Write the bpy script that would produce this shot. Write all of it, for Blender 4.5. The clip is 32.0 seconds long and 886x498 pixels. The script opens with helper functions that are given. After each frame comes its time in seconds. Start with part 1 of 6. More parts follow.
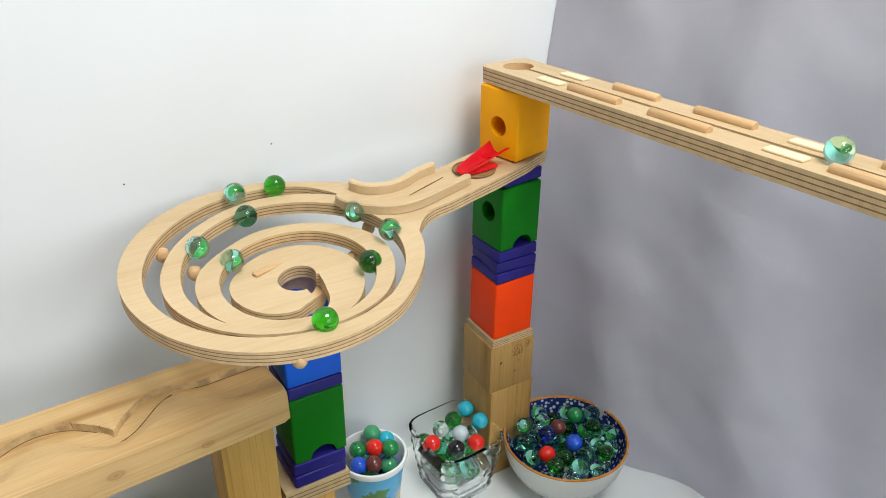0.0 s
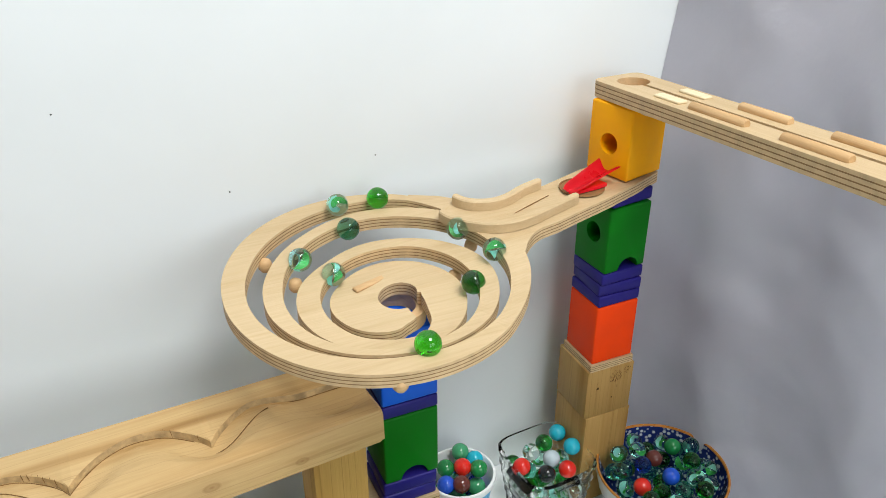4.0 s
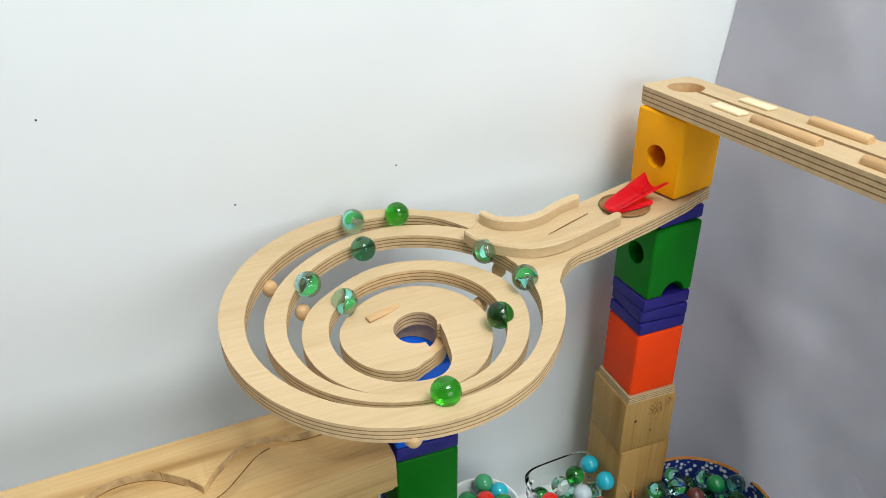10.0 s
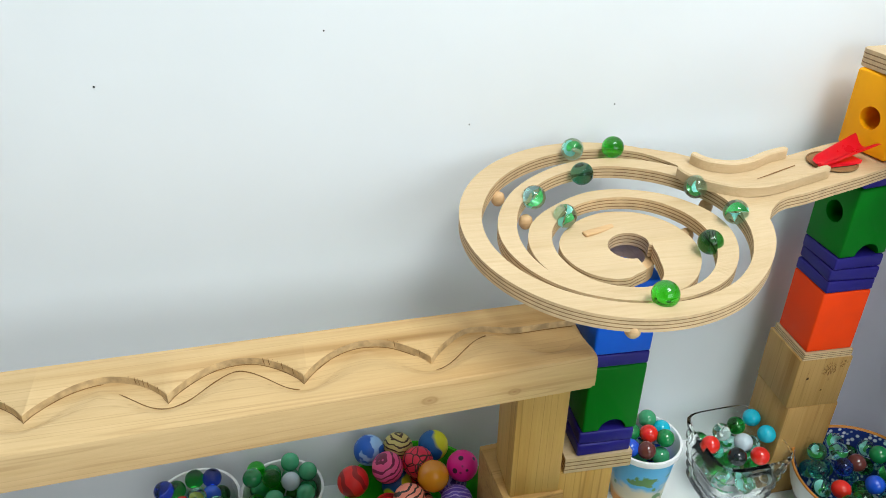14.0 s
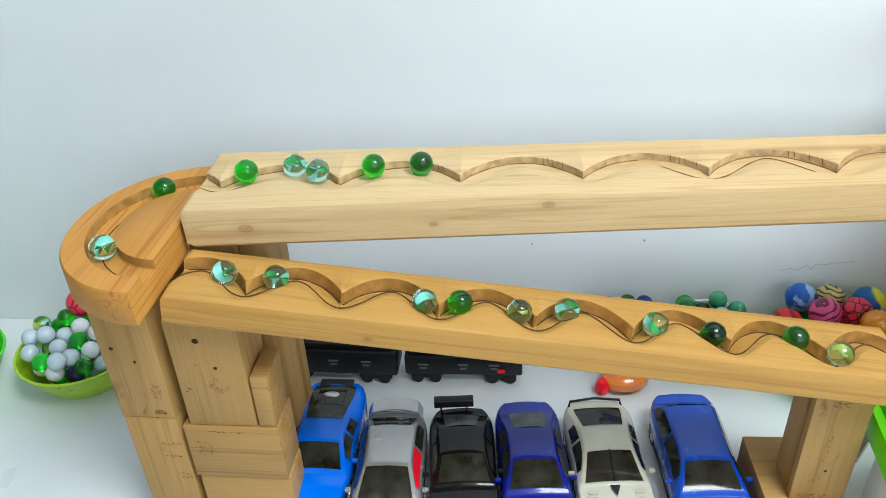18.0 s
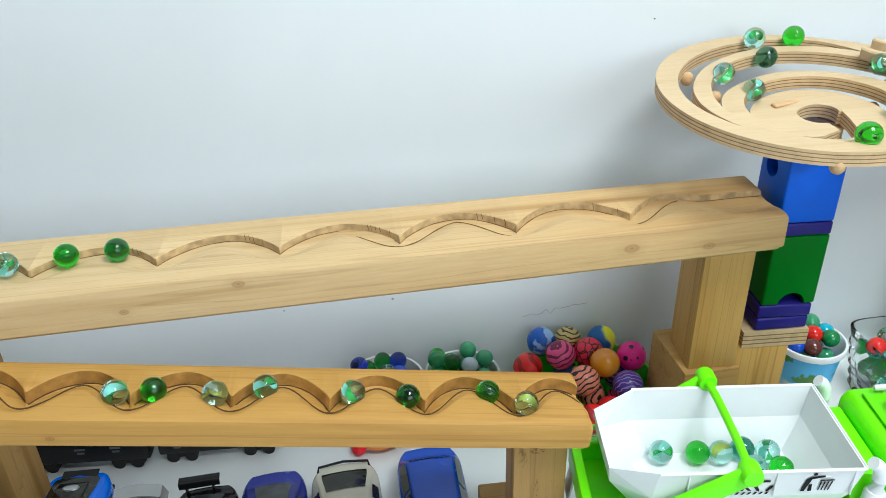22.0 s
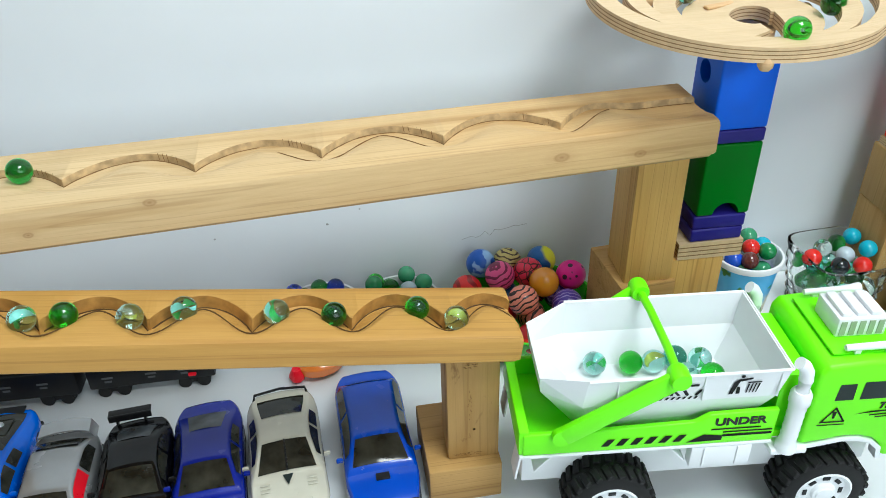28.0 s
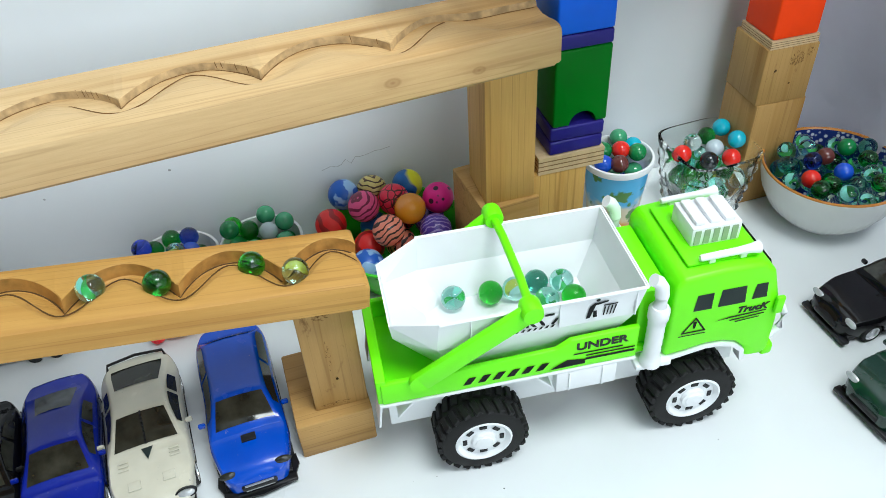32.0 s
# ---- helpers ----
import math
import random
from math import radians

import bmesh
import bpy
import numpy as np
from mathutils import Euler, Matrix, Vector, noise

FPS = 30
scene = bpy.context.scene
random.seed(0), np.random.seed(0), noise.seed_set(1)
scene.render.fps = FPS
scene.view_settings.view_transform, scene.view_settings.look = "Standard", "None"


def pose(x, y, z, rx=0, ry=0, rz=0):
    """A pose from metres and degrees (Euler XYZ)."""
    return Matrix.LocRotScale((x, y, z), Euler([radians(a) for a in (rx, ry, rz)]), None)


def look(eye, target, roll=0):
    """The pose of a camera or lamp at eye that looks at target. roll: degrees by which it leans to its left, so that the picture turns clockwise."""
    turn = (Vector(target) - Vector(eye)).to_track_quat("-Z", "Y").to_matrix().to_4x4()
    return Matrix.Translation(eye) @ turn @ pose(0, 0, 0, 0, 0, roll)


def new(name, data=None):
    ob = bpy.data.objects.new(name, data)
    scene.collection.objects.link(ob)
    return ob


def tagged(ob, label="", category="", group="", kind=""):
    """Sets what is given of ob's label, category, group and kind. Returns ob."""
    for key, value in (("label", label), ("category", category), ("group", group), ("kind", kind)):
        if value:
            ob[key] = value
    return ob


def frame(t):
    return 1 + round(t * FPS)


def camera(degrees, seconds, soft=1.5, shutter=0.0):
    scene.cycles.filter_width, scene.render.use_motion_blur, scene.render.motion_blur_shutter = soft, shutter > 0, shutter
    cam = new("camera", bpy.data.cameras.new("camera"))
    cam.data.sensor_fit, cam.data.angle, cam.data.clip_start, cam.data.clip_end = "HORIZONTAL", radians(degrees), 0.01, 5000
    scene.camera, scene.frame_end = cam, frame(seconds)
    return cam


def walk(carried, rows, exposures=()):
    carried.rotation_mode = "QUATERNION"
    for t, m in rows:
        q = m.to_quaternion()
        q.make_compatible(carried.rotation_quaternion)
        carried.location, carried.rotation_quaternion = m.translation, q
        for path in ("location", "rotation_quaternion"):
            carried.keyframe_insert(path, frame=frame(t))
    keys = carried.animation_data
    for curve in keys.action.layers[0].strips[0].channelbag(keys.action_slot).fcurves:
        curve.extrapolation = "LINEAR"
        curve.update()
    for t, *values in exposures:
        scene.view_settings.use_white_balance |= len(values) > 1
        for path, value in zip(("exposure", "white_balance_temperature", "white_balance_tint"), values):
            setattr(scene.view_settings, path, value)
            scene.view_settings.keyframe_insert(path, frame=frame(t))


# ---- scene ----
cam = camera(59.19, 32.0, 0.7)
PATH = [
    (0, (-0.1451, -0.5316, 0.5777), (0.0798, -0.1551, 0.3376), 0.54),
    (0.5, (-0.1567, -0.5295, 0.5801), (0.0580, -0.1469, 0.3403), 0.71),
    (1, (-0.1640, -0.5151, 0.5781), (0.0367, -0.1228, 0.3417), 0.86),
    (1.5, (-0.1632, -0.5100, 0.5833), (0.0262, -0.1141, 0.3437), 0.59),
    (2, (-0.1609, -0.5094, 0.5824), (0.0261, -0.1121, 0.3433), 0.34),
    (2.5, (-0.1589, -0.5091, 0.5831), (0.0258, -0.1108, 0.3440), 0.24),
    (4.5, (-0.1473, -0.4997, 0.5774), (0.0309, -0.0985, 0.3380), -0.28),
    (5, (-0.1467, -0.4946, 0.5744), (0.0291, -0.0916, 0.3363), -0.49),
    (5.5, (-0.1435, -0.4873, 0.5712), (0.0272, -0.0835, 0.3306), -0.45),
    (6, (-0.1404, -0.4856, 0.5713), (0.0248, -0.0805, 0.3293), -0.53),
    (6.5, (-0.1417, -0.4785, 0.5696), (0.0211, -0.0723, 0.3277), -0.54),
    (7, (-0.1419, -0.4704, 0.5680), (0.0199, -0.0634, 0.3267), -0.42),
    (7.5, (-0.1368, -0.4624, 0.5675), (0.0239, -0.0556, 0.3252), -0.44),
    (8, (-0.1331, -0.4575, 0.5665), (0.0287, -0.0517, 0.3234), -0.43),
    (8.5, (-0.1296, -0.4536, 0.5671), (0.0323, -0.0493, 0.3214), -0.24),
    (9, (-0.1275, -0.4512, 0.5686), (0.0340, -0.0465, 0.3235), -0.26),
    (9.5, (-0.1249, -0.4505, 0.5727), (0.0354, -0.0459, 0.3264), -0.14),
    (10, (-0.1202, -0.4506, 0.5738), (0.0385, -0.0458, 0.3269), -0.20),
    (10.5, (-0.1196, -0.4500, 0.5731), (0.0384, -0.0450, 0.3260), -0.16),
    (11, (-0.1202, -0.4514, 0.5737), (0.0377, -0.0468, 0.3260), -0.07),
    (11.5, (-0.1226, -0.4520, 0.5723), (0.0358, -0.0470, 0.3255), -0.06),
    (12, (-0.1257, -0.4514, 0.5731), (0.0325, -0.0469, 0.3255), -0.00),
    (12.5, (-0.1260, -0.4540, 0.5732), (0.0317, -0.0487, 0.3265), 0.01),
    (13, (-0.1243, -0.4582, 0.5763), (0.0227, -0.0504, 0.3270), 0.13),
    (13.5, (-0.1356, -0.4633, 0.5707), (-0.0114, -0.0492, 0.3195), 0.81),
    (14, (-0.1990, -0.4993, 0.5635), (-0.1169, -0.0785, 0.3064), 1.11),
    (14.5, (-0.2877, -0.5530, 0.5404), (-0.2373, -0.1255, 0.2859), 0.80),
    (14.8, (-0.3199, -0.5796, 0.5220), (-0.2969, -0.1497, 0.2677), 0.05),
    (15, (-0.3334, -0.5888, 0.5049), (-0.3246, -0.1624, 0.2441), -0.30),
    (15.5, (-0.3658, -0.5901, 0.4860), (-0.4024, -0.1753, 0.2092), -1.86),
    (17.5, (-0.4098, -0.5884, 0.4759), (-0.4559, -0.1678, 0.2095), -2.48),
    (18, (-0.4108, -0.5887, 0.4782), (-0.4600, -0.1683, 0.2121), -2.76),
    (18.5, (-0.4083, -0.5901, 0.4827), (-0.4578, -0.1691, 0.2176), -2.80),
    (19, (-0.4077, -0.5893, 0.4885), (-0.4553, -0.1691, 0.2218), -2.76),
    (19.5, (-0.3750, -0.5842, 0.4844), (-0.4193, -0.1646, 0.2161), -3.88),
    (20, (-0.3255, -0.5808, 0.4782), (-0.3366, -0.1551, 0.2162), -2.72),
    (20.5, (-0.3060, -0.5888, 0.4964), (-0.2892, -0.1525, 0.2528), -1.63),
    (21, (-0.3018, -0.5886, 0.5020), (-0.2845, -0.1520, 0.2590), -1.79),
    (21.5, (-0.2985, -0.5874, 0.5012), (-0.2757, -0.1521, 0.2564), -1.82),
    (22, (-0.2922, -0.5867, 0.4990), (-0.2634, -0.1526, 0.2525), -1.75),
    (22.5, (-0.2890, -0.5852, 0.4956), (-0.2535, -0.1531, 0.2466), -1.63),
    (23, (-0.2848, -0.5842, 0.4910), (-0.2452, -0.1541, 0.2392), -1.62),
    (23.5, (-0.2803, -0.5856, 0.4870), (-0.2373, -0.1579, 0.2316), -1.46),
    (24, (-0.2789, -0.5849, 0.4838), (-0.2319, -0.1595, 0.2253), -1.17),
    (24.5, (-0.2734, -0.5854, 0.4814), (-0.2294, -0.1609, 0.2208), -1.52),
    (25, (-0.2733, -0.5847, 0.4783), (-0.2284, -0.1617, 0.2154), -1.48),
    (25.5, (-0.2726, -0.5850, 0.4774), (-0.2276, -0.1637, 0.2119), -1.49),
    (27.5, (-0.2698, -0.5856, 0.4737), (-0.2212, -0.1693, 0.2012), -1.57),
    (28, (-0.2691, -0.5854, 0.4724), (-0.2192, -0.1722, 0.1953), -1.67),
    (28.5, (-0.2684, -0.5849, 0.4702), (-0.2156, -0.1770, 0.1858), -1.67),
    (29, (-0.2613, -0.5830, 0.4677), (-0.2083, -0.1807, 0.1756), -2.03),
    (29.5, (-0.2550, -0.5783, 0.4650), (-0.2003, -0.1816, 0.1655), -2.37),
    (30, (-0.2491, -0.5737, 0.4610), (-0.1889, -0.1833, 0.1545), -2.39),
    (30.5, (-0.2412, -0.5665, 0.4604), (-0.1796, -0.1825, 0.1461), -2.65),
    (31, (-0.2316, -0.5622, 0.4649), (-0.1655, -0.1819, 0.1471), -2.97),
    (31.5, (-0.2214, -0.5627, 0.4691), (-0.1498, -0.1856, 0.1487), -3.23),
    (32, (-0.2081, -0.5517, 0.4675), (-0.1220, -0.1853, 0.1384), -3.78),
]
walk(cam, [(t, look(eye, target, roll)) for t, eye, target, roll in PATH], [(0, -0.17, 6620, 8), (5, -0.20, 6520, 6), (13, -0.22, 6500, 5), (14.6, 0.04, 6160, 3), (18, 0.18, 6030, 3), (20, 0.08, 6010, 3), (23, 0.0, 6000, 2), (25, 0.05, 5990, 2), (32, 0.03, 6030, 4)])

# ---- light: a closed room with one ceiling panel and an added soft lamp at the camera side ----
world = bpy.data.worlds.new("world")
scene.world = world
world.use_nodes = True
world.node_tree.nodes["Background"].inputs[0].default_value = (0.85, 0.93, 1.0, 1)
world.node_tree.nodes["Background"].inputs[1].default_value = 0.3


def area_lamp(name, eye, target, sx, sy, power, col):
    la = bpy.data.lights.new(name, "AREA")
    la.shape, la.size, la.size_y, la.energy, la.color = "RECTANGLE", sx, sy, power, col
    ob = new(name, la)
    ob.matrix_world = look(eye, target)
    return ob


area_lamp("ceiling_lamp", (0.20, -0.70, 1.58), (0.0, -0.10, 0.1), 0.70, 0.55, 23.0, (1.0, 1.0, 0.97))
# added soft fill from the front right; no window is built there
area_lamp("window_light", (0.34, -1.60, 0.80), (-0.02, -0.05, 0.2), 1.20, 0.75, 11.0, (0.93, 0.975, 1.0))
scene.view_settings.exposure = 0.0


# ---- materials ----
def node_mat(name):
    m = bpy.data.materials.new(name)
    m.use_nodes = True
    nt = m.node_tree
    return m, nt, nt.nodes["Principled BSDF"]


def add(nt, kind, **sets):
    n = nt.nodes.new(kind)
    for k, v in sets.items():
        n.inputs[k].default_value = v
    return n


def ramp(nt, fac, stops):
    n = nt.nodes.new("ShaderNodeValToRGB")
    el = n.color_ramp.elements
    el[0].position, el[0].color = stops[0][0], (*stops[0][1], 1)
    el[1].position, el[1].color = stops[-1][0], (*stops[-1][1], 1)
    for p, c in stops[1:-1]:
        e = el.new(p)
        e.color = (*c, 1)
    nt.links.new(fac, n.inputs[0])
    return n


def coords(nt, scale, random_shift=True):
    tc = nt.nodes.new("ShaderNodeTexCoord")
    mp = nt.nodes.new("ShaderNodeMapping")
    mp.inputs["Scale"].default_value = scale
    nt.links.new(tc.outputs["Object"], mp.inputs["Vector"])
    if random_shift:
        oi = nt.nodes.new("ShaderNodeObjectInfo")
        mul = nt.nodes.new("ShaderNodeMath")
        mul.operation = "MULTIPLY"
        mul.inputs[1].default_value = 37.0
        nt.links.new(oi.outputs["Random"], mul.inputs[0])
        cb = nt.nodes.new("ShaderNodeCombineXYZ")
        nt.links.new(mul.outputs[0], cb.inputs[0])
        nt.links.new(mul.outputs[0], cb.inputs[1])
        nt.links.new(cb.outputs[0], mp.inputs["Location"])
    return mp.outputs["Vector"]


def mix(nt, fac, a, b, blend="MIX"):
    n = nt.nodes.new("ShaderNodeMix")
    n.data_type, n.blend_type = "RGBA", blend
    for val, i in ((fac, 0), (a, 6), (b, 7)):
        if hasattr(val, "is_linked"):
            nt.links.new(val, n.inputs[i])
        else:
            n.inputs[i].default_value = val if i == 0 else (*val, 1)
    return n.outputs[2]


def bump(nt, bsdf, height, strength, dist):
    b = nt.nodes.new("ShaderNodeBump")
    b.inputs["Strength"].default_value, b.inputs["Distance"].default_value = strength, dist
    nt.links.new(height, b.inputs["Height"])
    nt.links.new(b.outputs[0], bsdf.inputs["Normal"])


def wood(name, light, mid, dark, axis=0, rough=0.55, knots=(), lines=0.5, broadness=9.0, stains=0.0, warm_end=None):
    """Softwood: long uneven grain along one axis, a few darker growth lines, and knots at given places (x, y, z, radius)."""
    m, nt, bs = node_mat(name)
    sc = [1.0, 1.0, 1.0]
    sc[axis] = 0.05
    v = coords(nt, sc)
    warp = add(nt, "ShaderNodeTexNoise", Scale=11.0, Detail=2.0)
    nt.links.new(v, warp.inputs["Vector"])
    vadd = nt.nodes.new("ShaderNodeVectorMath")
    vadd.operation = "MULTIPLY_ADD"
    vadd.inputs[1].default_value = (0.016, 0.016, 0.016)
    nt.links.new(warp.outputs["Color"], vadd.inputs[0])
    nt.links.new(v, vadd.inputs[2])
    bands = add(nt, "ShaderNodeTexNoise", Scale=70.0, Detail=2.0, Roughness=0.55)
    nt.links.new(vadd.outputs[0], bands.inputs["Vector"])
    seams = add(nt, "ShaderNodeTexNoise", Scale=115.0, Detail=1.0)
    long_sc = list(sc)
    long_sc[axis] = 0.012
    nt.links.new(coords(nt, long_sc), seams.inputs["Vector"])
    fine = add(nt, "ShaderNodeTexNoise", Scale=520.0, Detail=4.0, Roughness=0.7)
    nt.links.new(v, fine.inputs["Vector"])
    broad = add(nt, "ShaderNodeTexNoise", Scale=broadness, Detail=3.0)
    nt.links.new(v, broad.inputs["Vector"])
    col = ramp(nt, bands.outputs["Fac"], [(0.30, light), (0.52, light), (0.68, mid), (0.85, dark)]).outputs[0]
    k = lines
    seam = ramp(nt, seams.outputs["Fac"], [(0.475, (0, 0, 0)), (0.498, (k, k, k)), (0.515, (0, 0, 0))]).outputs[0]
    col = mix(nt, seam, col, dark)
    f = ramp(nt, fine.outputs["Fac"], [(0.35, (0.88, 0.85, 0.80)), (0.65, (1.0, 1.0, 1.0))]).outputs[0]
    col = mix(nt, 0.7, col, f, "MULTIPLY")
    b = ramp(nt, broad.outputs["Fac"], [(0.3, (0.88, 0.84, 0.77)), (0.7, (1.05, 1.04, 1.02))]).outputs[0]
    col = mix(nt, 0.9, col, b, "MULTIPLY")
    if warm_end:
        # the colour warms and darkens from one end of the board to the other
        tc = nt.nodes.new("ShaderNodeTexCoord")
        sp_ = nt.nodes.new("ShaderNodeSeparateXYZ")
        nt.links.new(tc.outputs["Object"], sp_.inputs[0])
        hm_ = nt.nodes.new("ShaderNodeMath")
        hm_.operation = "MULTIPLY_ADD"
        hm_.inputs[1].default_value = 0.25
        nt.links.new(broad.outputs["Fac"], hm_.inputs[0])
        nt.links.new(sp_.outputs["X"], hm_.inputs[2])
        hf = ramp(nt, hm_.outputs[0], [(warm_end[0], (0, 0, 0)), (warm_end[1], (1, 1, 1))]).outputs[0]
        col = mix(nt, hf, col, mix(nt, 1.0, col, warm_end[2], "MULTIPLY"))
    if stains:
        sv = coords(nt, [0.5 if i == axis else 1.0 for i in range(3)])
        sn = add(nt, "ShaderNodeTexNoise", Scale=42.0, Detail=6.0, Roughness=0.7, Distortion=1.2)
        nt.links.new(sv, sn.inputs["Vector"])
        sf = ramp(nt, sn.outputs["Fac"], [(0.60, (0, 0, 0)), (0.70, (stains, stains, stains))]).outputs[0]
        col = mix(nt, sf, col, (dark[0] * 0.8, dark[1] * 0.7, dark[2] * 0.6))
    for x, y, z, r in knots:
        tc = nt.nodes.new("ShaderNodeTexCoord")
        mp = nt.nodes.new("ShaderNodeMapping")
        stretch = [1.0, 1.0, 1.0]
        stretch[axis] = 0.6
        mp.inputs["Scale"].default_value = stretch
        nt.links.new(tc.outputs["Object"], mp.inputs["Vector"])
        vd = nt.nodes.new("ShaderNodeVectorMath")
        vd.operation = "DISTANCE"
        vd.inputs[1].default_value = [c * q for c, q in zip((x, y, z), stretch)]
        nt.links.new(mp.outputs["Vector"], vd.inputs[0])
        nz = nt.nodes.new("ShaderNodeMath")
        nz.operation = "MULTIPLY_ADD"
        nz.inputs[1].default_value = r * 0.9
        nt.links.new(warp.outputs["Fac"], nz.inputs[0])
        nt.links.new(vd.outputs["Value"], nz.inputs[2])
        mr = nt.nodes.new("ShaderNodeMath")
        mr.operation = "DIVIDE"
        mr.inputs[1].default_value = r * 3.0
        nt.links.new(nz.outputs[0], mr.inputs[0])
        kf = ramp(nt, mr.outputs[0], [(0.14, (0.7, 0.7, 0.7)), (0.20, (0.4, 0.4, 0.4)), (0.27, (0.55, 0.55, 0.55)), (0.33, (0.14, 0.14, 0.14)), (0.62, (0, 0, 0))]).outputs[0]
        col = mix(nt, kf, col, (dark[0] * 0.75, dark[1] * 0.62, dark[2] * 0.5))
    nt.links.new(col, bs.inputs["Base Color"])
    bs.inputs["Roughness"].default_value = rough
    bs.inputs["Specular IOR Level"].default_value = 0.35
    bump(nt, bs, fine.outputs["Fac"], 0.3, 0.0006)
    return m


def plain(name, col, rough=0.45, spec=0.5, var=0.12, scale=60.0, bump_s=0.08, metal=0.0, coat=0.0):
    """Paint, plastic or cloth with faint blotches and fine relief."""
    m, nt, bs = node_mat(name)
    v = coords(nt, (1, 1, 1))
    n1 = add(nt, "ShaderNodeTexNoise", Scale=scale, Detail=4.0)
    n2 = add(nt, "ShaderNodeTexNoise", Scale=scale * 14, Detail=3.0)
    nt.links.new(v, n1.inputs["Vector"])
    nt.links.new(v, n2.inputs["Vector"])
    lo, hi = 1 - var, 1 + var * 0.6
    r = ramp(nt, n1.outputs["Fac"], [(0.3, (lo, lo, lo)), (0.7, (hi, hi, hi))]).outputs[0]
    nt.links.new(mix(nt, 1.0, col, r, "MULTIPLY"), bs.inputs["Base Color"])
    rr = ramp(nt, n1.outputs["Fac"], [(0.3, (rough * 0.85,) * 3), (0.7, (min(1, rough * 1.2),) * 3)]).outputs[0]
    nt.links.new(rr, bs.inputs["Roughness"])
    bs.inputs["Specular IOR Level"].default_value = spec
    bs.inputs["Metallic"].default_value = metal
    bs.inputs["Coat Weight"].default_value = coat
    bs.inputs["Coat Roughness"].default_value = 0.06
    if bump_s:
        bump(nt, bs, n2.outputs["Fac"], bump_s, 0.0004)
    return m


def glass(name, col, rough=0.0, ior=1.5, clear=1.0):
    m, nt, bs = node_mat(name)
    bs.inputs["Base Color"].default_value = (*col, 1)
    bs.inputs["Roughness"].default_value = rough
    bs.inputs["IOR"].default_value = ior
    bs.inputs["Transmission Weight"].default_value = clear
    return m


PINE = wood("pale_pine", (0.64, 0.472, 0.262), (0.54, 0.370, 0.182), (0.33, 0.195, 0.07), lines=0.32, warm_end=(0.34, 0.74, (0.86, 0.76, 0.60)), knots=((0.040, -0.0850, -0.015, 0.0058), (0.160, -0.0812, -0.017, 0.0034), (0.232, -0.0788, -0.006, 0.0044), (0.490, -0.0700, -0.013, 0.0060), (0.545, -0.0685, -0.018, 0.0050)))
PINE_WARM = wood("warm_pine", (0.52, 0.295, 0.075), (0.43, 0.222, 0.050), (0.26, 0.115, 0.026), lines=0.4, knots=((0.125, -0.0555, -0.014, 0.003),))
PINE_TURN = wood("orange_pine", (0.60, 0.29, 0.06), (0.52, 0.225, 0.04), (0.30, 0.11, 0.02), axis=1, lines=0.6)
PINE_BLOCK = wood("block_pine", (0.48, 0.292, 0.10), (0.385, 0.212, 0.058), (0.20, 0.098, 0.022), axis=2, lines=0.35, stains=0.75, broadness=22.0, knots=((0.004, -0.022, 0.062, 0.0022), (-0.011, -0.022, 0.035, 0.0016)))
PINE_GOLD = wood("golden_pine", (0.64, 0.385, 0.115), (0.55, 0.30, 0.07), (0.34, 0.165, 0.035), axis=2, lines=0.6)
PINE_FLAT = wood("flat_pine", (0.48, 0.290, 0.10), (0.40, 0.228, 0.066), (0.22, 0.108, 0.032), lines=0.5, stains=0.5, broadness=22.0)
PLY_TOP = wood("birch_face", (0.62, 0.475, 0.30), (0.57, 0.425, 0.255), (0.58, 0.41, 0.23), lines=0.35)
PLY_LIGHT = plain("ply_light_layer", (0.62, 0.44, 0.25), 0.6, 0.3, 0.15, 150)
PLY_DARK = plain("ply_dark_layer", (0.27, 0.15, 0.06), 0.65, 0.3, 0.25, 150)
DOWEL = wood("dowel_wood", (0.66, 0.44, 0.24), (0.60, 0.38, 0.19), (0.48, 0.28, 0.13), lines=0.3)
SPACER = plain("pale_spacer", (0.78, 0.66, 0.44), 0.5, 0.4, 0.06)
RED_ORANGE = plain("orange_red_lacquer", (0.98, 0.06, 0.002), 0.5, 0.18, 0.06, 40, 0.05)
YELLOW = plain("yellow_lacquer", (0.98, 0.42, 0.002), 0.5, 0.18, 0.06, 40, 0.05)
GREEN_L = plain("green_lacquer", (0.002, 0.17, 0.005), 0.5, 0.18, 0.10, 40, 0.05)
PURPLE_L = plain("purple_lacquer", (0.018, 0.012, 0.20), 0.45, 0.3, 0.14, 40, 0.05)
BLUE_L = plain("blue_lacquer", (0.004, 0.11, 0.72), 0.42, 0.3, 0.08, 40, 0.05)
RED_P = plain("red_plastic", (0.85, 0.006, 0.022), 0.3, 0.4, 0.04)
LIME = plain("lime_plastic", (0.20, 0.90, 0.0), 0.34, 0.3, 0.05, 30, 0.03)
WHITE_P = plain("white_plastic", (0.80, 0.82, 0.84), 0.35, 0.5, 0.04, 30, 0.03)
RUBBER = plain("black_rubber", (0.010, 0.010, 0.010), 0.6, 0.25, 0.3, 100, 0.2)
BLACK = plain("black_print", (0.012, 0.013, 0.015), 0.5, 0.3, 0.1)
DARK_GREY = plain("grey_print", (0.04, 0.06, 0.06), 0.35, 0.3, 0.1)
PAINT_WALL = plain("white_wall_paint", (0.78, 0.81, 0.84), 0.6, 0.3, 0.035, 6, 0.06)
ROOM_WALL = plain("grey_room_paint", (0.34, 0.335, 0.33), 0.7, 0.3, 0.05, 6, 0.06)
TABLE_W = plain("white_laminate", (0.71, 0.74, 0.76), 0.32, 0.5, 0.04, 9, 0.04)
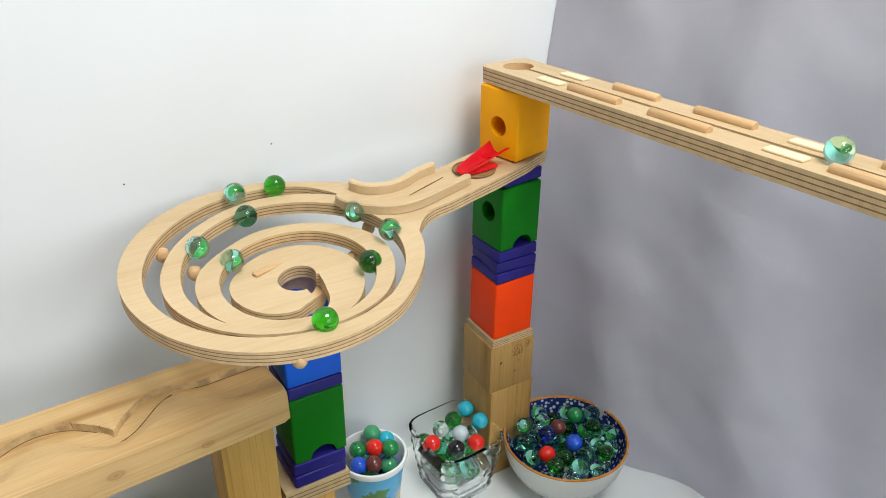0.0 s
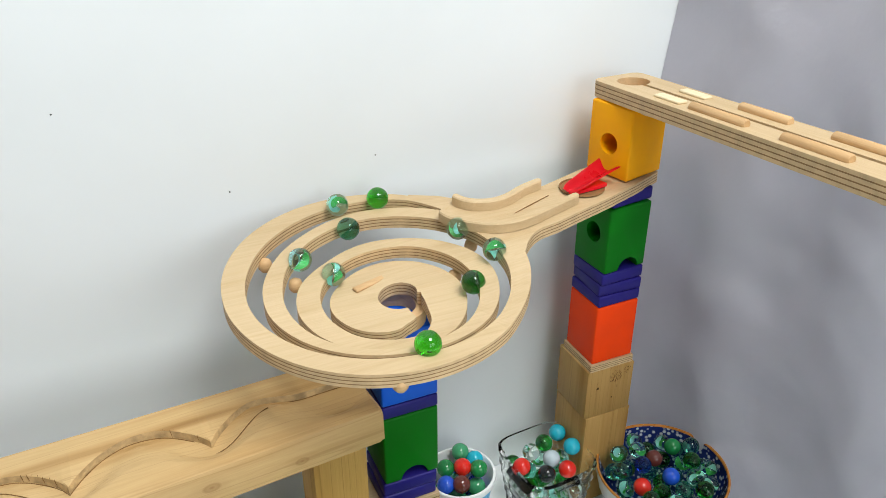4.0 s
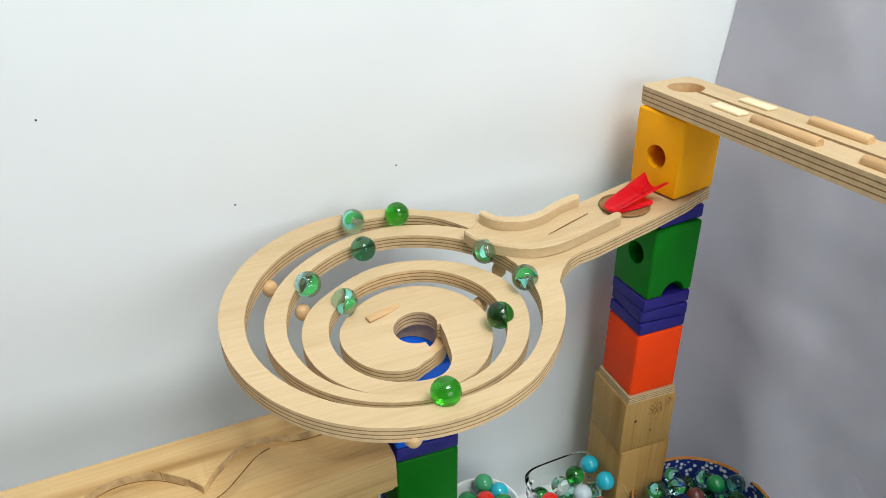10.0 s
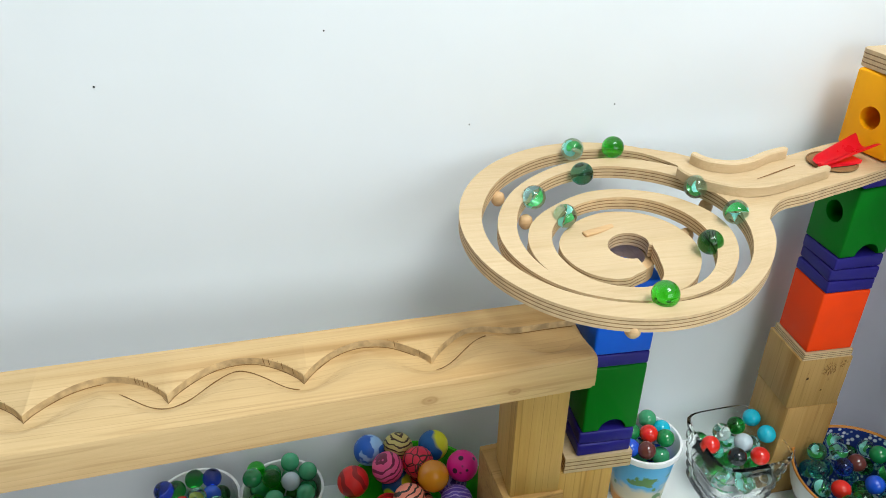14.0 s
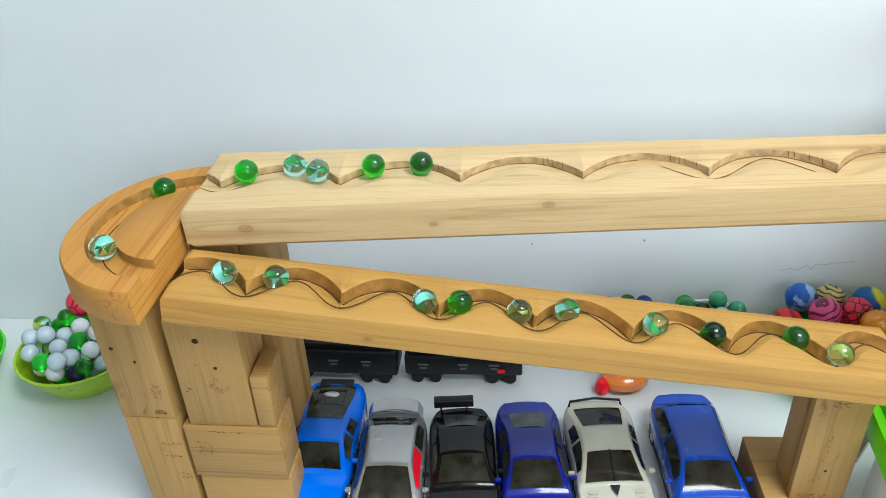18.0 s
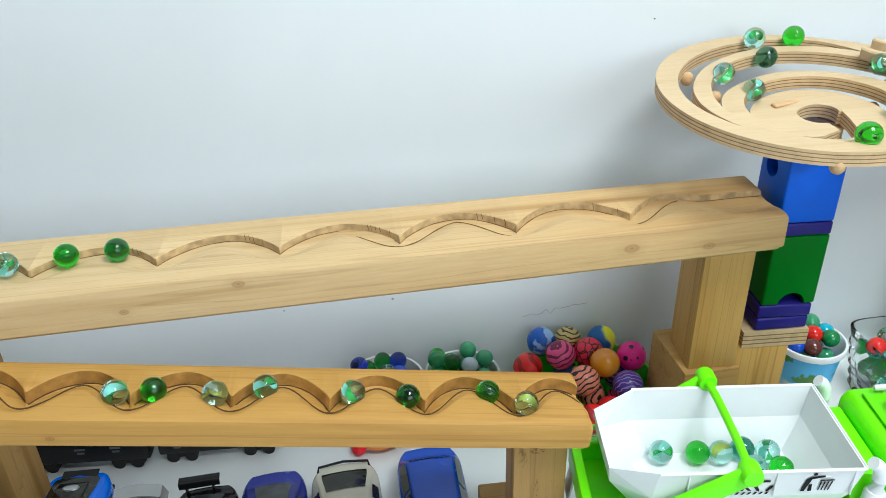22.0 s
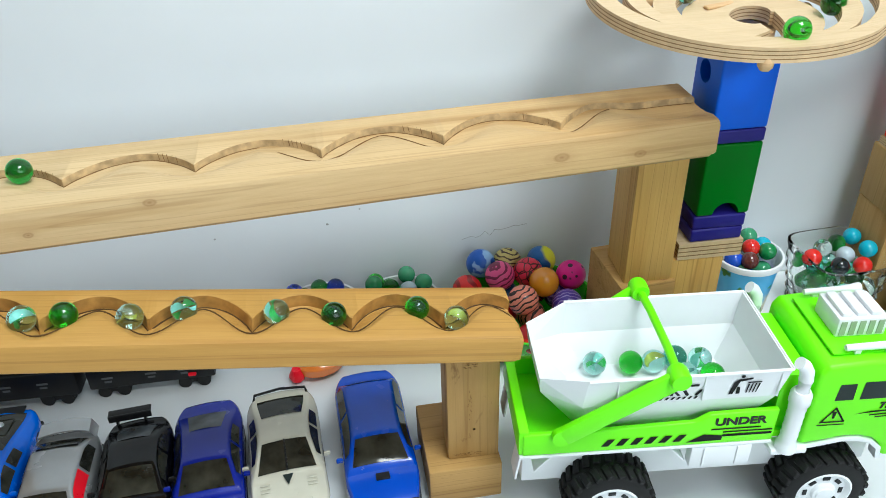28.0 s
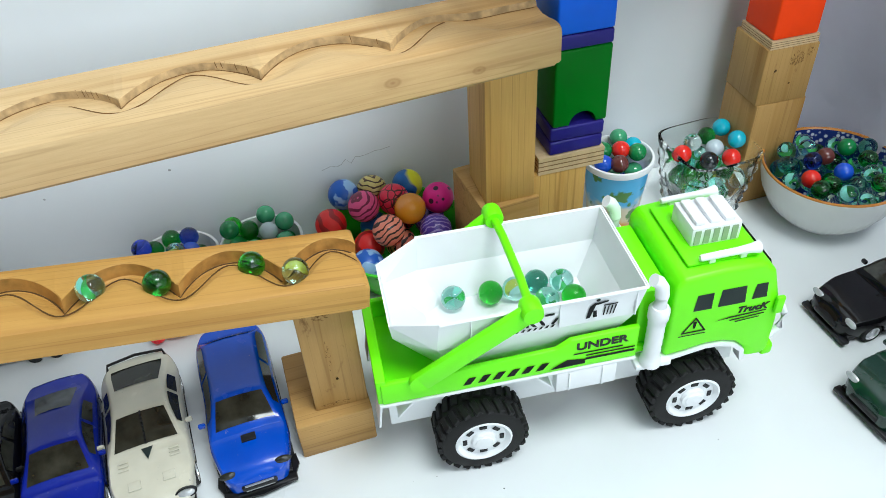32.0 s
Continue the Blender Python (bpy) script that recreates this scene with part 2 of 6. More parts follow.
MARK = plain("grey_mark", (0.45, 0.45, 0.46), 0.8, 0.2, 0.2)


# ---- mesh helpers ----
def finish(bm, name, mats, smooth=False):
    me = bpy.data.meshes.new(name)
    bmesh.ops.recalc_face_normals(bm, faces=bm.faces[:])
    bm.to_mesh(me)
    bm.free()
    for mt in mats if isinstance(mats, (list, tuple)) else [mats]:
        me.materials.append(mt)
    if smooth:
        me.polygons.foreach_set("use_smooth", [True] * len(me.polygons))
        me.set_sharp_from_angle(angle=radians(40))
    return me


def part(name, bm, mats, parent, label="", smooth=True, m=None):
    ob = new(name, finish(bm, name, mats, smooth) if isinstance(bm, bmesh.types.BMesh) else bm)
    ob.parent = parent
    if m is not None:
        ob.matrix_basis = m
    return tagged(ob, label)


def single(name, bm, mats, m, label, category, group="", kind="", smooth=True):
    ob = new(name, finish(bm, name, mats, smooth) if isinstance(bm, bmesh.types.BMesh) else bm)
    ob.matrix_basis = m
    return tagged(ob, label, category, group, kind)


def thing(name, m, label, category, group="", kind=""):
    ob = new(name)
    ob.empty_display_size = 0.01
    ob.matrix_basis = m
    return tagged(ob, label, category, group, kind)


def rbox(bm, size, at=(0, 0, 0), bevel=0.001, seg=2, m=None, mi=0):
    """A box with rounded edges, centred at a place."""
    before = set(bm.verts)
    r = bmesh.ops.create_cube(bm, size=1, matrix=Matrix.Diagonal((*size, 1)))
    if bevel:
        es = list({e for v in r["verts"] for e in v.link_edges})
        bmesh.ops.bevel(bm, geom=es, offset=bevel, segments=seg, affect="EDGES", profile=0.5)
    vs = [v for v in bm.verts if v not in before]
    for f in {f for v in vs for f in v.link_faces}:
        f.material_index = mi
    bmesh.ops.transform(bm, matrix=m if m else Matrix.Translation(at), verts=vs)
    return vs


def prism(bm, pts, z0, z1, mi=0, m=None):
    """An upright prism over an outline."""
    lo = [bm.verts.new((x, y, z0)) for x, y in pts]
    hi = [bm.verts.new((x, y, z1)) for x, y in pts]
    fs = [bm.faces.new(hi), bm.faces.new(lo[::-1])]
    n = len(pts)
    fs += [bm.faces.new((lo[i], lo[(i + 1) % n], hi[(i + 1) % n], hi[i])) for i in range(n)]
    for f in fs:
        f.material_index = mi
    if m:
        bmesh.ops.transform(bm, matrix=m, verts=lo + hi)
    return lo + hi


LAYERS = (0, 0.20, 0.27, 0.46, 0.53, 0.72, 0.79, 1.0)


def ply(bm, pts, z0, z1):
    """A plywood board: faces 0, then light layers 1 and thin dark layers 2 at the edge."""
    n = len(pts)
    layers = len(LAYERS) - 1
    zs = [z0 + (z1 - z0) * f for f in LAYERS]
    rows = [[bm.verts.new((x, y, z)) for x, y in pts] for z in zs]
    bm.faces.new(rows[-1]).material_index = 0
    bm.faces.new(rows[0][::-1]).material_index = 0
    for k in range(layers):
        for i in range(n):
            f = bm.faces.new((rows[k][i], rows[k][(i + 1) % n], rows[k + 1][(i + 1) % n], rows[k + 1][i]))
            f.material_index = 1 + k % 2
    return rows


PLY = [PLY_TOP, PLY_LIGHT, PLY_DARK]


def lathe(bm, prof, seg=32, m=None, mi=0, sx=1.0, sy=1.0):
    """A turned body from (radius, z) pairs."""
    rings = []
    for r, z in prof:
        if r < 1e-6:
            rings.append([bm.verts.new((0, 0, z))])
        else:
            rings.append([bm.verts.new((sx * r * math.cos(2 * math.pi * i / seg), sy * r * math.sin(2 * math.pi * i / seg), z)) for i in range(seg)])
    for a, b in zip(rings, rings[1:]):
        for i in range(seg):
            j = (i + 1) % seg
            if len(a) == 1 and len(b) == 1:
                continue
            if len(a) == 1:
                f = bm.faces.new((a[0], b[j], b[i]))
            elif len(b) == 1:
                f = bm.faces.new((a[i], a[j], b[0]))
            else:
                f = bm.faces.new((a[i], a[j], b[j], b[i]))
            f.material_index = mi
    vs = [v for r in rings for v in r]
    if m:
        bmesh.ops.transform(bm, matrix=m, verts=vs)
    return vs


def tube(bm, pts, rad, seg=10, mi=0):
    """A round bar along a line of points."""
    pts = [Vector(p) for p in pts]
    rings = []
    for i, p in enumerate(pts):
        d = (pts[min(i + 1, len(pts) - 1)] - pts[max(i - 1, 0)]).normalized()
        q = d.to_track_quat("Z", "Y")
        r = rad[i] if isinstance(rad, (list, tuple)) else rad
        rings.append([bm.verts.new(p + q @ Vector((r * math.cos(2 * math.pi * k / seg), r * math.sin(2 * math.pi * k / seg), 0))) for k in range(seg)])
    for a, b in zip(rings, rings[1:]):
        for k in range(seg):
            bm.faces.new((a[k], a[(k + 1) % seg], b[(k + 1) % seg], b[k])).material_index = mi
    bm.faces.new(rings[0][::-1]).material_index = mi
    bm.faces.new(rings[-1]).material_index = mi


def cut(ob, cutters, m=None):
    """Takes closed bmeshes out of a part for good."""
    for cb in cutters:
        bmesh.ops.recalc_face_normals(cb, faces=cb.faces[:])
        me = bpy.data.meshes.new("cutter")
        cb.to_mesh(me)
        cb.free()
        if m:
            me.materials.append(m)
        co = new("cutter", me)
        co.matrix_world = ob.matrix_world
        mod = ob.modifiers.new("cut", "BOOLEAN")
        mod.operation, mod.solver, mod.object = "DIFFERENCE", "EXACT", co
        keep = ob.parent
        ob.parent = None
        deps = bpy.context.evaluated_depsgraph_get()
        deps.update()
        done = bpy.data.meshes.new_from_object(ob.evaluated_get(deps))
        ob.modifiers.clear()
        ob.parent = keep
        done.name = ob.data.name
        ob.data = done
        bpy.data.objects.remove(co)
    ob.data.set_sharp_from_angle(angle=radians(40))
    return ob


def drum(r, length, m, seg=28):
    bm = bmesh.new()
    bmesh.ops.create_cone(bm, cap_ends=True, segments=seg, radius1=r, radius2=r, depth=length, matrix=m)
    return bm


def words(text, size, depth=0.0003, shear=0.0, width=1.0):
    cu = bpy.data.curves.new("lettering", "FONT")
    cu.body, cu.size, cu.extrude, cu.shear, cu.offset = text, size, depth, shear, size * 0.03
    cu.align_x, cu.align_y = "CENTER", "CENTER"
    tmp = new("lettering", cu)
    deps = bpy.context.evaluated_depsgraph_get()
    deps.update()
    me = bpy.data.meshes.new_from_object(tmp.evaluated_get(deps))
    bpy.data.objects.remove(tmp)
    for v in me.vertices:
        v.co.x *= width
    return me


def ball_mesh(name, r, mats, seg=24, rings=14):
    bm = bmesh.new()
    bmesh.ops.create_uvsphere(bm, u_segments=seg, v_segments=rings, radius=r)
    return finish(bm, name, mats, True)


# ---- the setting ----
WALL_Y = 0.02


def slab(name, size, at, material, label, category="wall", bevel=0.002):
    bm = bmesh.new()
    rbox(bm, size, (0, 0, 0), bevel)
    return single(name, bm, material, pose(*at), label, category, kind="structure", smooth=False)


slab("table", (2.6, 1.5, 0.03), (-0.2, WALL_Y - 0.75, -0.015), TABLE_W, "white laminate tabletop with faint specks", "table")
slab("wall_back", (3.0, 0.06, 2.6), (-0.2, WALL_Y + 0.03, 0.55), PAINT_WALL, "white painted wall with a few specks and a scratch")
# unseen walls, floor and ceiling that enclose the set; grey walls curb bounced light
slab("wall_left", (0.06, 3.0, 2.6), (-1.75, -1.44, 0.55), ROOM_WALL, "plain grey wall added out of view")
slab("wall_right", (0.06, 3.0, 2.6), (1.35, -1.44, 0.55), ROOM_WALL, "plain grey wall added out of view")
slab("wall_front", (3.2, 0.06, 2.6), (-0.2, -2.97, 0.55), ROOM_WALL, "plain grey wall added out of view")
slab("floor", (3.2, 3.1, 0.06), (-0.2, -1.44, -0.78), plain("floor_boards", (0.32, 0.24, 0.17), 0.5), "brown floor added out of view below the table", "floor")
slab("ceiling", (3.2, 3.1, 0.06), (-0.2, -1.44, 1.88), PAINT_WALL, "plain white ceiling added out of view", "ceiling")

CLOTH, cnt, cbs = node_mat("grey_white_cloth")
cv = coords(cnt, (1, 1, 1), False)
cn1 = add(cnt, "ShaderNodeTexNoise", Scale=7.0, Detail=5.0)
cn2 = add(cnt, "ShaderNodeTexNoise", Scale=17.0, Detail=5.0, Roughness=0.5, Distortion=0.15)
cnt.links.new(cv, cn1.inputs["Vector"])
cnt.links.new(cv, cn2.inputs["Vector"])
cnt.links.new(ramp(cnt, cn1.outputs["Fac"], [(0.3, (0.68, 0.665, 0.74)), (0.7, (0.80, 0.785, 0.86))]).outputs[0], cbs.inputs["Base Color"])
cbs.inputs["Roughness"].default_value = 0.85
bump(cnt, cbs, cn2.outputs["Fac"], 0.35, 0.006)


def curtain():
    """A hanging sheet in soft folds that starts at the wall and comes forward."""
    bm = bmesh.new()
    nu, nv = 190, 130
    grid = []
    for i in range(nu + 1):
        d = 0.95 * i / nu
        row = []
        for j in range(nv + 1):
            z = 0.0015 + 0.95 * j / nv
            low = 1 - min(1.0, z / 0.5)
            x = 0.287 + 0.12 * max(0.0, z - 0.38) + 0.14 * d + 0.20 * low * d + 0.006 * noise.noise((d * 9, z * 1.2, 3.1)) * (1 + 3 * min(1, d * 5))
            x += 0.0095 * math.sin(d * 42 + 2.5 * z + 1.5 * math.sin(z * 5)) * min(1, d * 8)
            x += 0.006 * low ** 2 * noise.noise((d * 14 + z * 6, z * 9, 7.7)) * min(1, d * 9)
            x += 0.0045 * noise.noise((d * 22 + z * 13, z * 17 - d * 9, 1.7)) * min(1, d * 9)
            x += 0.0009 * noise.noise((d * 60 + z * 22, z * 48 - d * 30, 5.2)) * min(1, d * 9)
            row.append(bm.verts.new((x, WALL_Y - 0.001 - d, z)))
        grid.append(row)
    for i in range(nu):
        for j in range(nv):
            bm.faces.new((grid[i][j], grid[i + 1][j], grid[i + 1][j + 1], grid[i][j + 1]))
    back = bmesh.ops.solidify(bm, geom=bm.faces[:], thickness=-0.0012)
    return single("curtain", bm, CLOTH, Matrix(), "grey-white cloth sheet hanging in soft creased folds", "curtain", kind="structure")


curtain()


def wall_marks():
    """Specks and one jagged scratch on the wall, specks on the table."""
    specks = [(-0.1805, 0.4214, 0.0006), (-0.02, 0.505, 0.0008), (0.03, 0.36, 0.0006), (-0.08, 0.35, 0.0006), (-0.33, 0.39, 0.0007), (-0.36, 0.12, 0.001), (-0.30, 0.105, 0.0012), (-0.27, 0.118, 0.0009), (-0.40, 0.10, 0.001)]
    for x, z, r in specks:
        bm = bmesh.new()
        lathe(bm, [(0, 0), (r, 0.0), (r * 0.7, 0.0004), (0, 0.0005)], 10)
        single("wall_speck", bm, MARK if z < 0.2 else BLACK, pose(x, WALL_Y, z, 90, 0, 0), "tiny speck on the white wall", "speck", "specks on the wall")
    bm = bmesh.new()
    pts = [Vector((-0.178 + 0.062 * k / 14, WALL_Y - 0.0002, 0.075 + 0.012 * k / 14 + 0.006 * noise.noise((k * 0.9, 0, 5)))) for k in range(15)]
    tube(bm, pts, 0.00022, 5)
    single("wall_scratch", bm, MARK, Matrix(), "thin jagged grey scratch on the white wall", "scratch")
    rnd = random.Random(4)
    for k in range(7):
        bm = bmesh.new()
        r = rnd.uniform(0.0003, 0.0006)
        lathe(bm, [(0, 0.0001), (r, 0.0001), (r * 0.7, 0.0004), (0, 0.0006)], 8)
        single("table_speck", bm, BLACK, pose(rnd.uniform(-0.2, 0.25), rnd.uniform(-0.36, -0.1), 0), "tiny dark crumb on the white table", "speck", "crumbs on the table")


# ---- grooved wooden beams ----
# for scorched lines, and for the painted shade of nail holes
SCORCH_HOLE = plain("scorched_wood", (0.10, 0.055, 0.02), 0.8, 0.2, 0.3, 300)

BURNT = plain("browned_wood", (0.22, 0.12, 0.045), 0.8, 0.2, 0.3, 300)
SAWN_PALE = plain("pale_sawn_wood", (0.50, 0.35, 0.18), 0.7, 0.25, 0.35, 160, 0.5)
SAWN_WARM = plain("singed_sawn_wood", (0.42, 0.22, 0.055), 0.65, 0.25, 0.35, 120, 0.4)


def beam(name, left, right, wide, height, pitch, first, vc, va, vl, vp, depth, mat_, label, mouth, shear_l=0.0, sawn=None):
    """A lumber rail whose top carries a scalloped marble groove.
    left, right: back top corners. vc, va: the groove's rear edge at a cusp and at an arch, as (left, right) pairs of distances from the rear edge;
    vl, vp: its front edge at the valleys and the peaks. first: distance of the first cusp from the left end."""
    a, b = Vector(left), Vector(right)
    ex = (b - a).normalized()
    ey = Vector((0, 0, 1)).cross(ex).normalized()
    ez = ex.cross(ey)
    length = (b - a).length
    m = Matrix.Translation(a) @ Matrix((ex, ey, ez)).transposed().to_4x4()
    t = thing(name, m, label, "wooden rail")
    bm = bmesh.new()
    nu = int(length / 0.0016)
    rnd = random.Random(9)
    rows = []
    rows_co = []
    c = 0.0022
    for i in range(nu + 1):
        u = length * i / nu
        k = u / length
        ph = math.pi * (u - first) / pitch
        L = lambda p: p[0] + (p[1] - p[0]) * k
        width = L(wide)
        s, co = abs(math.sin(ph)), abs(math.cos(ph))
        n1 = noise.noise((u * 60, 1.3, 0.2)) * 0.0006
        up = L(vc) - (L(vc) - L(va)) * s ** 0.75 + n1
        wave = (0.5 + 0.5 * math.cos(2 * ph)) ** 0.85
        lo = L(vp) + (L(vl) - L(vp)) * wave - n1
        if mouth and u > length - mouth:
            q = (u - length + mouth) / mouth
            up += (0.026 - up) * min(1, q * 2.2)
            lo += (0.057 - lo) * min(1, max(0, q * 1.6 - 0.35))
        dz = depth * (1 + 0.12 * noise.noise((u * 45, 4.4, 0)))
        fl = dz * (0.75 + 0.25 * co)
        ls = 0.58 if shear_l == 0 else 0.42
        dl = dz * ((0.42 + 0.50 * co) if shear_l else (0.36 + 0.06 * co))
        line = L(va) + ls * (L(vp) - L(va)) + (L(vc) - L(va) + ls * (L(vl) - L(vc) - L(vp) + L(va))) * wave ** 1.15 + 0.0003 * noise.noise((u * 130, 5, 1))
        e = 0.0007 * noise.noise((u * 90, 8, 1))
        pts = [(0, -height), (0, -c), (c, 0), (up - 0.0012, 0), (up, -0.0006), (up + 0.0006, -dz * 0.92), (up + 0.0022, -dz), (line - 0.0008, -dl), (line, -dl), (line + (lo - line) * 0.5, -dl * 0.62), (lo + e, -0.0002), (lo + 0.0015, 0), (width - 0.0035, 0), (width - 0.0012, -0.001), (width, -0.0035), (width, -height + 0.003), (width - 0.003, -height), (0.003, -height)]
        rows_co.append(((u, -(up + 0.0012), -dz * 0.93), (u, -line, -dl + 0.0004), (u, up, dz)))
        endk = min(u, length - u)
        sk = 0.0018 * (1 - min(1.0, endk / 0.003)) ** 2
        rows.append([bm.verts.new((u, -v, w * (1 - (0.05 if endk < 0.002 else 0)) - (sk if w > -0.004 else 0))) for v, w in pts])
    for r0, r1 in zip(rows, rows[1:]):
        for j in range(len(r0)):
            jj = (j + 1) % len(r0)
            bm.faces.new((r0[j], r1[j], r1[jj], r0[jj])).material_index = int(j == 4)
    bm.faces.new(rows[0])
    bm.faces.new(rows[-1][::-1])
    ob = part("rail", bm, [mat_, sawn], t)
    # scorched saw lines along the foot of the rear edge and along the front edge
    for which in (0, 1):
        run, k = [], 0
        for r in rows_co:
            k += 1
            gap = noise.noise((k * 0.021, 3.0 + which * 9, 0.5)) < ((-0.62 if shear_l == 0 else 0.1) if which else -0.2)
            if gap or k == len(rows_co):
                if len(run) > 6:
                    g = bmesh.new()
                    tube(g, run[::2] + [run[-1]], [0.00008] + [(0.00030 if shear_l else 0.00050 if which else 0.00042) + 0.0002 * noise.noise((j * 0.4, which, 2)) for j in range(len(run[::2]) - 1)] + [0.00008], 5)
                    part("scorch_line", g, BURNT if shear_l else SCORCH_HOLE, ob, "thin dark scorched line")
                run = []
            else:
                run.append(r[which])
    if shear_l:
        # short burns that the cutter left across the falling side of each arch
        rnd = random.Random(21)
        for n in range(-1, 7):
            for j in range(7):
                u = first + pitch * (n + 0.70 + 0.036 * j + rnd.uniform(-0.008, 0.008))
                i = int(u / length * nu)
                if not 2 < i < nu - 50:
                    continue
                _, up, dz = rows_co[i][2]
                g = bmesh.new()
                tube(g, [(u, -up + 0.0003, 0.0), (u, -up - 0.0002, -0.0006), (u + 0.0006, -up - 0.0012, -dz * rnd.uniform(0.6, 0.95))], [0.0001, 0.00030, 0.0002], 5)
                part("cutter_mark", g, BURNT, ob, "short burnt cutter mark")
    return t


beam("upper_marble_rail", (-0.6284, -0.0915, 0.2440), (-0.0285, -0.0690, 0.2530), (0.0865, 0.0665), 0.029, 0.0803, 0.0150, (0.0475, 0.0460), (0.0235, 0.0165), (0.0620, 0.0600), (0.0480, 0.0440), 0.0056, PINE,
     "pale pine lumber rail with a scalloped marble groove", 0.075, 1.0, SAWN_PALE)
beam("lower_marble_rail", (-0.6245, -0.1755, 0.2155), (-0.1765, -0.1640, 0.1550), (0.0555, 0.0560), 0.022, 0.0602, 0.0448, (0.0310, 0.0360), (0.0085, 0.0080), (0.0485, 0.0480), (0.0285, 0.0255), 0.0100, PINE_WARM,
     "warm brown pine rail with a deep scalloped marble groove", 0.0, 0.0, SAWN_WARM)


def turn_piece():
    """A half-round plank with a curved marble groove."""
    t = thing("turn_piece", pose(-0.6285, -0.171, 0.209), "orange-brown half-round pine plank with a curved groove", "wooden rail")
    bm = bmesh.new()
    n = 48
    th, a, b = 0.0235, 0.072, 0.081

    def ring(f, z):
        return [bm.verts.new((-a * f * math.sin(math.pi * i / n), b * f * math.cos(math.pi * i / n), z)) for i in range(n + 1)]
    d = 0.0075
    prof = [(0.02, 0), (0.985, 0), (1.0, 0.0015), (1.0, th - 0.0015), (0.985, th), (0.80, th), (0.79, th - d * 0.9), (0.77, th - d), (0.575, th - d), (0.565, th - d * 0.9), (0.56, th - 0.0006), (0.55, th), (0.02, th)]
    rs = [ring(f, z) for f, z in prof]
    for j, (r0, r1) in enumerate(zip(rs, rs[1:] + rs[:1])):
        for i in range(n):
            bm.faces.new((r0[i], r0[i + 1], r1[i + 1], r1[i])).material_index = int(j in (5, 9))
    bm.faces.new([r[0] for r in rs])
    bm.faces.new([r[-1] for r in rs][::-1])
    plank = part("plank", bm, [PINE_TURN, SAWN_WARM], t)
    g = bmesh.new()
    tube(g, [(-a * f * math.sin(q), b * f * math.cos(q), th - d + 0.0002) for f, q in ((0.645 + 0.075 * i / 30, radians(62 + 106 * i / 30)) for i in range(31))], 0.0004, 5)
    part("scorch_line", g, SCORCH_HOLE, plank, "thin dark scorched line")
    return t


turn_piece()


# ---- lumber blocks that carry the rails ----
def lumber(x0, x1, y0, y1, z0, z1, rz=0.0, upright=True, label="rough pine lumber offcut standing on end", holes=(), torn=(), mat_=None):
    bm = bmesh.new()
    rbox(bm, (x1 - x0, y1 - y0, z1 - z0), (0, 0, (z1 - z0) / 2), 0.0012, 2)
    block = single("lumber_block", bm, mat_ or (PINE_BLOCK if upright else PINE_FLAT), pose((x0 + x1) / 2, (y0 + y1) / 2, z0, 0, 0, rz), label, "wood block", "pine blocks carrying the run")
    cx, face = (x0 + x1) / 2, -(y1 - y0) / 2
    rn = random.Random(int((x1 - y0) * 9000))
    for x, z, r in holes:
        # a nail hole with a torn edge, its inner shade drawn as a dark patch
        g = bmesh.new()
        ring_ = [(x - cx + r * rn.uniform(0.75, 1.2) * math.cos(k * math.pi / 5), z - z0 + r * rn.uniform(0.8, 1.35) * math.sin(k * math.pi / 5)) for k in range(10)]
        f = g.faces.new([g.verts.new((u, face - 0.00012, w)) for u, w in ring_])
        bmesh.ops.solidify(g, geom=[f], thickness=0.0001)
        part("nail_hole", g, SCORCH_HOLE, block, "small dark patch for the shade in a nail hole", smooth=False)
    for x, z, rx, rz_, n in torn:
        # splintered grain: a patch of short lifted fibres
        g = bmesh.new()
        for _ in range(n):
            a, q = rn.uniform(0, 2 * math.pi), math.sqrt(rn.random())
            u, w = x - cx + rx * q * math.cos(a), z - z0 + rz_ * q * math.sin(a)
            du, dw = (rn.uniform(0.0010, 0.0030), rn.uniform(-0.0012, 0.0006)) if rx > rz_ * 1.5 else (rn.uniform(-0.0012, 0.0012), rn.uniform(0.0008, 0.0026))
            if abs(u) + abs(du) < (x1 - x0) / 2 - 0.0014 and 0.0012 < w < z1 - z0 - 0.0036:
                tube(g, [(u, face, w), (u + du * 0.5, face - 0.00012, w + dw * 0.5), (u + du, face, w + dw)], [0.00004, rn.uniform(0.00010, 0.00028), 0.00004], 4)
        part("torn_grain", g, BURNT, block, "torn brown grain")
    return block


lumber(-0.681, -0.643, -0.219, -0.155, 0.0, 0.104, 1.0, torn=((-0.653, 0.0796, 0.009, 0.0008, 14), (-0.652, 0.0673, 0.010, 0.0012, 26), (-0.650, 0.0467, 0.006, 0.004, 26)))
lumber(-0.681, -0.642, -0.219, -0.155, 0.104, 0.2085, -1.0, holes=((-0.6630, 0.1892, 0.0011), (-0.6725, 0.1643, 0.0013), (-0.6589, 0.1538, 0.0011)), torn=((-0.6512, 0.1277, 0.0035, 0.007, 40), (-0.6528, 0.1095, 0.0045, 0.0022, 60)))
lumber(-0.6345, -0.587, -0.2185, -0.180, 0.0985, 0.1878, 0.5, holes=((-0.6154, 0.1722, 0.0021), (-0.6064, 0.1501, 0.0013)), torn=((-0.6087, 0.1330, 0.006, 0.007, 46), (-0.6300, 0.1308, 0.003, 0.0014, 16)))
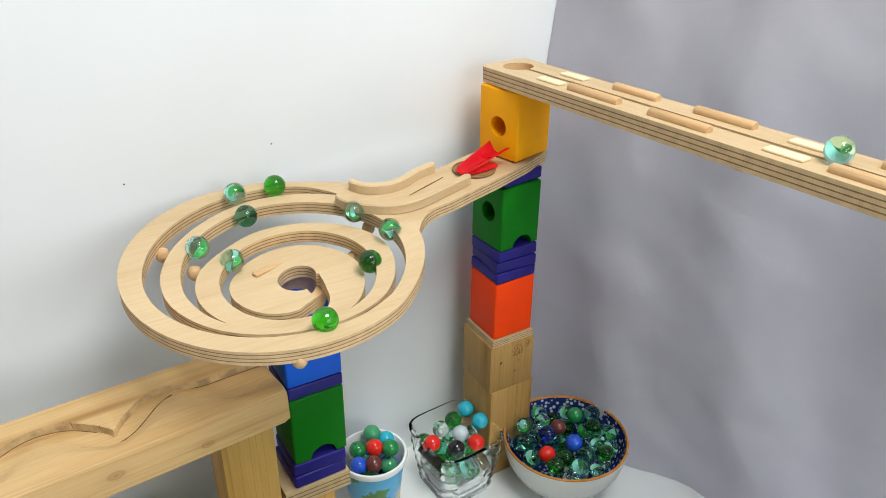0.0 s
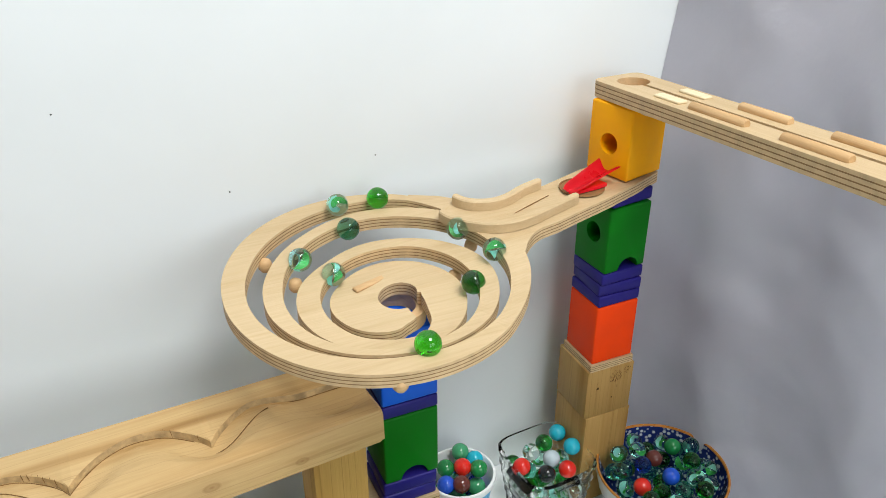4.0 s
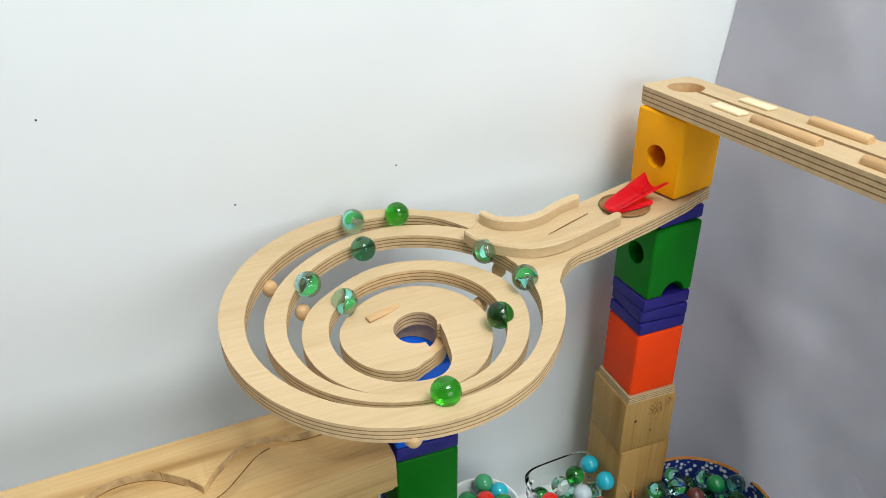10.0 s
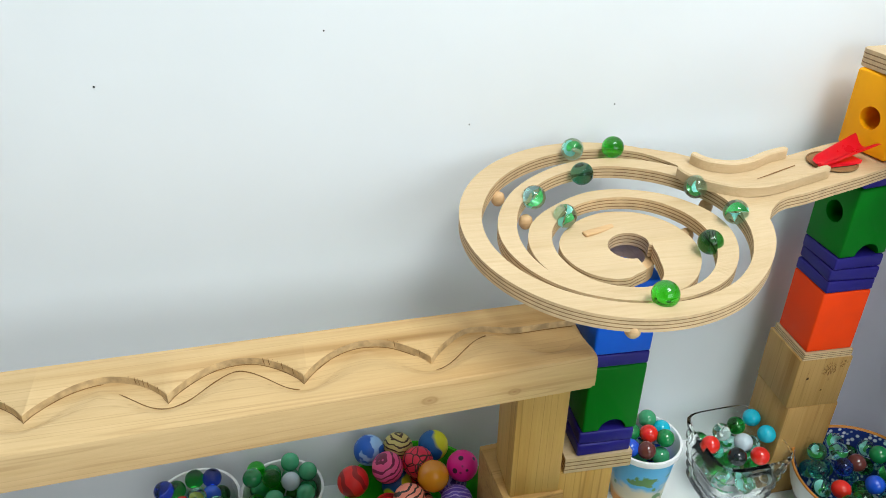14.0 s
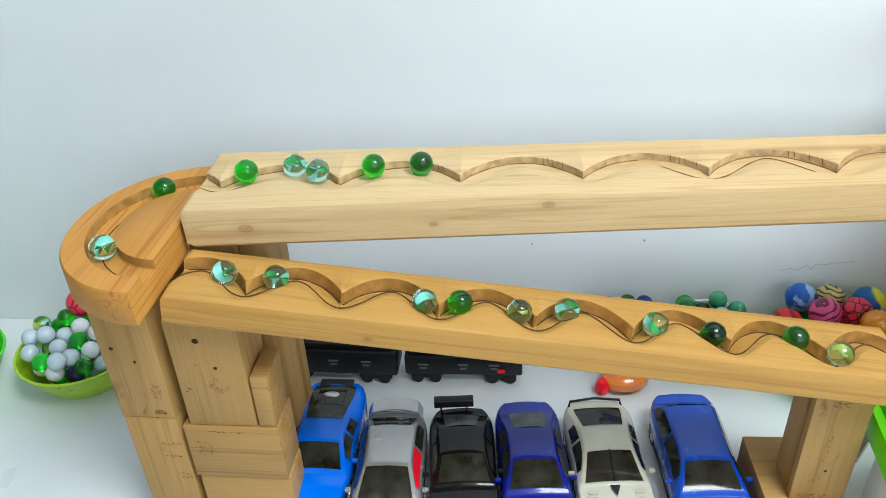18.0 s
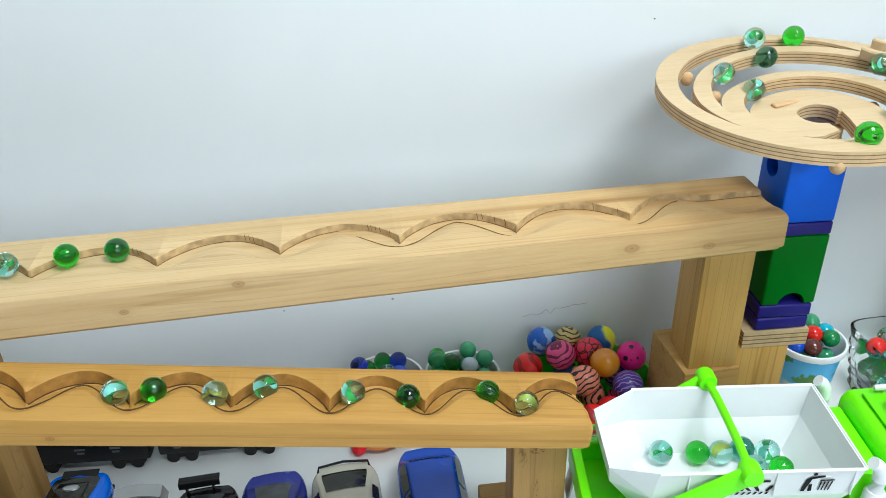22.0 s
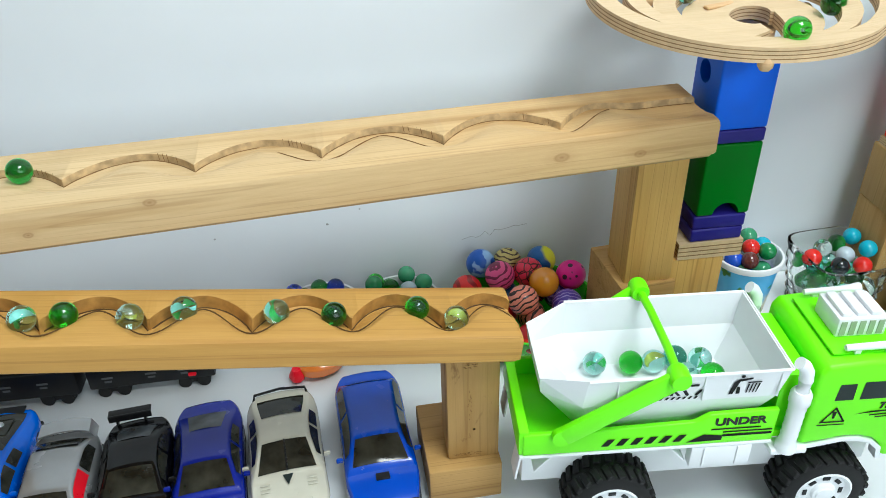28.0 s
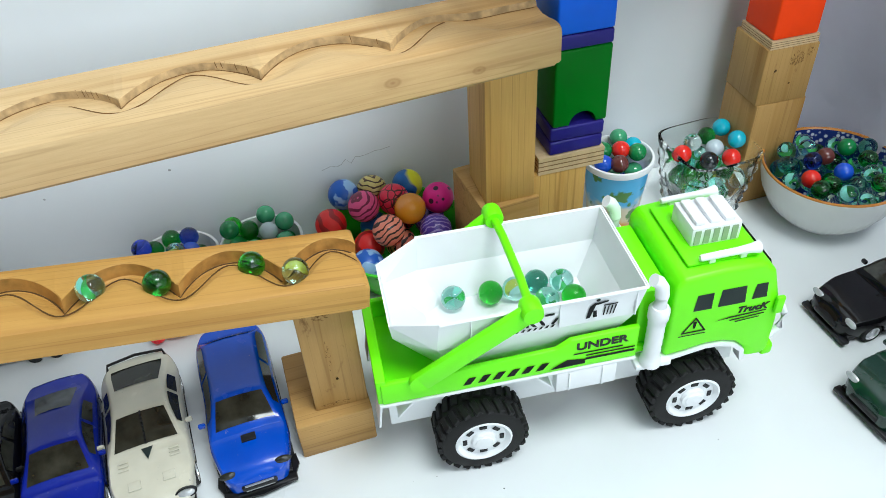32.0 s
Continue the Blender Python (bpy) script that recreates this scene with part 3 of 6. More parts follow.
lumber(-0.6395, -0.572, -0.2205, -0.188, 0.05, 0.0985, 0.0, False, "pine lumber offcut lying flat in the stack", torn=((-0.6270, 0.0760, 0.006, 0.009, 50), (-0.6127, 0.0945, 0.016, 0.0008, 34)))
lumber(-0.6375, -0.571, -0.2195, -0.190, 0.0, 0.05, 0.5, False, "pine lumber offcut lying flat at the bottom of the stack")
lumber(-0.5855, -0.5735, -0.2185, -0.187, 0.0985, 0.1425, 0, False, "thin pine offcut set on edge in the stack")
lumber(-0.6400, -0.6045, -0.150, -0.105, 0.0, 0.2165)
lumber(-0.6035, -0.5845, -0.150, -0.105, 0.0, 0.2175)
lumber(-0.2235, -0.187, -0.2045, -0.1715, 0.034, 0.1335, 0, True, "pine post with torn end grain under the rail", holes=((-0.2048, 0.0628, 0.0011),), torn=((-0.2083, 0.1228, 0.0055, 0.003, 30), (-0.2110, 0.0385, 0.010, 0.0016, 30), (-0.2075, 0.085, 0.0012, 0.016, 22)))
lumber(-0.2400, -0.187, -0.2140, -0.145, 0.0, 0.034, 2.0, False, "square pine offcut used as a foot")
lumber(-0.0695, -0.0315, -0.1125, -0.070, 0.106, 0.2268, 0, True, "smooth golden pine post under the rail", mat_=PINE_GOLD)
lumber(-0.0770, -0.0305, -0.1165, -0.055, 0.0, 0.106, 6, False, "pine foot block under the post")
bm = bmesh.new()
rbox(bm, (0.024, 0.018, 0.004), (0, 0, 0.002), 0.001)
single("green_shim", bm, plain("dark_green_plastic", (0.01, 0.08, 0.05), 0.25), pose(-0.036, -0.116, 0.2232), "dark green plastic shim between post and rail", "shim")


# ---- coloured marble-run towers ----
BW = 0.0415


def colour_block(colour, x, y, z, h, rz, label, holes=(), name="cube_block"):
    """A lacquered block. holes: (axis, offset, height, radius, depth) bored from the side that the axis sign names."""
    t = thing(name, pose(x, y, z, 0, 0, rz), label, "block", "coloured marble run blocks")
    bm = bmesh.new()
    rbox(bm, (BW, BW, h), (0, 0, h / 2), 0.0018, 3)
    ob = part("body", bm, colour, t)
    for axis, off, hz, r, depth in holes:
        if axis == "-x":
            mm = Matrix.Translation((-BW / 2 + depth / 2 - 0.001, off, hz)) @ pose(0, 0, 0, 0, 90, 0)
        else:
            mm = Matrix.Translation((off, -BW / 2 + depth / 2 - 0.001, hz)) @ pose(0, 0, 0, 90, 0, 0)
        cut(ob, [drum(r, depth, mm)])
    return t


def thin_block(x, y, z, rz, h=0.0108):
    bm = bmesh.new()
    rbox(bm, (BW, BW, h - 0.0003), (0, 0, h / 2), 0.0016, 3)
    return single("thin_block", bm, PURPLE_L, pose(x, y, z, 0, 0, rz), "thin dark purple lacquered spacer block", "block", "thin purple spacer blocks")


def ply_sheet(x, y, z, w, d, h, rz):
    bm = bmesh.new()
    ply(bm, [(-w / 2, -d / 2), (w / 2, -d / 2), (w / 2, d / 2), (-w / 2, d / 2)], 0, h)
    return single("plywood_sheet", bm, PLY, pose(x, y, z, 0, 0, rz), "small square of birch plywood in the tower", "plywood", smooth=False)


# tower by the curtain
TX, TY = 0.2135, -0.0365
lumber(TX - 0.0225, TX + 0.026, TY - 0.0225, TY + 0.026, 0.0, 0.106, 1.5)
lumber(TX - 0.0235, TX + 0.0245, TY - 0.0225, TY + 0.026, 0.106, 0.158, -1.0, True, "stained pine offcut with a rough knot", holes=((TX - 0.0120, 0.1380, 0.0013), (TX + 0.0040, 0.1240, 0.0009)), torn=((TX + 0.0060, 0.1455, 0.0070, 0.0065, 90), (TX + 0.0180, 0.1500, 0.003, 0.004, 24)))
ply_sheet(TX, TY, 0.158, 0.044, 0.044, 0.0075, 0)
colour_block(RED_ORANGE, TX, TY, 0.1655, 0.058, 0, "bright orange-red lacquered wooden block")
thin_block(TX, TY, 0.2237, 1)
thin_block(TX + 0.0005, TY, 0.2346, -2)
thin_block(TX, TY, 0.2455, 2)
colour_block(GREEN_L, TX, TY, 0.2566, 0.058, 4, "green lacquered wooden block with round bores", [("-x", -0.002, 0.032, 0.0088, 0.03), ("-y", 0.003, 0.0, 0.0105, 0.05)])
thin_block(TX + 0.001, TY + 0.002, 0.3149, 8)
colour_block(YELLOW, 0.2230, -0.0295, 0.3345, 0.0575, 14, "yellow-orange lacquered wooden block with a bored hole", [("-x", 0.0, 0.026, 0.0085, 0.036)])

# tower under the spiral
SX, SY = 0.0025, -0.0900
lumber(SX - 0.037, SX + 0.008, SY - 0.0215, SY + 0.024, 0.0, 0.123, label="smooth golden pine offcut under the plywood", mat_=PINE_GOLD)
ply_sheet(SX - 0.005, SY, 0.123, 0.052, 0.044, 0.0145, 0)
thin_block(SX - 0.002, SY, 0.1377, 1, 0.0113)
thin_block(SX - 0.001, SY, 0.1491, -1, 0.0113)
colour_block(GREEN_L, SX, SY, 0.1606, 0.0595, 0, "green lacquered wooden block with an arched opening", [("-y", 0.002, 0.0, 0.0105, 0.05)])
thin_block(SX, SY, 0.2203, 0)
colour_block(BLUE_L, SX, SY, 0.2313, 0.0585, 0, "bright blue lacquered wooden block with a bored hole", [("-x", 0.004, 0.036, 0.0085, 0.03)])


# ---- plywood spiral ----
SPIRAL_SPOTS = []


def spiral():
    t = thing("spiral_track", Matrix(), "birch plywood marble spiral with a long coiled slot", "marble spiral")
    hub = Vector((0.0, -0.089))
    oc, Rx, Ry = Vector((-0.0096, -0.0906)), 0.0980, 0.0978
    th0, th = radians(40), 0.0092
    turns = [0, .06, .13, .23, .32, .38, .43, .50, .60, .67, .74, .81, .86, .91, .96, 1.05, 1.15, 1.26, 1.36, 1.43, 1.50, 1.60, 1.69, 1.76, 1.85, 1.91, 1.97, 2.08, 2.15, 2.22, 2.30, 2.39, 2.46, 2.53, 2.60, 2.64, 2.67, 2.70, 2.75, 2.82]
    # the slot's outer and inner edge, millimetres from the hub, turn by turn
    wide = [80, 84.4, 84.4, 86, 90, 93.5, 95.0, 93.5, 88.5, 86.0, 82.5, 76.5, 72.8, 70.4, 67.5, 62.4, 62.3, 64.5, 69.5, 75.0, 78.0, 74.5, 69.0, 61.5, 50.8, 45.5, 41.0, 35.8, 35.2, 37.0, 41.0, 48.5, 54.0, 57.5, 56.5, 54.0, 46.0, 33.0, 22.0, 18.0]
    near = [79, 74.5, 73.0, 72.6, 78, 83.3, 86.0, 85.0, 79.8, 77.6, 75.0, 69.4, 65.3, 60.5, 55.0, 47.4, 45.6, 48.5, 61.0, 67.0, 69.0, 66.0, 60.5, 53.0, 44.5, 39.5, 35.5, 31.5, 31.3, 32.3, 36.0, 42.6, 44.6, 44.0, 39.5, 31.5, 26.0, 21.0, 16.0, 14.0]

    def smooth(table, s):
        k = max(0, min(len(turns) - 2, next((i for i in range(len(turns) - 1) if s <= turns[i + 1]), len(turns) - 2)))
        x = (s - turns[k]) / (turns[k + 1] - turns[k])
        m0 = (table[k + 1] - table[max(0, k - 1)]) / (turns[k + 1] - turns[max(0, k - 1)]) * (turns[k + 1] - turns[k])
        e = min(len(turns) - 1, k + 2)
        m1 = (table[e] - table[k]) / (turns[e] - turns[k]) * (turns[k + 1] - turns[k])
        a, b = table[k], table[k + 1]
        return 0.001 * (a + x * (m0 + x * (3 * (b - a) - 2 * m0 - m1 + x * (2 * (a - b) + m0 + m1))))

    def slot_out(s):
        return smooth(wide, s)

    def slot_in(s):
        return smooth(near, s)

    neck = [(0.0782, -0.1290), (0.0822, -0.1171), (0.0875, -0.1108), (0.0930, -0.1035), (0.0985, -0.0984), (0.1050, -0.0935), (0.1124, -0.0899), (0.1286, -0.0865), (0.1527, -0.0787), (0.1813, -0.0700), (0.2179, -0.0570), (0.2460, -0.0454), (0.2330, -0.0035), (0.1881, -0.0160), (0.1491, -0.0292), (0.118, -0.0330), (0.095, -0.0310), (0.078, -0.0240), (0.066, -0.0150), (0.045, -0.0075)]

    def outer(th_):
        d = Vector((math.cos(th_), math.sin(th_)))
        o = hub - oc
        qa = (d.x / Rx) ** 2 + (d.y / Ry) ** 2
        qb = o.x * d.x / Rx ** 2 + o.y * d.y / Ry ** 2
        qc = (o.x / Rx) ** 2 + (o.y / Ry) ** 2 - 1
        best = (-qb + math.sqrt(qb * qb - qa * qc)) / qa
        for (x0, y0), (x1, y1) in zip(neck, neck[1:]):
            p, q = Vector((x0, y0)) - hub, Vector((x1, y1)) - hub
            e = q - p
            den = d.x * e.y - d.y * e.x
            if abs(den) > 1e-9:
                r = (p.x * e.y - p.y * e.x) / den
                w = (p.x * d.y - p.y * d.x) / den
                if r > best and -1e-6 <= w <= 1 + 1e-6:
                    best = r
        return best

    def level(x, y):
        w = max(0.0, min(1.0, (x - 0.04) / 0.06))
        return 0.3280 + 0.0131 * (x + 0.0148) + (1 - w) * 0.09 * (y + 0.0877) + 0.0025 * w

    bm = bmesh.new()
    layers = len(LAYERS) - 1

    def strip(samples, inner, outr, drop):
        sec = []
        for s in samples:
            a = th0 + 2 * math.pi * s
            d = Vector((math.cos(a), math.sin(a)))
            ri, ro = inner(s, a), outr(s, a)
            col = []
            for r in (ri, ro):
                p = hub + d * r
                z = level(p.x, p.y) - drop(s)
                col.append([bm.verts.new((p.x, p.y, z - th * LAYERS[k])) for k in range(layers + 1)])
            sec.append(col)
        for c0, c1 in zip(sec, sec[1:]):
            for w in (0, 1):
                for k in range(layers):
                    bm.faces.new((c0[w][k], c1[w][k], c1[w][k + 1], c0[w][k + 1])).material_index = 1 + k % 2
            bm.faces.new((c0[0][0], c1[0][0], c1[1][0], c0[1][0]))
            bm.faces.new((c0[0][-1], c1[0][-1], c1[1][-1], c0[1][-1]))
        for c in (sec[0], sec[-1]):
            for k in range(layers):
                bm.faces.new((c[0][k], c[1][k], c[1][k + 1], c[0][k + 1])).material_index = 1 + k % 2

    fan = [i / 240 for i in range(241)]
    for x, y in neck:
        s = (math.atan2(y - hub.y, x - hub.x) - th0) / (2 * math.pi) % 1
        fan += [s - 1e-4, s + 1e-4]
    fan = sorted(s for s in fan if 0 <= s <= 1)
    dr = 0.0085
    strip(fan, lambda s, a: slot_out(s), lambda s, a: outer(a), lambda s: 0.0)
    strip([i / 140 for i in range(0, 253)], lambda s, a: slot_out(s + 1), lambda s, a: slot_in(s), lambda s: min(0.0195, dr * s))
    # the hub: a disc whose round hole opens into the end of the slot
    c = Vector((0.0010, -0.0965))
    secs = []
    for i in range(97):
        s = 1.800 + 0.86 * i / 96
        a = th0 + 2 * math.pi * s
        d = Vector((math.cos(a), math.sin(a)))
        o = hub + d * (slot_in(s) if s < 2.62 else slot_in(2.62) - 0.004 * (s - 2.62) / 0.04)
        n = (c - o).normalized()
        q = c - n * 0.0128
        secs.append([[bm.verts.new((p.x, p.y, level(p.x, p.y) - min(0.0195, dr * s) - th * LAYERS[k])) for k in range(layers + 1)] for p in (q, o)])
    for c0, c1 in zip(secs, secs[1:]):
        for w in (0, 1):
            for k in range(layers):
                bm.faces.new((c0[w][k], c1[w][k], c1[w][k + 1], c0[w][k + 1])).material_index = 1 + k % 2
        bm.faces.new((c0[0][0], c1[0][0], c1[1][0], c0[1][0]))
        bm.faces.new((c0[0][-1], c1[0][-1], c1[1][-1], c0[1][-1]))
    for cc in (secs[0], secs[-1]):
        for k in range(layers):
            bm.faces.new((cc[0][k], cc[1][k], cc[1][k + 1], cc[0][k + 1])).material_index = 1 + k % 2
    part("plate", bm, PLY, t, smooth=False)
    # the collar below the hub, which stands on the blue block
    g = bmesh.new()
    lathe(g, [(0.0150, 0.2902), (0.0215, 0.2902), (0.0215, 0.3005), (0.0150, 0.3005), (0.0150, 0.2902)], 40, Matrix.Translation((-0.0010, -0.0935, 0)))
    part("hub_collar", g, DOWEL, t, "round wooden collar below the hub")

    for s, kd in ((0.10, "green"), (0.16, "aqua"), (0.62, "green"), (0.86, "aqua"), (0.95, "aqua"), (1.17, "teal"), (1.30, "aqua"), (1.80, "dgreen"), (2.30, "aqua")):
        a = th0 + 2 * math.pi * s
        p = hub + Vector((math.cos(a), math.sin(a))) * (slot_out(s) * 0.62 + slot_in(s) * 0.38)
        SPIRAL_SPOTS.append((p.x, p.y, level(p.x, p.y) - min(0.0195, dr * (s - 0.5)) * (s > 0.5) + 0.0040, kd))

    def guard(pts, h):
        g = bmesh.new()
        fine = []
        for i in range(len(pts) - 1):
            p = [Vector(pts[max(0, i - 1)]), Vector(pts[i]), Vector(pts[i + 1]), Vector(pts[min(len(pts) - 1, i + 2)])]
            for k in range(6):
                x = k / 6
                fine.append(p[1] + 0.5 * x * (p[2] - p[0] + x * (2 * p[0] - 5 * p[1] + 4 * p[2] - p[3] + x * (3 * (p[1] - p[2]) + p[3] - p[0]))))
        fine.append(Vector(pts[-1]))
        lo, hi = [], []
        for i, p in enumerate(fine):
            d = (fine[min(i + 1, len(fine) - 1)] - fine[max(i - 1, 0)]).normalized()
            n = Vector((-d.y, d.x)) * 0.0031 * (0.6 if i in (0, len(fine) - 1) else 1)
            lo.append(p + n)
            hi.append(p - n)
        secs = []
        for a, b in zip(lo, hi):
            secs.append([g.verts.new((q.x, q.y, level(q.x, q.y) + z)) for q, z in ((a, 0.0), (a, h - 0.001), (a * 0.85 + b * 0.15, h), (b * 0.85 + a * 0.15, h), (b, h - 0.001), (b, 0.0))])
        for c0, c1 in zip(secs, secs[1:]):
            for j in range(6):
                g.faces.new((c0[j], c1[j], c1[(j + 1) % 6], c0[(j + 1) % 6]))
        g.faces.new(secs[0])
        g.faces.new(secs[-1][::-1])
        part("guard", g, PLY_TOP, t, "curved raised wooden side guard")

    guard([(0.1560, -0.0655), (0.1312, -0.0735), (0.1082, -0.0810), (0.0943, -0.0828), (0.0817, -0.0800), (0.0690, -0.0715), (0.0575, -0.0595), (0.0535, -0.0485)], 0.0075)
    guard([(0.1445, -0.0310), (0.1264, -0.0365), (0.1088, -0.0450), (0.0941, -0.0475), (0.0820, -0.0435), (0.0755, -0.0372), (0.0725, -0.0300)], 0.0075)
    # dark joint of the marble groove between the guards
    g = bmesh.new()
    tube(g, [(0.1060, -0.0618, level(0.106, -0.0618) + 0.0001), (0.1250, -0.0540, level(0.125, -0.054) + 0.0001), (0.1440, -0.0462, level(0.144, -0.0462) + 0.0001)], [0.0002, 0.0005, 0.0003], 6)
    part("joint_line", g, PLY_DARK, t, "dark joint along the groove")
    # slot inlay and round pegs
    g = bmesh.new()
    rbox(g, (0.030, 0.0054, 0.0022), (0, 0, 0), 0.0010, 3, pose(-0.0090, -0.0760, level(-0.009, -0.076) - 0.0190, 5, 0, 18))
    part("inlay", g, DOWEL, t, "small oblong wooden inlay")
    for x, y, s in ((-0.0721, -0.0408, 0.3), (-0.0570, -0.0593, 1.2), (0.0700, -0.0640, 0.9), (0.0480, -0.0840, 1.8), (-0.0307, -0.1822, 0.0)):
        g = bmesh.new()
        z = level(x, y) - min(0.0195, dr * s) - th
        lathe(g, [(0, -0.006), (0.0028, -0.0058), (0.0045, -0.0035), (0.0048, -0.001), (0.0040, 0.0020), (0.0022, 0.0034), (0, 0.0036)], 16, Matrix.Translation((x, y, z if y < -0.15 else z + 0.0015)))
        part("peg", g, DOWEL, t, "rounded wooden peg", m=None)
    return t


spiral()


def ramp_chute():
    """The red plastic lip that leads marbles from the yellow block to the spiral."""
    t = thing("marble_chute", pose(0.1985, -0.0430, 0.3350, 0, 0, 14), "bright red plastic marble chute", "chute")
    bm = bmesh.new()
    n = 13
    secs = []
    for i in range(n):
        k = i / (n - 1)
        w = 0.0126 - 0.0046 * k - 0.0030 * max(0.0, (k - 0.85) / 0.15) ** 2
        z = 0.0066 * (1 - k) ** 1.1 + 0.0014
        edge = 0.0046 * (1 - k) ** 0.7 + 0.0010
        sec = []
        for j in range(13):
            q = -1 + 2 * j / 12
            # the rear edge is notched in the middle
            x = 0.0015 - 0.046 * k - 0.0035 * (1 - q * q) * (1 - k) ** 2
            lift = 0.5 - 0.5 * math.cos(math.pi * min(1.0, abs(q) * 1.12))
            sec.append(bm.verts.new((x, q * w * (1 - 0.10 * lift), z + edge * lift)))
        secs.append(sec)
    for a, b in zip(secs, secs[1:]):
        for j in range(12):
            bm.faces.new((a[j], b[j], b[j + 1], a[j + 1]))
    bmesh.ops.solidify(bm, geom=bm.faces[:], thickness=0.0018)
    part("lip", bm, RED_P, t)
    # the skirt under the lip
    bm = bmesh.new()
    prism(bm, [(-0.0100, -0.0085), (-0.020, -0.0080), (-0.038, -0.0052), (-0.043, 0.0), (-0.038, 0.0052), (-0.020, 0.0080), (-0.0100, 0.0085)], -0.0005, 0.0020)
    part("skirt", bm, RED_P, t)
    # a dark disc laid on the plywood for the shade of the bored seat
    bm = bmesh.new()
    lathe(bm, [(0, 0.0), (0.0165, 0.0), (0.0165, 0.0006), (0.0171, 0.0009), (0.0176, 0.0006), (0.0176, 0.0), (0.0165, 0.0)], 36, pose(-0.0255, 0.0030, -0.0014))
    part("seat", bm, PLY_DARK, t, "dark disc for the shade in a bored seat")
    return t


ramp_chute()


# ---- the straight top track ----
def top_track():
    a, d = Vector((0.2240, -0.0055, 0.4045)), Vector((0.039, -0.999, 0.049)).normalized()
    ex = d
    ey = Vector((0, 0, 1)).cross(ex).normalized()
    ez = ex.cross(ey)
    m = Matrix.Translation(a) @ Matrix((ex, ey, ez)).transposed().to_4x4()
    t = thing("straight_track", m, "birch plywood track board with dowels along a groove", "marble track")
    w, L, th = 0.0225, 0.46, 0.0125
    bm = bmesh.new()
    pts = [(0, -w + 0.006), (0.002, -w + 0.002), (0.006, -w), (L, -w), (L, w), (0.006, w), (0.002, w - 0.002), (0, w - 0.006)]
    ply(bm, pts, -th, 0)
    ob = part("board", bm, PLY, t, smooth=False)
    cut(ob, [drum(0.0125, 0.05, Matrix.Translation((0.0225, 0, 0)))])
    slotb = bmesh.new()
    rbox(slotb, (L, 0.0036, 0.006), (L / 2 + 0.03, 0, -0.0005), 0)
    cut(ob, [slotb])
    for x0, x1, y in ((0.100, 0.150, -0.0135), (0.178, 0.226, -0.0135), (0.305, 0.352, -0.0135), (0.118, 0.160, 0.0135), (0.192, 0.238, 0.0135), (0.318, 0.365, 0.0135)):
        g = bmesh.new()
        tube(g, [(x0, y, 0.0012), (x0 + 0.001, y, 0.0012), (x1 - 0.001, y, 0.0012), (x1, y, 0.0012)], [0.0028, 0.0036, 0.0036, 0.0028], 14)
        part("dowel", g, DOWEL, t, "round brown dowel")
    for x0, y in ((0.062, -0.0115), (0.062, 0.0115), (0.262, -0.0115), (0.262, 0.0115)):
        g = bmesh.new()
        rbox(g, (0.026, 0.0085, 0.0022), (x0 + 0.015, y, 0.0008), 0.001, 3)
        part("spacer", g, SPACER, t, "pale cream plastic clip")
    for x0 in (0.05, 0.247):
        g = bmesh.new()
        lathe(g, [(0, -th - 0.006), (0.010, -th - 0.006), (0.0135, -th - 0.004), (0.014, -th), (0, -th)], 24, Matrix.Translation((x0, 0, 0)))
        part("foot_disc", g, DOWEL, t, "round wooden stop below the board")
    return t


top_track()


# ---- toy cars ----
TYRE = plain("tyre_rubber", (0.02, 0.02, 0.02), 0.7, 0.3, 0.2, 100, 0.2)
RIM = plain("toy_rim_silver", (0.55, 0.56, 0.58), 0.3, 0.5, 0.1, 60, 0.05, 0.8)
# smoked panes; lighter blotches in the colour stand for glints
TINT = plain("smoked_window", (0.030, 0.031, 0.024), 0.08, 0.5, 0.75, 70, 0.0, 0.0, 0.0)
# rear panes whose pale reflection is put into the base grey
REFLECT_TINT = plain("grey_window", (0.085, 0.095, 0.105), 0.14, 0.5, 0.5, 60, 0.0, 0.0, 0.0)
LAMP_W = plain("headlight_plastic", (0.50, 0.52, 0.54), 0.12, 0.6, 0.15, 300, 0.0, 0.2, 1.0)
LAMP_R = plain("tail_light_plastic", (0.5, 0.01, 0.01), 0.15, 0.6, 0.1, 300, 0.0, 0.0, 1.0)
TRIM = plain("black_trim_plastic", (0.008, 0.008, 0.009), 0.35, 0.3, 0.15)


def car_paint(name, col, metal=0.0, chips=0.0, spec=0.3):
    m = plain(name, col, 0.24, spec, 0.10, 40, 0.0, metal, 0.55)
    if chips:
        nt = m.node_tree
        bs = nt.nodes["Principled BSDF"]
        src = bs.inputs["Base Color"].links[0].from_socket
        n = add(nt, "ShaderNodeTexNoise", Scale=190.0, Detail=5.0, Roughness=0.7)
        nt.links.new(coords(nt, (1, 1, 1)), n.inputs["Vector"])
        f = ramp(nt, n.outputs["Fac"], [(0.66, (0, 0, 0)), (0.70, (chips,) * 3)]).outputs[0]
        nt.links.new(mix(nt, f, src, (0.30, 0.29, 0.27)), bs.inputs["Base Color"])
    return m


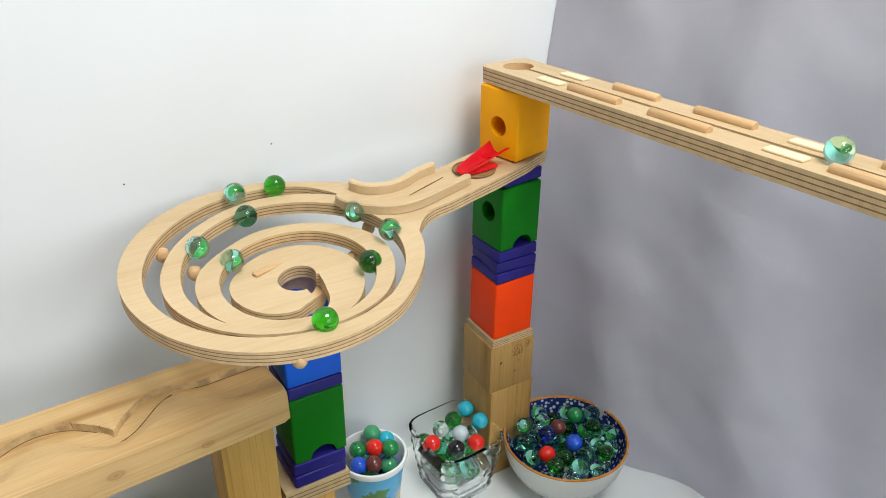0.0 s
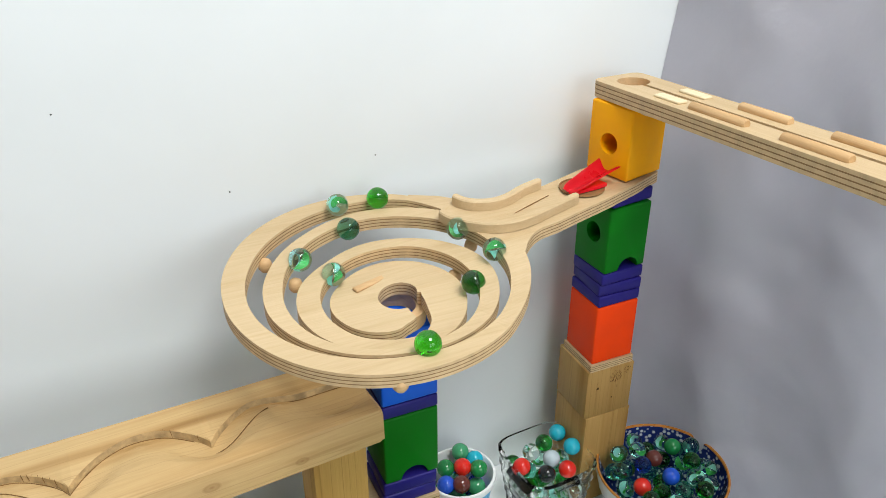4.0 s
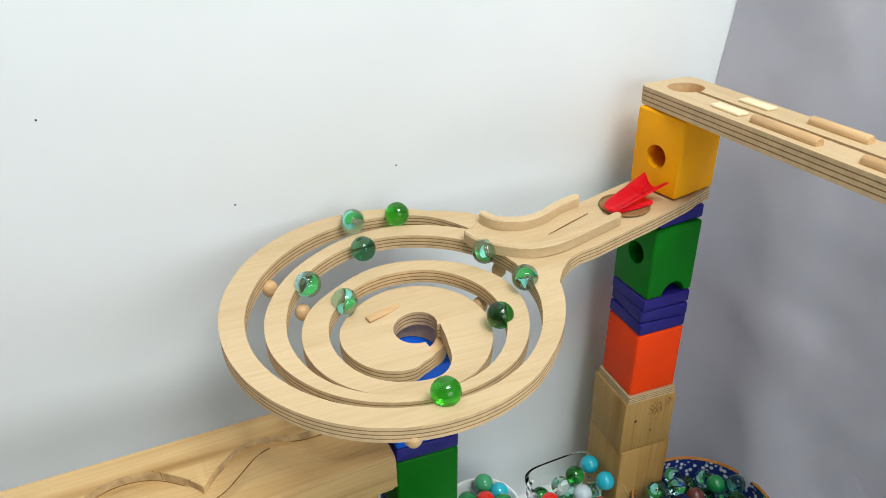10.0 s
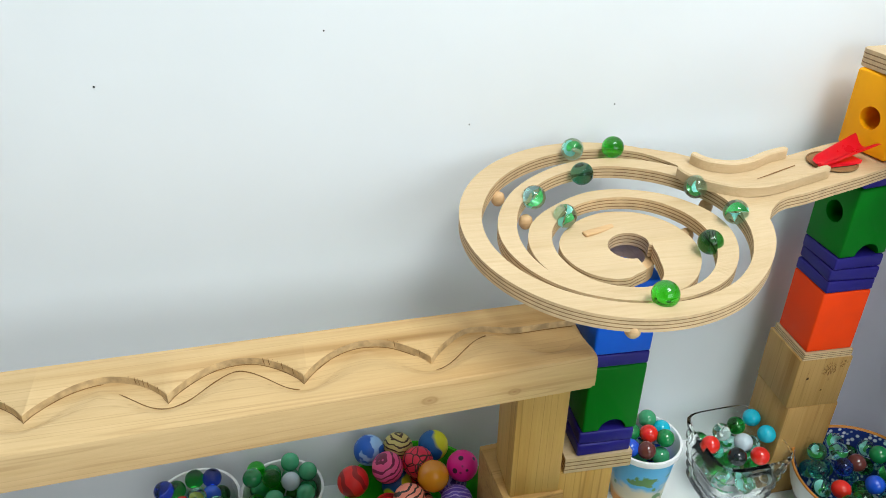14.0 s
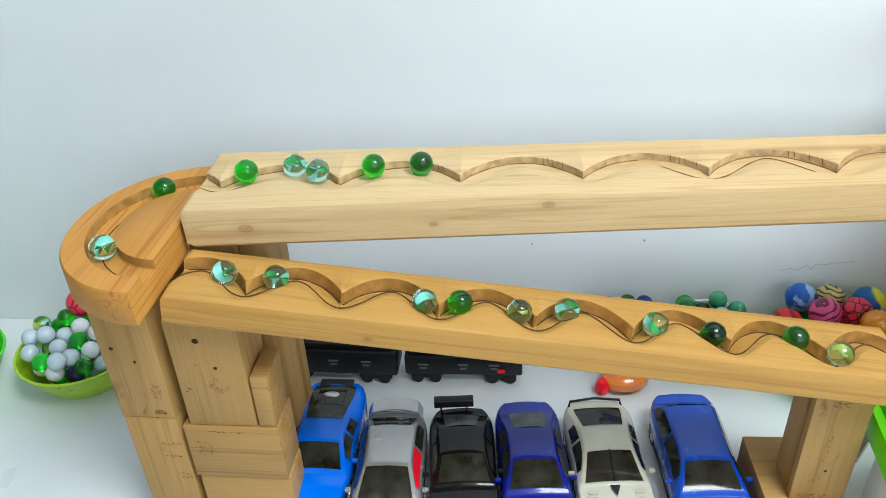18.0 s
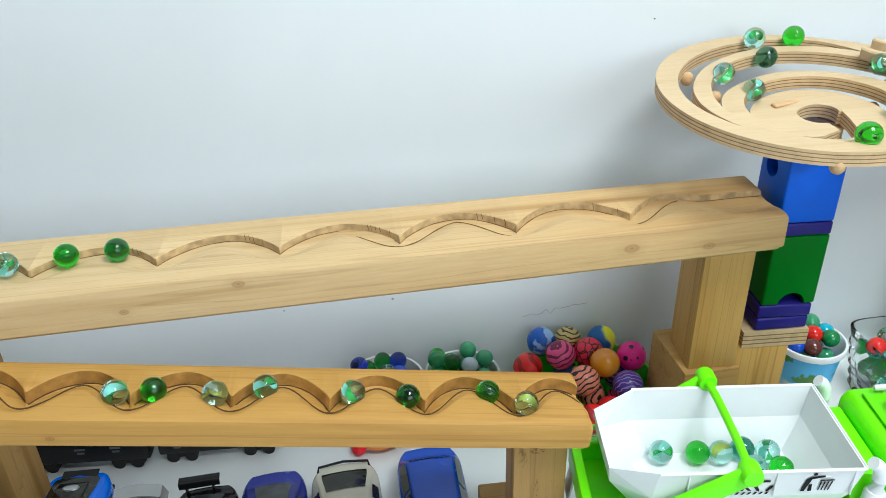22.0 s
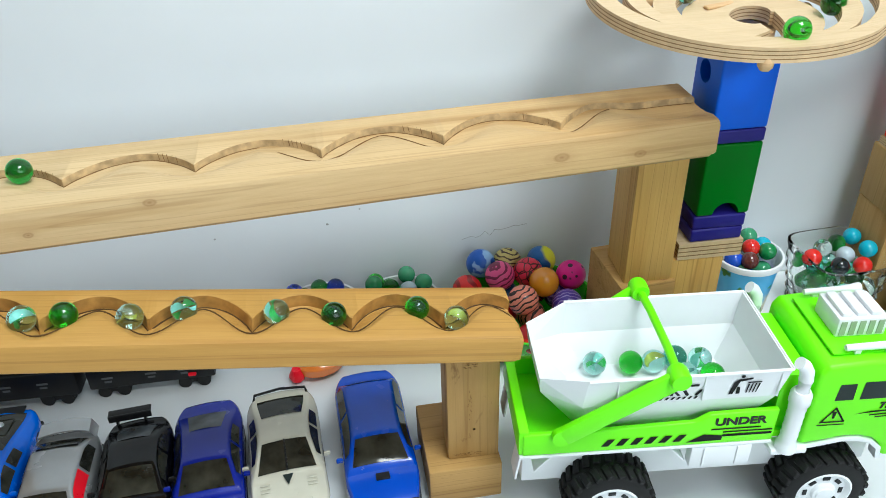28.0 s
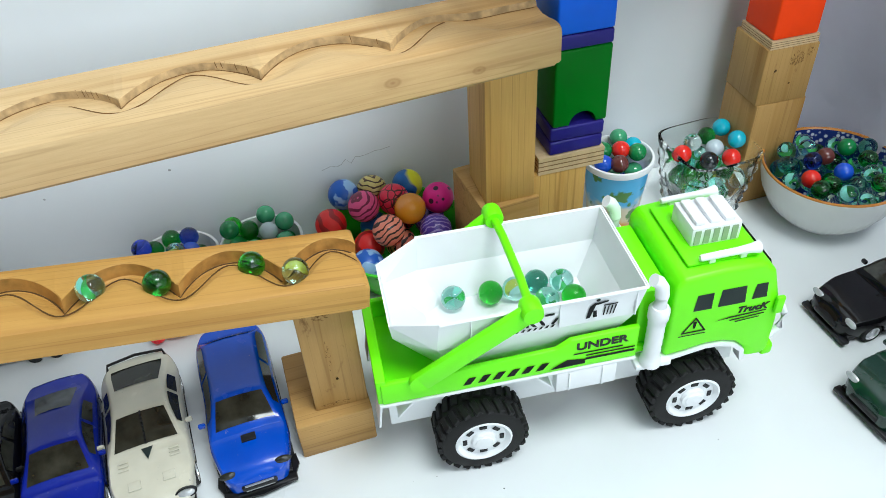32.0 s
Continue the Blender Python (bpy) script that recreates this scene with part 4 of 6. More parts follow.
def toy_car(name, m, label, colour, L=0.132, W=0.054, H=0.037, hood=0.30, screen=0.46, roof_end=0.70, tail=0.86, belt=0.60, wing="", bars=False, red_seat=False, tag="", rear=""):
    """A die-cast car along -y (nose) with its own windows, lamps, wheels and trim.
    hood, screen, roof_end, tail: stations from nose to tail where the bonnet ends, the roof begins and ends, and the boot begins."""
    t = thing(name, m, label, "toy car", "toy cars in a row")
    sill = 0.007
    zb = sill + (H - sill) * belt

    def half(k):
        return W / 2 * (0.66 + 0.34 * min(1, k / 0.20) ** 0.55) * (1 - 0.40 * max(0, (k - 0.80) / 0.20) ** 2.4) * (1 - 0.03 * math.exp(-((k - 0.5) / 0.12) ** 2))

    def deck(k):
        if k < hood:
            return zb - (zb - sill) * 0.42 * (1 - (k / hood) ** 0.55) + 0.0012 * math.sin(math.pi * k / hood)
        return zb + 0.001 - 0.0025 * max(0, (k - 0.93) / 0.07) ** 2

    def roof(k):
        if k <= hood:
            return deck(k)
        if k < screen:
            q = (k - hood) / (screen - hood)
            return deck(hood) + (H - deck(hood)) * (q ** 0.85) * (1 - 0.06 * math.sin(math.pi * q))
        if k < roof_end:
            return H + 0.0008 * math.sin(math.pi * (k - screen) / (roof_end - screen))
        if k < tail:
            q = (k - roof_end) / (tail - roof_end)
            return H + (deck(tail) + 0.0012 - H) * q ** 1.15
        return deck(k) + 0.0012

    def section(k):
        """Half outline from sill to centre line: side, shoulder, pillar, roof."""
        w, d, r = half(k), deck(k), roof(k)
        cab = max(0.0, min(1.0, (r - d) / max(1e-5, H - zb)))
        top = w * (0.90 - 0.26 * cab)
        return [(w * 0.955, sill), (w * 1.0, sill + (d - sill) * 0.45), (w * 0.99, sill + (d - sill) * 0.74), (w * 0.972, sill + (d - sill) * 0.92), (w * 0.925, d), (top + (w * 0.925 - top) * 0.14, d + (r - d) * 0.86), (top * 0.985, d + (r - d) * 0.965), (top * 0.91, r), (top * 0.5, r + 0.0009), (0, r + 0.0013)]

    def pos(k, pt, side):
        return Vector((side * pt[0], -L / 2 + L * k, pt[1]))

    N = 56
    bm = bmesh.new()
    rings = []
    for i in range(N + 1):
        k = i / N
        s = section(k)
        q = min(k, 1 - k)
        pull = 0.004 * (1 - min(1, q / 0.05)) ** 2
        ring = []
        full = [(p, 1) for p in s] + [(p, -1) for p in s[-2::-1]]
        for j, (p, sd) in enumerate(full):
            v = pos(k, p, sd)
            v.x *= 1 - 0.10 * (1 - min(1, q / 0.05)) ** 2
            v.z = max(sill, v.z - pull * (v.z > zb * 0.7)) + (0.0015 if q < 0.001 and v.z < sill + 0.001 else 0)
            ring.append(bm.verts.new(v))
        rings.append(ring)
    for a, b in zip(rings, rings[1:]):
        n = len(a)
        for j in range(n):
            bm.faces.new((a[j], b[j], b[(j + 1) % n], a[(j + 1) % n]))
    bm.faces.new(rings[0])
    bm.faces.new(rings[-1][::-1])
    body = part("body", bm, colour, t)
    # wheel arches
    for k in (0.19, 0.79):
        cut(body, [drum(0.0098, W * 1.3, Matrix.Translation((0, -L / 2 + L * k, 0.0085)) @ pose(0, 0, 0, 0, 90, 0), 24)])

    def patch(pname, k0, k1, ja, jb, side, mat_, label="", lift=0.0005, nk=8, inset=0.0):
        """A pane laid on the body between stations and outline points."""
        g = bmesh.new()
        rows = []
        for i in range(nk + 1):
            k = k0 + (k1 - k0) * i / nk
            s = section(k)
            pts = []
            lo, hi = s[ja], s[jb]
            for q in (0, 0.33, 0.67, 1):
                x = q * (1 - 2 * inset) + inset
                pts.append((lo[0] + (hi[0] - lo[0]) * x, lo[1] + (hi[1] - lo[1]) * x))
            rows.append([pos(k, p, side) for p in pts])
        vs = []
        for i in range(nk + 1):
            r = []
            for j in range(4):
                du = rows[min(i + 1, nk)][j] - rows[max(i - 1, 0)][j]
                dv = rows[i][min(j + 1, 3)] - rows[i][max(j - 1, 0)]
                nn = du.cross(dv).normalized()
                if nn.z < 0:
                    nn = -nn
                if abs(nn.z) < 0.3 and nn.x * side < 0:
                    nn = -nn
                r.append(g.verts.new(rows[i][j] + nn * lift))
            vs.append(r)
        for i in range(nk):
            for j in range(3):
                g.faces.new((vs[i][j], vs[i + 1][j], vs[i + 1][j + 1], vs[i][j + 1]))
        return part(pname, g, mat_, t, label)

    def band(pname, k0, k1, mat_, wf, label=""):
        """A pane across the whole width over the roof line: windscreen, rear window, stripe."""
        g = bmesh.new()
        vs = []
        for i in range(9):
            k = k0 + (k1 - k0) * i / 8
            s = section(k)
            top = s[7][0]
            du = Vector((0, L * 0.01, roof(k + 0.005) - roof(k - 0.005)))
            nn = Vector((0, -du.z, du.y)).normalized()
            vs.append([g.verts.new(Vector((q * top * wf, -L / 2 + L * k, roof(k) + 0.0013 * (1 - q * q))) + nn * 0.0006) for q in (-1, -0.6, 0, 0.6, 1)])
        for a, b in zip(vs, vs[1:]):
            for j in range(4):
                g.faces.new((a[j], b[j], b[j + 1], a[j + 1]))
        return part(pname, g, mat_, t, label)

    band("windscreen", hood + 0.025, screen - 0.012, TINT, 0.97, "dark tinted windscreen")
    band("rear_window", roof_end + 0.015, tail - 0.02, REFLECT_TINT if rear == "grey" else TINT, 0.90 if rear != "grey" else 0.74, "tinted rear window")
    for sd in (1, -1):
        patch("side_window", hood + 0.10, (screen + roof_end) / 2 + 0.0, 4, 5, sd, RED_P if red_seat and sd > 0 else TINT, "side window", inset=0.08)
        patch("side_window", (screen + roof_end) / 2 + 0.02, roof_end + 0.05, 4, 5, sd, TINT, "side window", inset=0.1)
        g = bmesh.new()
        lathe(g, [(0, -0.0012), (0.0045, -0.001), (0.0055, 0.0006), (0.004, 0.0018), (0, 0.0022)], 16, pose(sd * W * 0.34, -L / 2 + L * 0.045, deck(0.045) - 0.0012, 62, 0, 0), sx=1.1, sy=0.50)
        part("headlight", g, TINT if tag == "scoop" else LAMP_W, t, "headlight")
        g = bmesh.new()
        rbox(g, (0.010, 0.0018, 0.004), (sd * W * 0.20, L / 2 - 0.0006, zb - 0.0075), 0.0007)
        part("tail_light", g, LAMP_R, t, "red tail light")
        g = bmesh.new()
        rbox(g, (0.005, 0.003, 0.0034), (sd * (half(hood) + 0.002), -L / 2 + L * (hood + 0.10), zb + 0.0018), 0.001)
        part("mirror", g, colour if wing != "trim" else TRIM, t, "door mirror")
        g = bmesh.new()
        rbox(g, (0.0009, L * 0.50, 0.0012), (sd * half(0.5) * 1.0, 0.0, sill + 0.001), 0.0003)
        part("side_skirt", g, TRIM, t)
        for k in (0.19, 0.79):
            wh = part("wheel", ball_free_wheel(), [TYRE], t, m=pose(sd * (W / 2 - 0.0052), -L / 2 + L * k, 0.0085, 0, 90 * sd, 0))
            g = bmesh.new()
            lathe(g, [(0, 0.0036), (0.0018, 0.0038), (0.0022, 0.003), (0.0055, 0.0026), (0.0058, 0.0040), (0.0062, 0.0040), (0.0062, 0.001)], 20)
            part("rim", g, RIM, wh, "silver rim")
    g = bmesh.new()
    rbox(g, (W * 0.92, 0.006, 0.0035), (0, -L / 2 + 0.0015, 0.0052), 0.001)
    part("front_lip", g, TRIM, t, "black plastic front lip")
    g = bmesh.new()
    rbox(g, (W * 0.44, 0.003, 0.0045), (0, -L / 2 - 0.0004, 0.0125), 0.001)
    part("grille", g, TRIM, t, "black grille")
    g = bmesh.new()
    rbox(g, (W * 0.84, L * 0.94, 0.004), (0, 0, 0.0072), 0.001)
    part("chassis", g, TRIM, t)
    if wing == "trim":
        g = bmesh.new()
        rbox(g, (W * 0.62, 0.0075, 0.0016), (-W * 0.10, L / 2 - 0.003, zb + 0.0110), 0.0006, 2)
        rbox(g, (W * 0.62, 0.0016, 0.0062), (-W * 0.10, L / 2 - 0.0066, zb + 0.0090), 0.0006, 2)
        part("wing", g, TRIM, t, "square black rear wing")
        for sd in (1, -1):
            g = bmesh.new()
            rbox(g, (0.0016, 0.005, 0.0085), (-W * 0.10 + sd * W * 0.2, L / 2 - 0.005, zb + 0.0045), 0.0005)
            part("wing_post", g, TRIM, t)
    if wing == "high":
        g = bmesh.new()
        wz = zb + 0.0070
        rows = []
        for q in range(13):
            a = (q - 6) / 6
            drop = 0.0065 * max(0.0, (abs(a) - 0.9) / 0.1)
            y0 = L / 2 - 0.009 - 0.004 * a * a
            z0 = wz - 0.0012 * a * a - drop
            rows.append([g.verts.new((a * W * 0.42, y0 + dy, z0 + dz)) for dy, dz in ((0, 0), (0.012, 0.0012), (0.012, 0.0028), (0.0, 0.0014))])
        for a, b in zip(rows, rows[1:]):
            for j in range(4):
                g.faces.new((a[j], a[(j + 1) % 4], b[(j + 1) % 4], b[j]))
        g.faces.new(rows[0])
        g.faces.new(rows[-1][::-1])
        part("wing", g, colour, t, "rear wing")
        for sd in (1, -1):
            g = bmesh.new()
            rbox(g, (0.0016, 0.005, wz - zb + 0.002), (sd * W * 0.2, L / 2 - 0.005, (wz + zb) / 2), 0.0005)
            part("wing_post", g, colour, t)
    if wing == "lip":
        g = bmesh.new()
        tube(g, [(-W * 0.38, L / 2 - 0.010, zb + 0.001), (-W * 0.36, L / 2 - 0.008, zb + 0.0055), (0, L / 2 - 0.006, zb + 0.0065), (W * 0.36, L / 2 - 0.008, zb + 0.0055), (W * 0.38, L / 2 - 0.010, zb + 0.001)], 0.0011, 8)
        part("wing", g, TRIM, t, "thin black rear wing")
    if bars:
        for sd in (1, -1):
            for j in range(3):
                g = bmesh.new()
                rbox(g, (0.007, 0.0012, 0.0008), (sd * W * 0.30, -L / 2 + L * (hood - 0.035 - 0.022 * j), deck(hood - 0.035 - 0.022 * j) + 0.0014), 0.0003)
                part("bonnet_vent", g, colour, t)
            g = bmesh.new()
            rbox(g, (0.008, 0.007, 0.0012), (sd * W * 0.2, -L / 2 + L * 0.15, deck(0.15) + 0.0012), 0.0004)
            part("bonnet_scoop", g, colour, t)
    if wing == "lip":
        g = bmesh.new()
        for i in range(8):
            k = hood + 0.03 + (screen - hood - 0.05) * i / 7
            rbox(g, (0.0012, 0.0032, 0.0006), (0, -L / 2 + L * k, roof(k) + 0.0022), 0)
        part("wiper", g, TRIM, t, "thin black wiper down the windscreen")
        g = bmesh.new()
        kz = hood - 0.03
        f = g.faces.new([g.verts.new((x, -L / 2 + L * k, deck(k) + 0.0030 - 0.0012 * abs(x) / 0.004)) for x, k in ((-0.0042, hood + 0.012), (0.0, kz - 0.035), (0.0042, hood + 0.012))])
        bmesh.ops.solidify(g, geom=[f], thickness=0.0008)
        part("cowl", g, DARK_GREY, t, "dark wedge below the windscreen", smooth=False)
        for sd in (1, -1):
            g = bmesh.new()
            lathe(g, [(0.0052, -0.001), (0.0066, -0.001), (0.0066, 0.0012), (0.0052, 0.0014)], 18, pose(sd * W * 0.34, -L / 2 + L * 0.048, deck(0.045) - 0.0010, 62, 0, 0), sx=1.1, sy=0.56)
            part("headlight_surround", g, TRIM, t, "black headlight surround")
    if tag == "scoop":
        g = bmesh.new()
        prism(g, [(-W * 0.52, -L / 2 + 0.012), (-W * 0.40, -L / 2 - 0.001), (0, -L / 2 - 0.0040), (W * 0.40, -L / 2 - 0.001), (W * 0.52, -L / 2 + 0.012), (W * 0.5, -L / 2 + 0.02), (-W * 0.5, -L / 2 + 0.02)], 0.0030, 0.0048)
        part("front_splitter", g, TRIM, t, "wide black front splitter")
        g = bmesh.new()
        for j in range(4):
            rbox(g, (W * 0.36, 0.0012, 0.0007), (0, -L / 2 - 0.0012, 0.0100 + 0.0016 * j), 0)
        part("grille_bar", g, RIM, t, "silver grille bars")
        g = bmesh.new()
        rbox(g, (0.010, 0.006, 0.0018), (0, -L / 2 + L * 0.19, deck(0.19) + 0.0016), 0.0006)
        part("bonnet_scoop", g, TRIM, t, "dark bonnet scoop")
    if tag == "engine":
        g = bmesh.new()
        rbox(g, (W * 0.52, 0.009, 0.0016), (0, L / 2 - 0.006, roof(0.955) + 0.0008), 0.0006, 2)
        part("rear_vent", g, TRIM, t, "black rear vent panel")
        g = bmesh.new()
        rbox(g, (W * 0.42, L * 0.15, 0.0012), (0, -L / 2 + L * 0.78, roof(0.78) + 0.0022), 0.0005, 2, Matrix.Translation((0, -L / 2 + L * 0.78, roof(0.78) + 0.002)) @ pose(0, 0, 0, -8, 0, 0))
        part("engine_cover", g, TINT, t, "dark glass engine cover")
        g = bmesh.new()
        lathe(g, [(0, 0), (0.0068, 0), (0.0062, 0.0012), (0.003, 0.0018), (0, 0.0018)], 14, pose(0, -L / 2 + L * 0.80, roof(0.80) + 0.0028, -8, 0, 0), sx=1.0, sy=0.55)
        part("engine_block", g, RIM, t, "silver engine detail")
    return t


def ball_free_wheel():
    g = bmesh.new()
    lathe(g, [(0, -0.004), (0.0075, -0.004), (0.0085, -0.0028), (0.0085, 0.0028), (0.0078, 0.0042), (0.0062, 0.0040), (0.006, 0.001), (0, 0.001)], 26)
    return finish(g, "wheel", [TYRE], True)


C_BLUE1 = car_paint("bright_blue_paint", (0.0, 0.16, 0.90))
C_SILV = car_paint("silver_paint", (0.42, 0.43, 0.44), 0.5)
C_BLACK = car_paint("black_paint", (0.004, 0.004, 0.005), 0.0, 0.0, 0.12)
C_NAVY = car_paint("navy_blue_paint", (0.002, 0.014, 0.27), 0.0, 0.25)
C_CREAM = car_paint("worn_cream_paint", (0.60, 0.58, 0.48), 0.0, 0.9)
C_BLUE2 = car_paint("worn_blue_paint", (0.0, 0.062, 0.50), 0.0, 0.5)
C_BRG = car_paint("dark_green_paint", (0.004, 0.03, 0.018))
toy_car("toy_car", pose(-0.5655, -0.1530, 0, 0, 0, 1), "bright blue die-cast sports car with a glass engine cover", C_BLUE1, 0.135, 0.056, 0.033, 0.215, 0.40, 0.56, 0.94, 0.58, "", False, False, "engine")
toy_car("toy_car", pose(-0.5070, -0.1850, 0, 0, 0, 3), "silver die-cast coupe with a rear wing and red seats", C_SILV, 0.130, 0.053, 0.037, 0.24, 0.45, 0.75, 0.90, 0.58, "high", False, True)
toy_car("toy_car", pose(-0.4515, -0.1790, 0, 0, 0, 6), "black die-cast racing car with a wide rear wing", C_BLACK, 0.132, 0.052, 0.034, 0.35, 0.54, 0.73, 0.90, 0.60, "trim", rear="grey")
toy_car("toy_car", pose(-0.3990, -0.1710, 0, 0, 0, 6), "dark blue die-cast coupe with tinted windows", C_NAVY, 0.134, 0.052, 0.036, 0.26, 0.445, 0.66, 0.87, 0.60, rear="grey")
toy_car("toy_car", pose(-0.3420, -0.1690, 0, 0, 0, 6), "worn cream die-cast sports car with chipped paint", C_CREAM, 0.140, 0.056, 0.034, 0.33, 0.53, 0.69, 0.91, 0.60, "lip", True)
toy_car("toy_car", pose(-0.2745, -0.1630, 0, 0, 0, 4), "worn blue die-cast saloon car with a bonnet scoop", C_BLUE2, 0.142, 0.054, 0.041, 0.235, 0.40, 0.78, 0.88, 0.60, "", False, False, "scoop")
toy_car("toy_car", pose(0.2350, -0.2160, 0, 0, 0, -87), "glossy black die-cast estate car standing apart", C_BLACK, 0.125, 0.053, 0.040, 0.34, 0.48, 0.78, 0.92, 0.58)
toy_car("toy_car", pose(0.1960, -0.2960, 0, 0, 0, -84), "dark green die-cast compact car standing apart", C_BRG, 0.105, 0.055, 0.042, 0.30, 0.42, 0.80, 0.94, 0.60)


# ---- lime green toy tipper truck ----
def truck():
    t = thing("toy_truck", pose(-0.1176, -0.2206, 0, 0, 0, -4), "lime green and white plastic toy refuse truck", "toy truck")
    S = 0.037

    def bx(name, x0, x1, y0, y1, z0, z1, mat_, parent=t, label="", bev=0.001, seg=2):
        g = bmesh.new()
        rbox(g, (x1 - x0, y1 - y0, z1 - z0), ((x0 + x1) / 2, (y0 + y1) / 2, (z0 + z1) / 2), bev, seg)
        return part(name, g, mat_, parent, label)

    def side_plate(name, prof, y0, y1, mat_, label="", bev=0.0012):
        """A body cut from a side outline (x, z) between two widths."""
        g = bmesh.new()
        prism(g, [(x, z) for x, z in prof], -y1, -y0, 0, Matrix(((1, 0, 0, 0), (0, 0, -1, 0), (0, 1, 0, 0), (0, 0, 0, 1))))
        if bev:
            bmesh.ops.recalc_face_normals(g, faces=g.faces[:])
            bmesh.ops.bevel(g, geom=[e for e in g.edges if e.calc_face_angle(0) > 0.5], offset=bev, segments=3, affect="EDGES", profile=0.5)
        return part(name, g, mat_, t, label)

    # chassis and bed
    bx("chassis", -0.058, 0.185, -0.016, 0.016, 0.036, 0.075, WHITE_P, label="white plastic chassis")
    bx("bed_floor", -0.062, 0.112, -0.034, 0.034, 0.084, 0.090, LIME)
    skirt = [(-0.062, 0.086), (0.100, 0.086), (0.100, 0.113), (0.056, 0.112), (0.047, 0.106), (-0.020, 0.104), (-0.062, 0.104)]
    side_plate("side_skirt", skirt, -S - 0.001, -S + 0.003, LIME, "lime green side skirt")
    side_plate("side_skirt", skirt, S - 0.003, S + 0.001, LIME, "lime green side skirt")
    bx("rear_apron", -0.0645, -0.058, -S, S, 0.086, 0.106, LIME)
    bx("bulkhead", 0.1005, 0.1185, -0.031, 0.031, 0.086, 0.135, LIME, label="lime green bulkhead behind the cab")
    bx("lower_trim", -0.064, 0.100, -S - 0.0015, -S + 0.004, 0.0835, 0.0858, WHITE_P, label="white edge below the skirt", bev=0.0006)
    for sd in (-1, 1):
        g = bmesh.new()
        rbox(g, (0.0016, 0.016, 0.024), (0, 0, 0), 0.0005, 2, Matrix.Translation((-0.064, sd * 0.028, 0.074)) @ pose(0, 0, 0, 0, 8, 0))
        part("mud_flap", g, WHITE_P, t, "thin white mud flap")
        for x, tilt in ((-0.045, 38), (0.038, -40)):
            g = bmesh.new()
            rbox(g, (0.0016, 0.014, 0.026), (0, 0, 0), 0.0005, 2, Matrix.Translation((x, sd * 0.028, 0.077)) @ pose(0, 0, 0, 0, tilt, 0))
            part("mud_guard", g, WHITE_P, t, "slanted white mud guard")
        tk = bx("fuel_tank", 0.048, 0.088, sd * 0.0345 - 0.004, sd * 0.0345 + 0.004, 0.0655, 0.0835, WHITE_P, label="white plastic fuel tank")
        for x in (0.056, 0.078):
            bx("strap", x, x + 0.0012, sd * 0.0390 - 0.0005, sd * 0.0390 + 0.0005, 0.0665, 0.083, WHITE_P, tk, bev=0.0002)

    # hopper
    top = [(0.100, -0.039), (0.100, 0.039), (-0.024, 0.039), (-0.0515, 0.027), (-0.0515, -0.027), (-0.024, -0.039)]
    mid = [(0.096, -0.036), (0.096, 0.036), (-0.026, 0.036), (-0.050, 0.024), (-0.050, -0.024), (-0.026, -0.036)]
    bot = [(0.082, -0.024), (0.082, 0.024), (-0.012, 0.024), (-0.026, 0.014), (-0.026, -0.014), (-0.012, -0.024)]
    zt = [0.1480, 0.1480, 0.1480, 0.1420, 0.1420, 0.1480]
    zm = [0.124, 0.124, 0.124, 0.128, 0.128, 0.124]
    g = bmesh.new()

    def shell(off, low):
        cx, cy = 0.03, 0.0

        def ins(p, z):
            d = Vector((cx - p[0], cy - p[1])).normalized() * off
            return g.verts.new((p[0] + d.x, p[1] + d.y * 1.4, z))
        return [[ins(p, z) for p, z in zip(top, zt)], [ins(p, z) for p, z in zip(mid, zm)], [ins(p, low) for p in bot]]
    o, i = shell(0, 0.0905), shell(0.0013, 0.1035)
    for sh in (o, i):
        for a, b in zip(sh, sh[1:]):
            for k in range(6):
                g.faces.new((a[k], a[(k + 1) % 6], b[(k + 1) % 6], b[k]))
        g.faces.new(sh[-1])
    for k in range(6):
        g.faces.new((o[0][k], o[0][(k + 1) % 6], i[0][(k + 1) % 6], i[0][k]))
    hop = part("hopper", g, WHITE_P, t, "white open plastic hopper", smooth=False)
    g = bmesh.new()
    for a, b in ((0, 5), (1, 2)):
        p, q = top[a], top[b]
        tube(g, [(p[0], p[1] * 1.012, 0.1478), (q[0], q[1] * 1.012, 0.1478)], 0.0009, 6)
    tube(g, [(0.1005, -0.039, 0.1478), (0.1005, 0.039, 0.1478)], 0.0009, 6)
    part("rim", g, WHITE_P, hop, "raised white rim")
    for x in (-0.006, 0.047, 0.094):
        bx("seam", x, x + 0.0007, -0.0392, -0.0370, 0.126, 0.1475, WHITE_P, hop, bev=0.0001)

    # lifting arms and cross bar
    for sd in (-1, 1):
        a, b = Vector((-0.038, sd * 0.0405, 0.1045)), Vector((0.028, sd * 0.0435, 0.1500))
        d = b - a
        q = d.to_track_quat("X", "Z").to_matrix().to_4x4()
        g = bmesh.new()
        rbox(g, (d.length, 0.0045, 0.0135), (0, 0, 0), 0.0012, 2, Matrix.Translation((a + b) / 2) @ q)
        lathe(g, [(0, -0.0022), (0.0066, -0.0022), (0.0066, 0.0022), (0, 0.0022)], 20, Matrix.Translation(a) @ pose(0, 0, 0, 90, 0, 0))
        arm = part("lift_arm", g, LIME, t, "lime green lifting arm")
        g = bmesh.new()
        lathe(g, [(0, -0.006), (0.0058, -0.006), (0.0065, -0.004), (0.0065, 0.004), (0.0058, 0.006), (0, 0.006)], 20, Matrix.Translation(b + Vector((0, 0, 0.002))) @ pose(0, 0, 0, 90, 0, 0))
        part("knob", g, LIME, arm, "round lime green pivot knob")
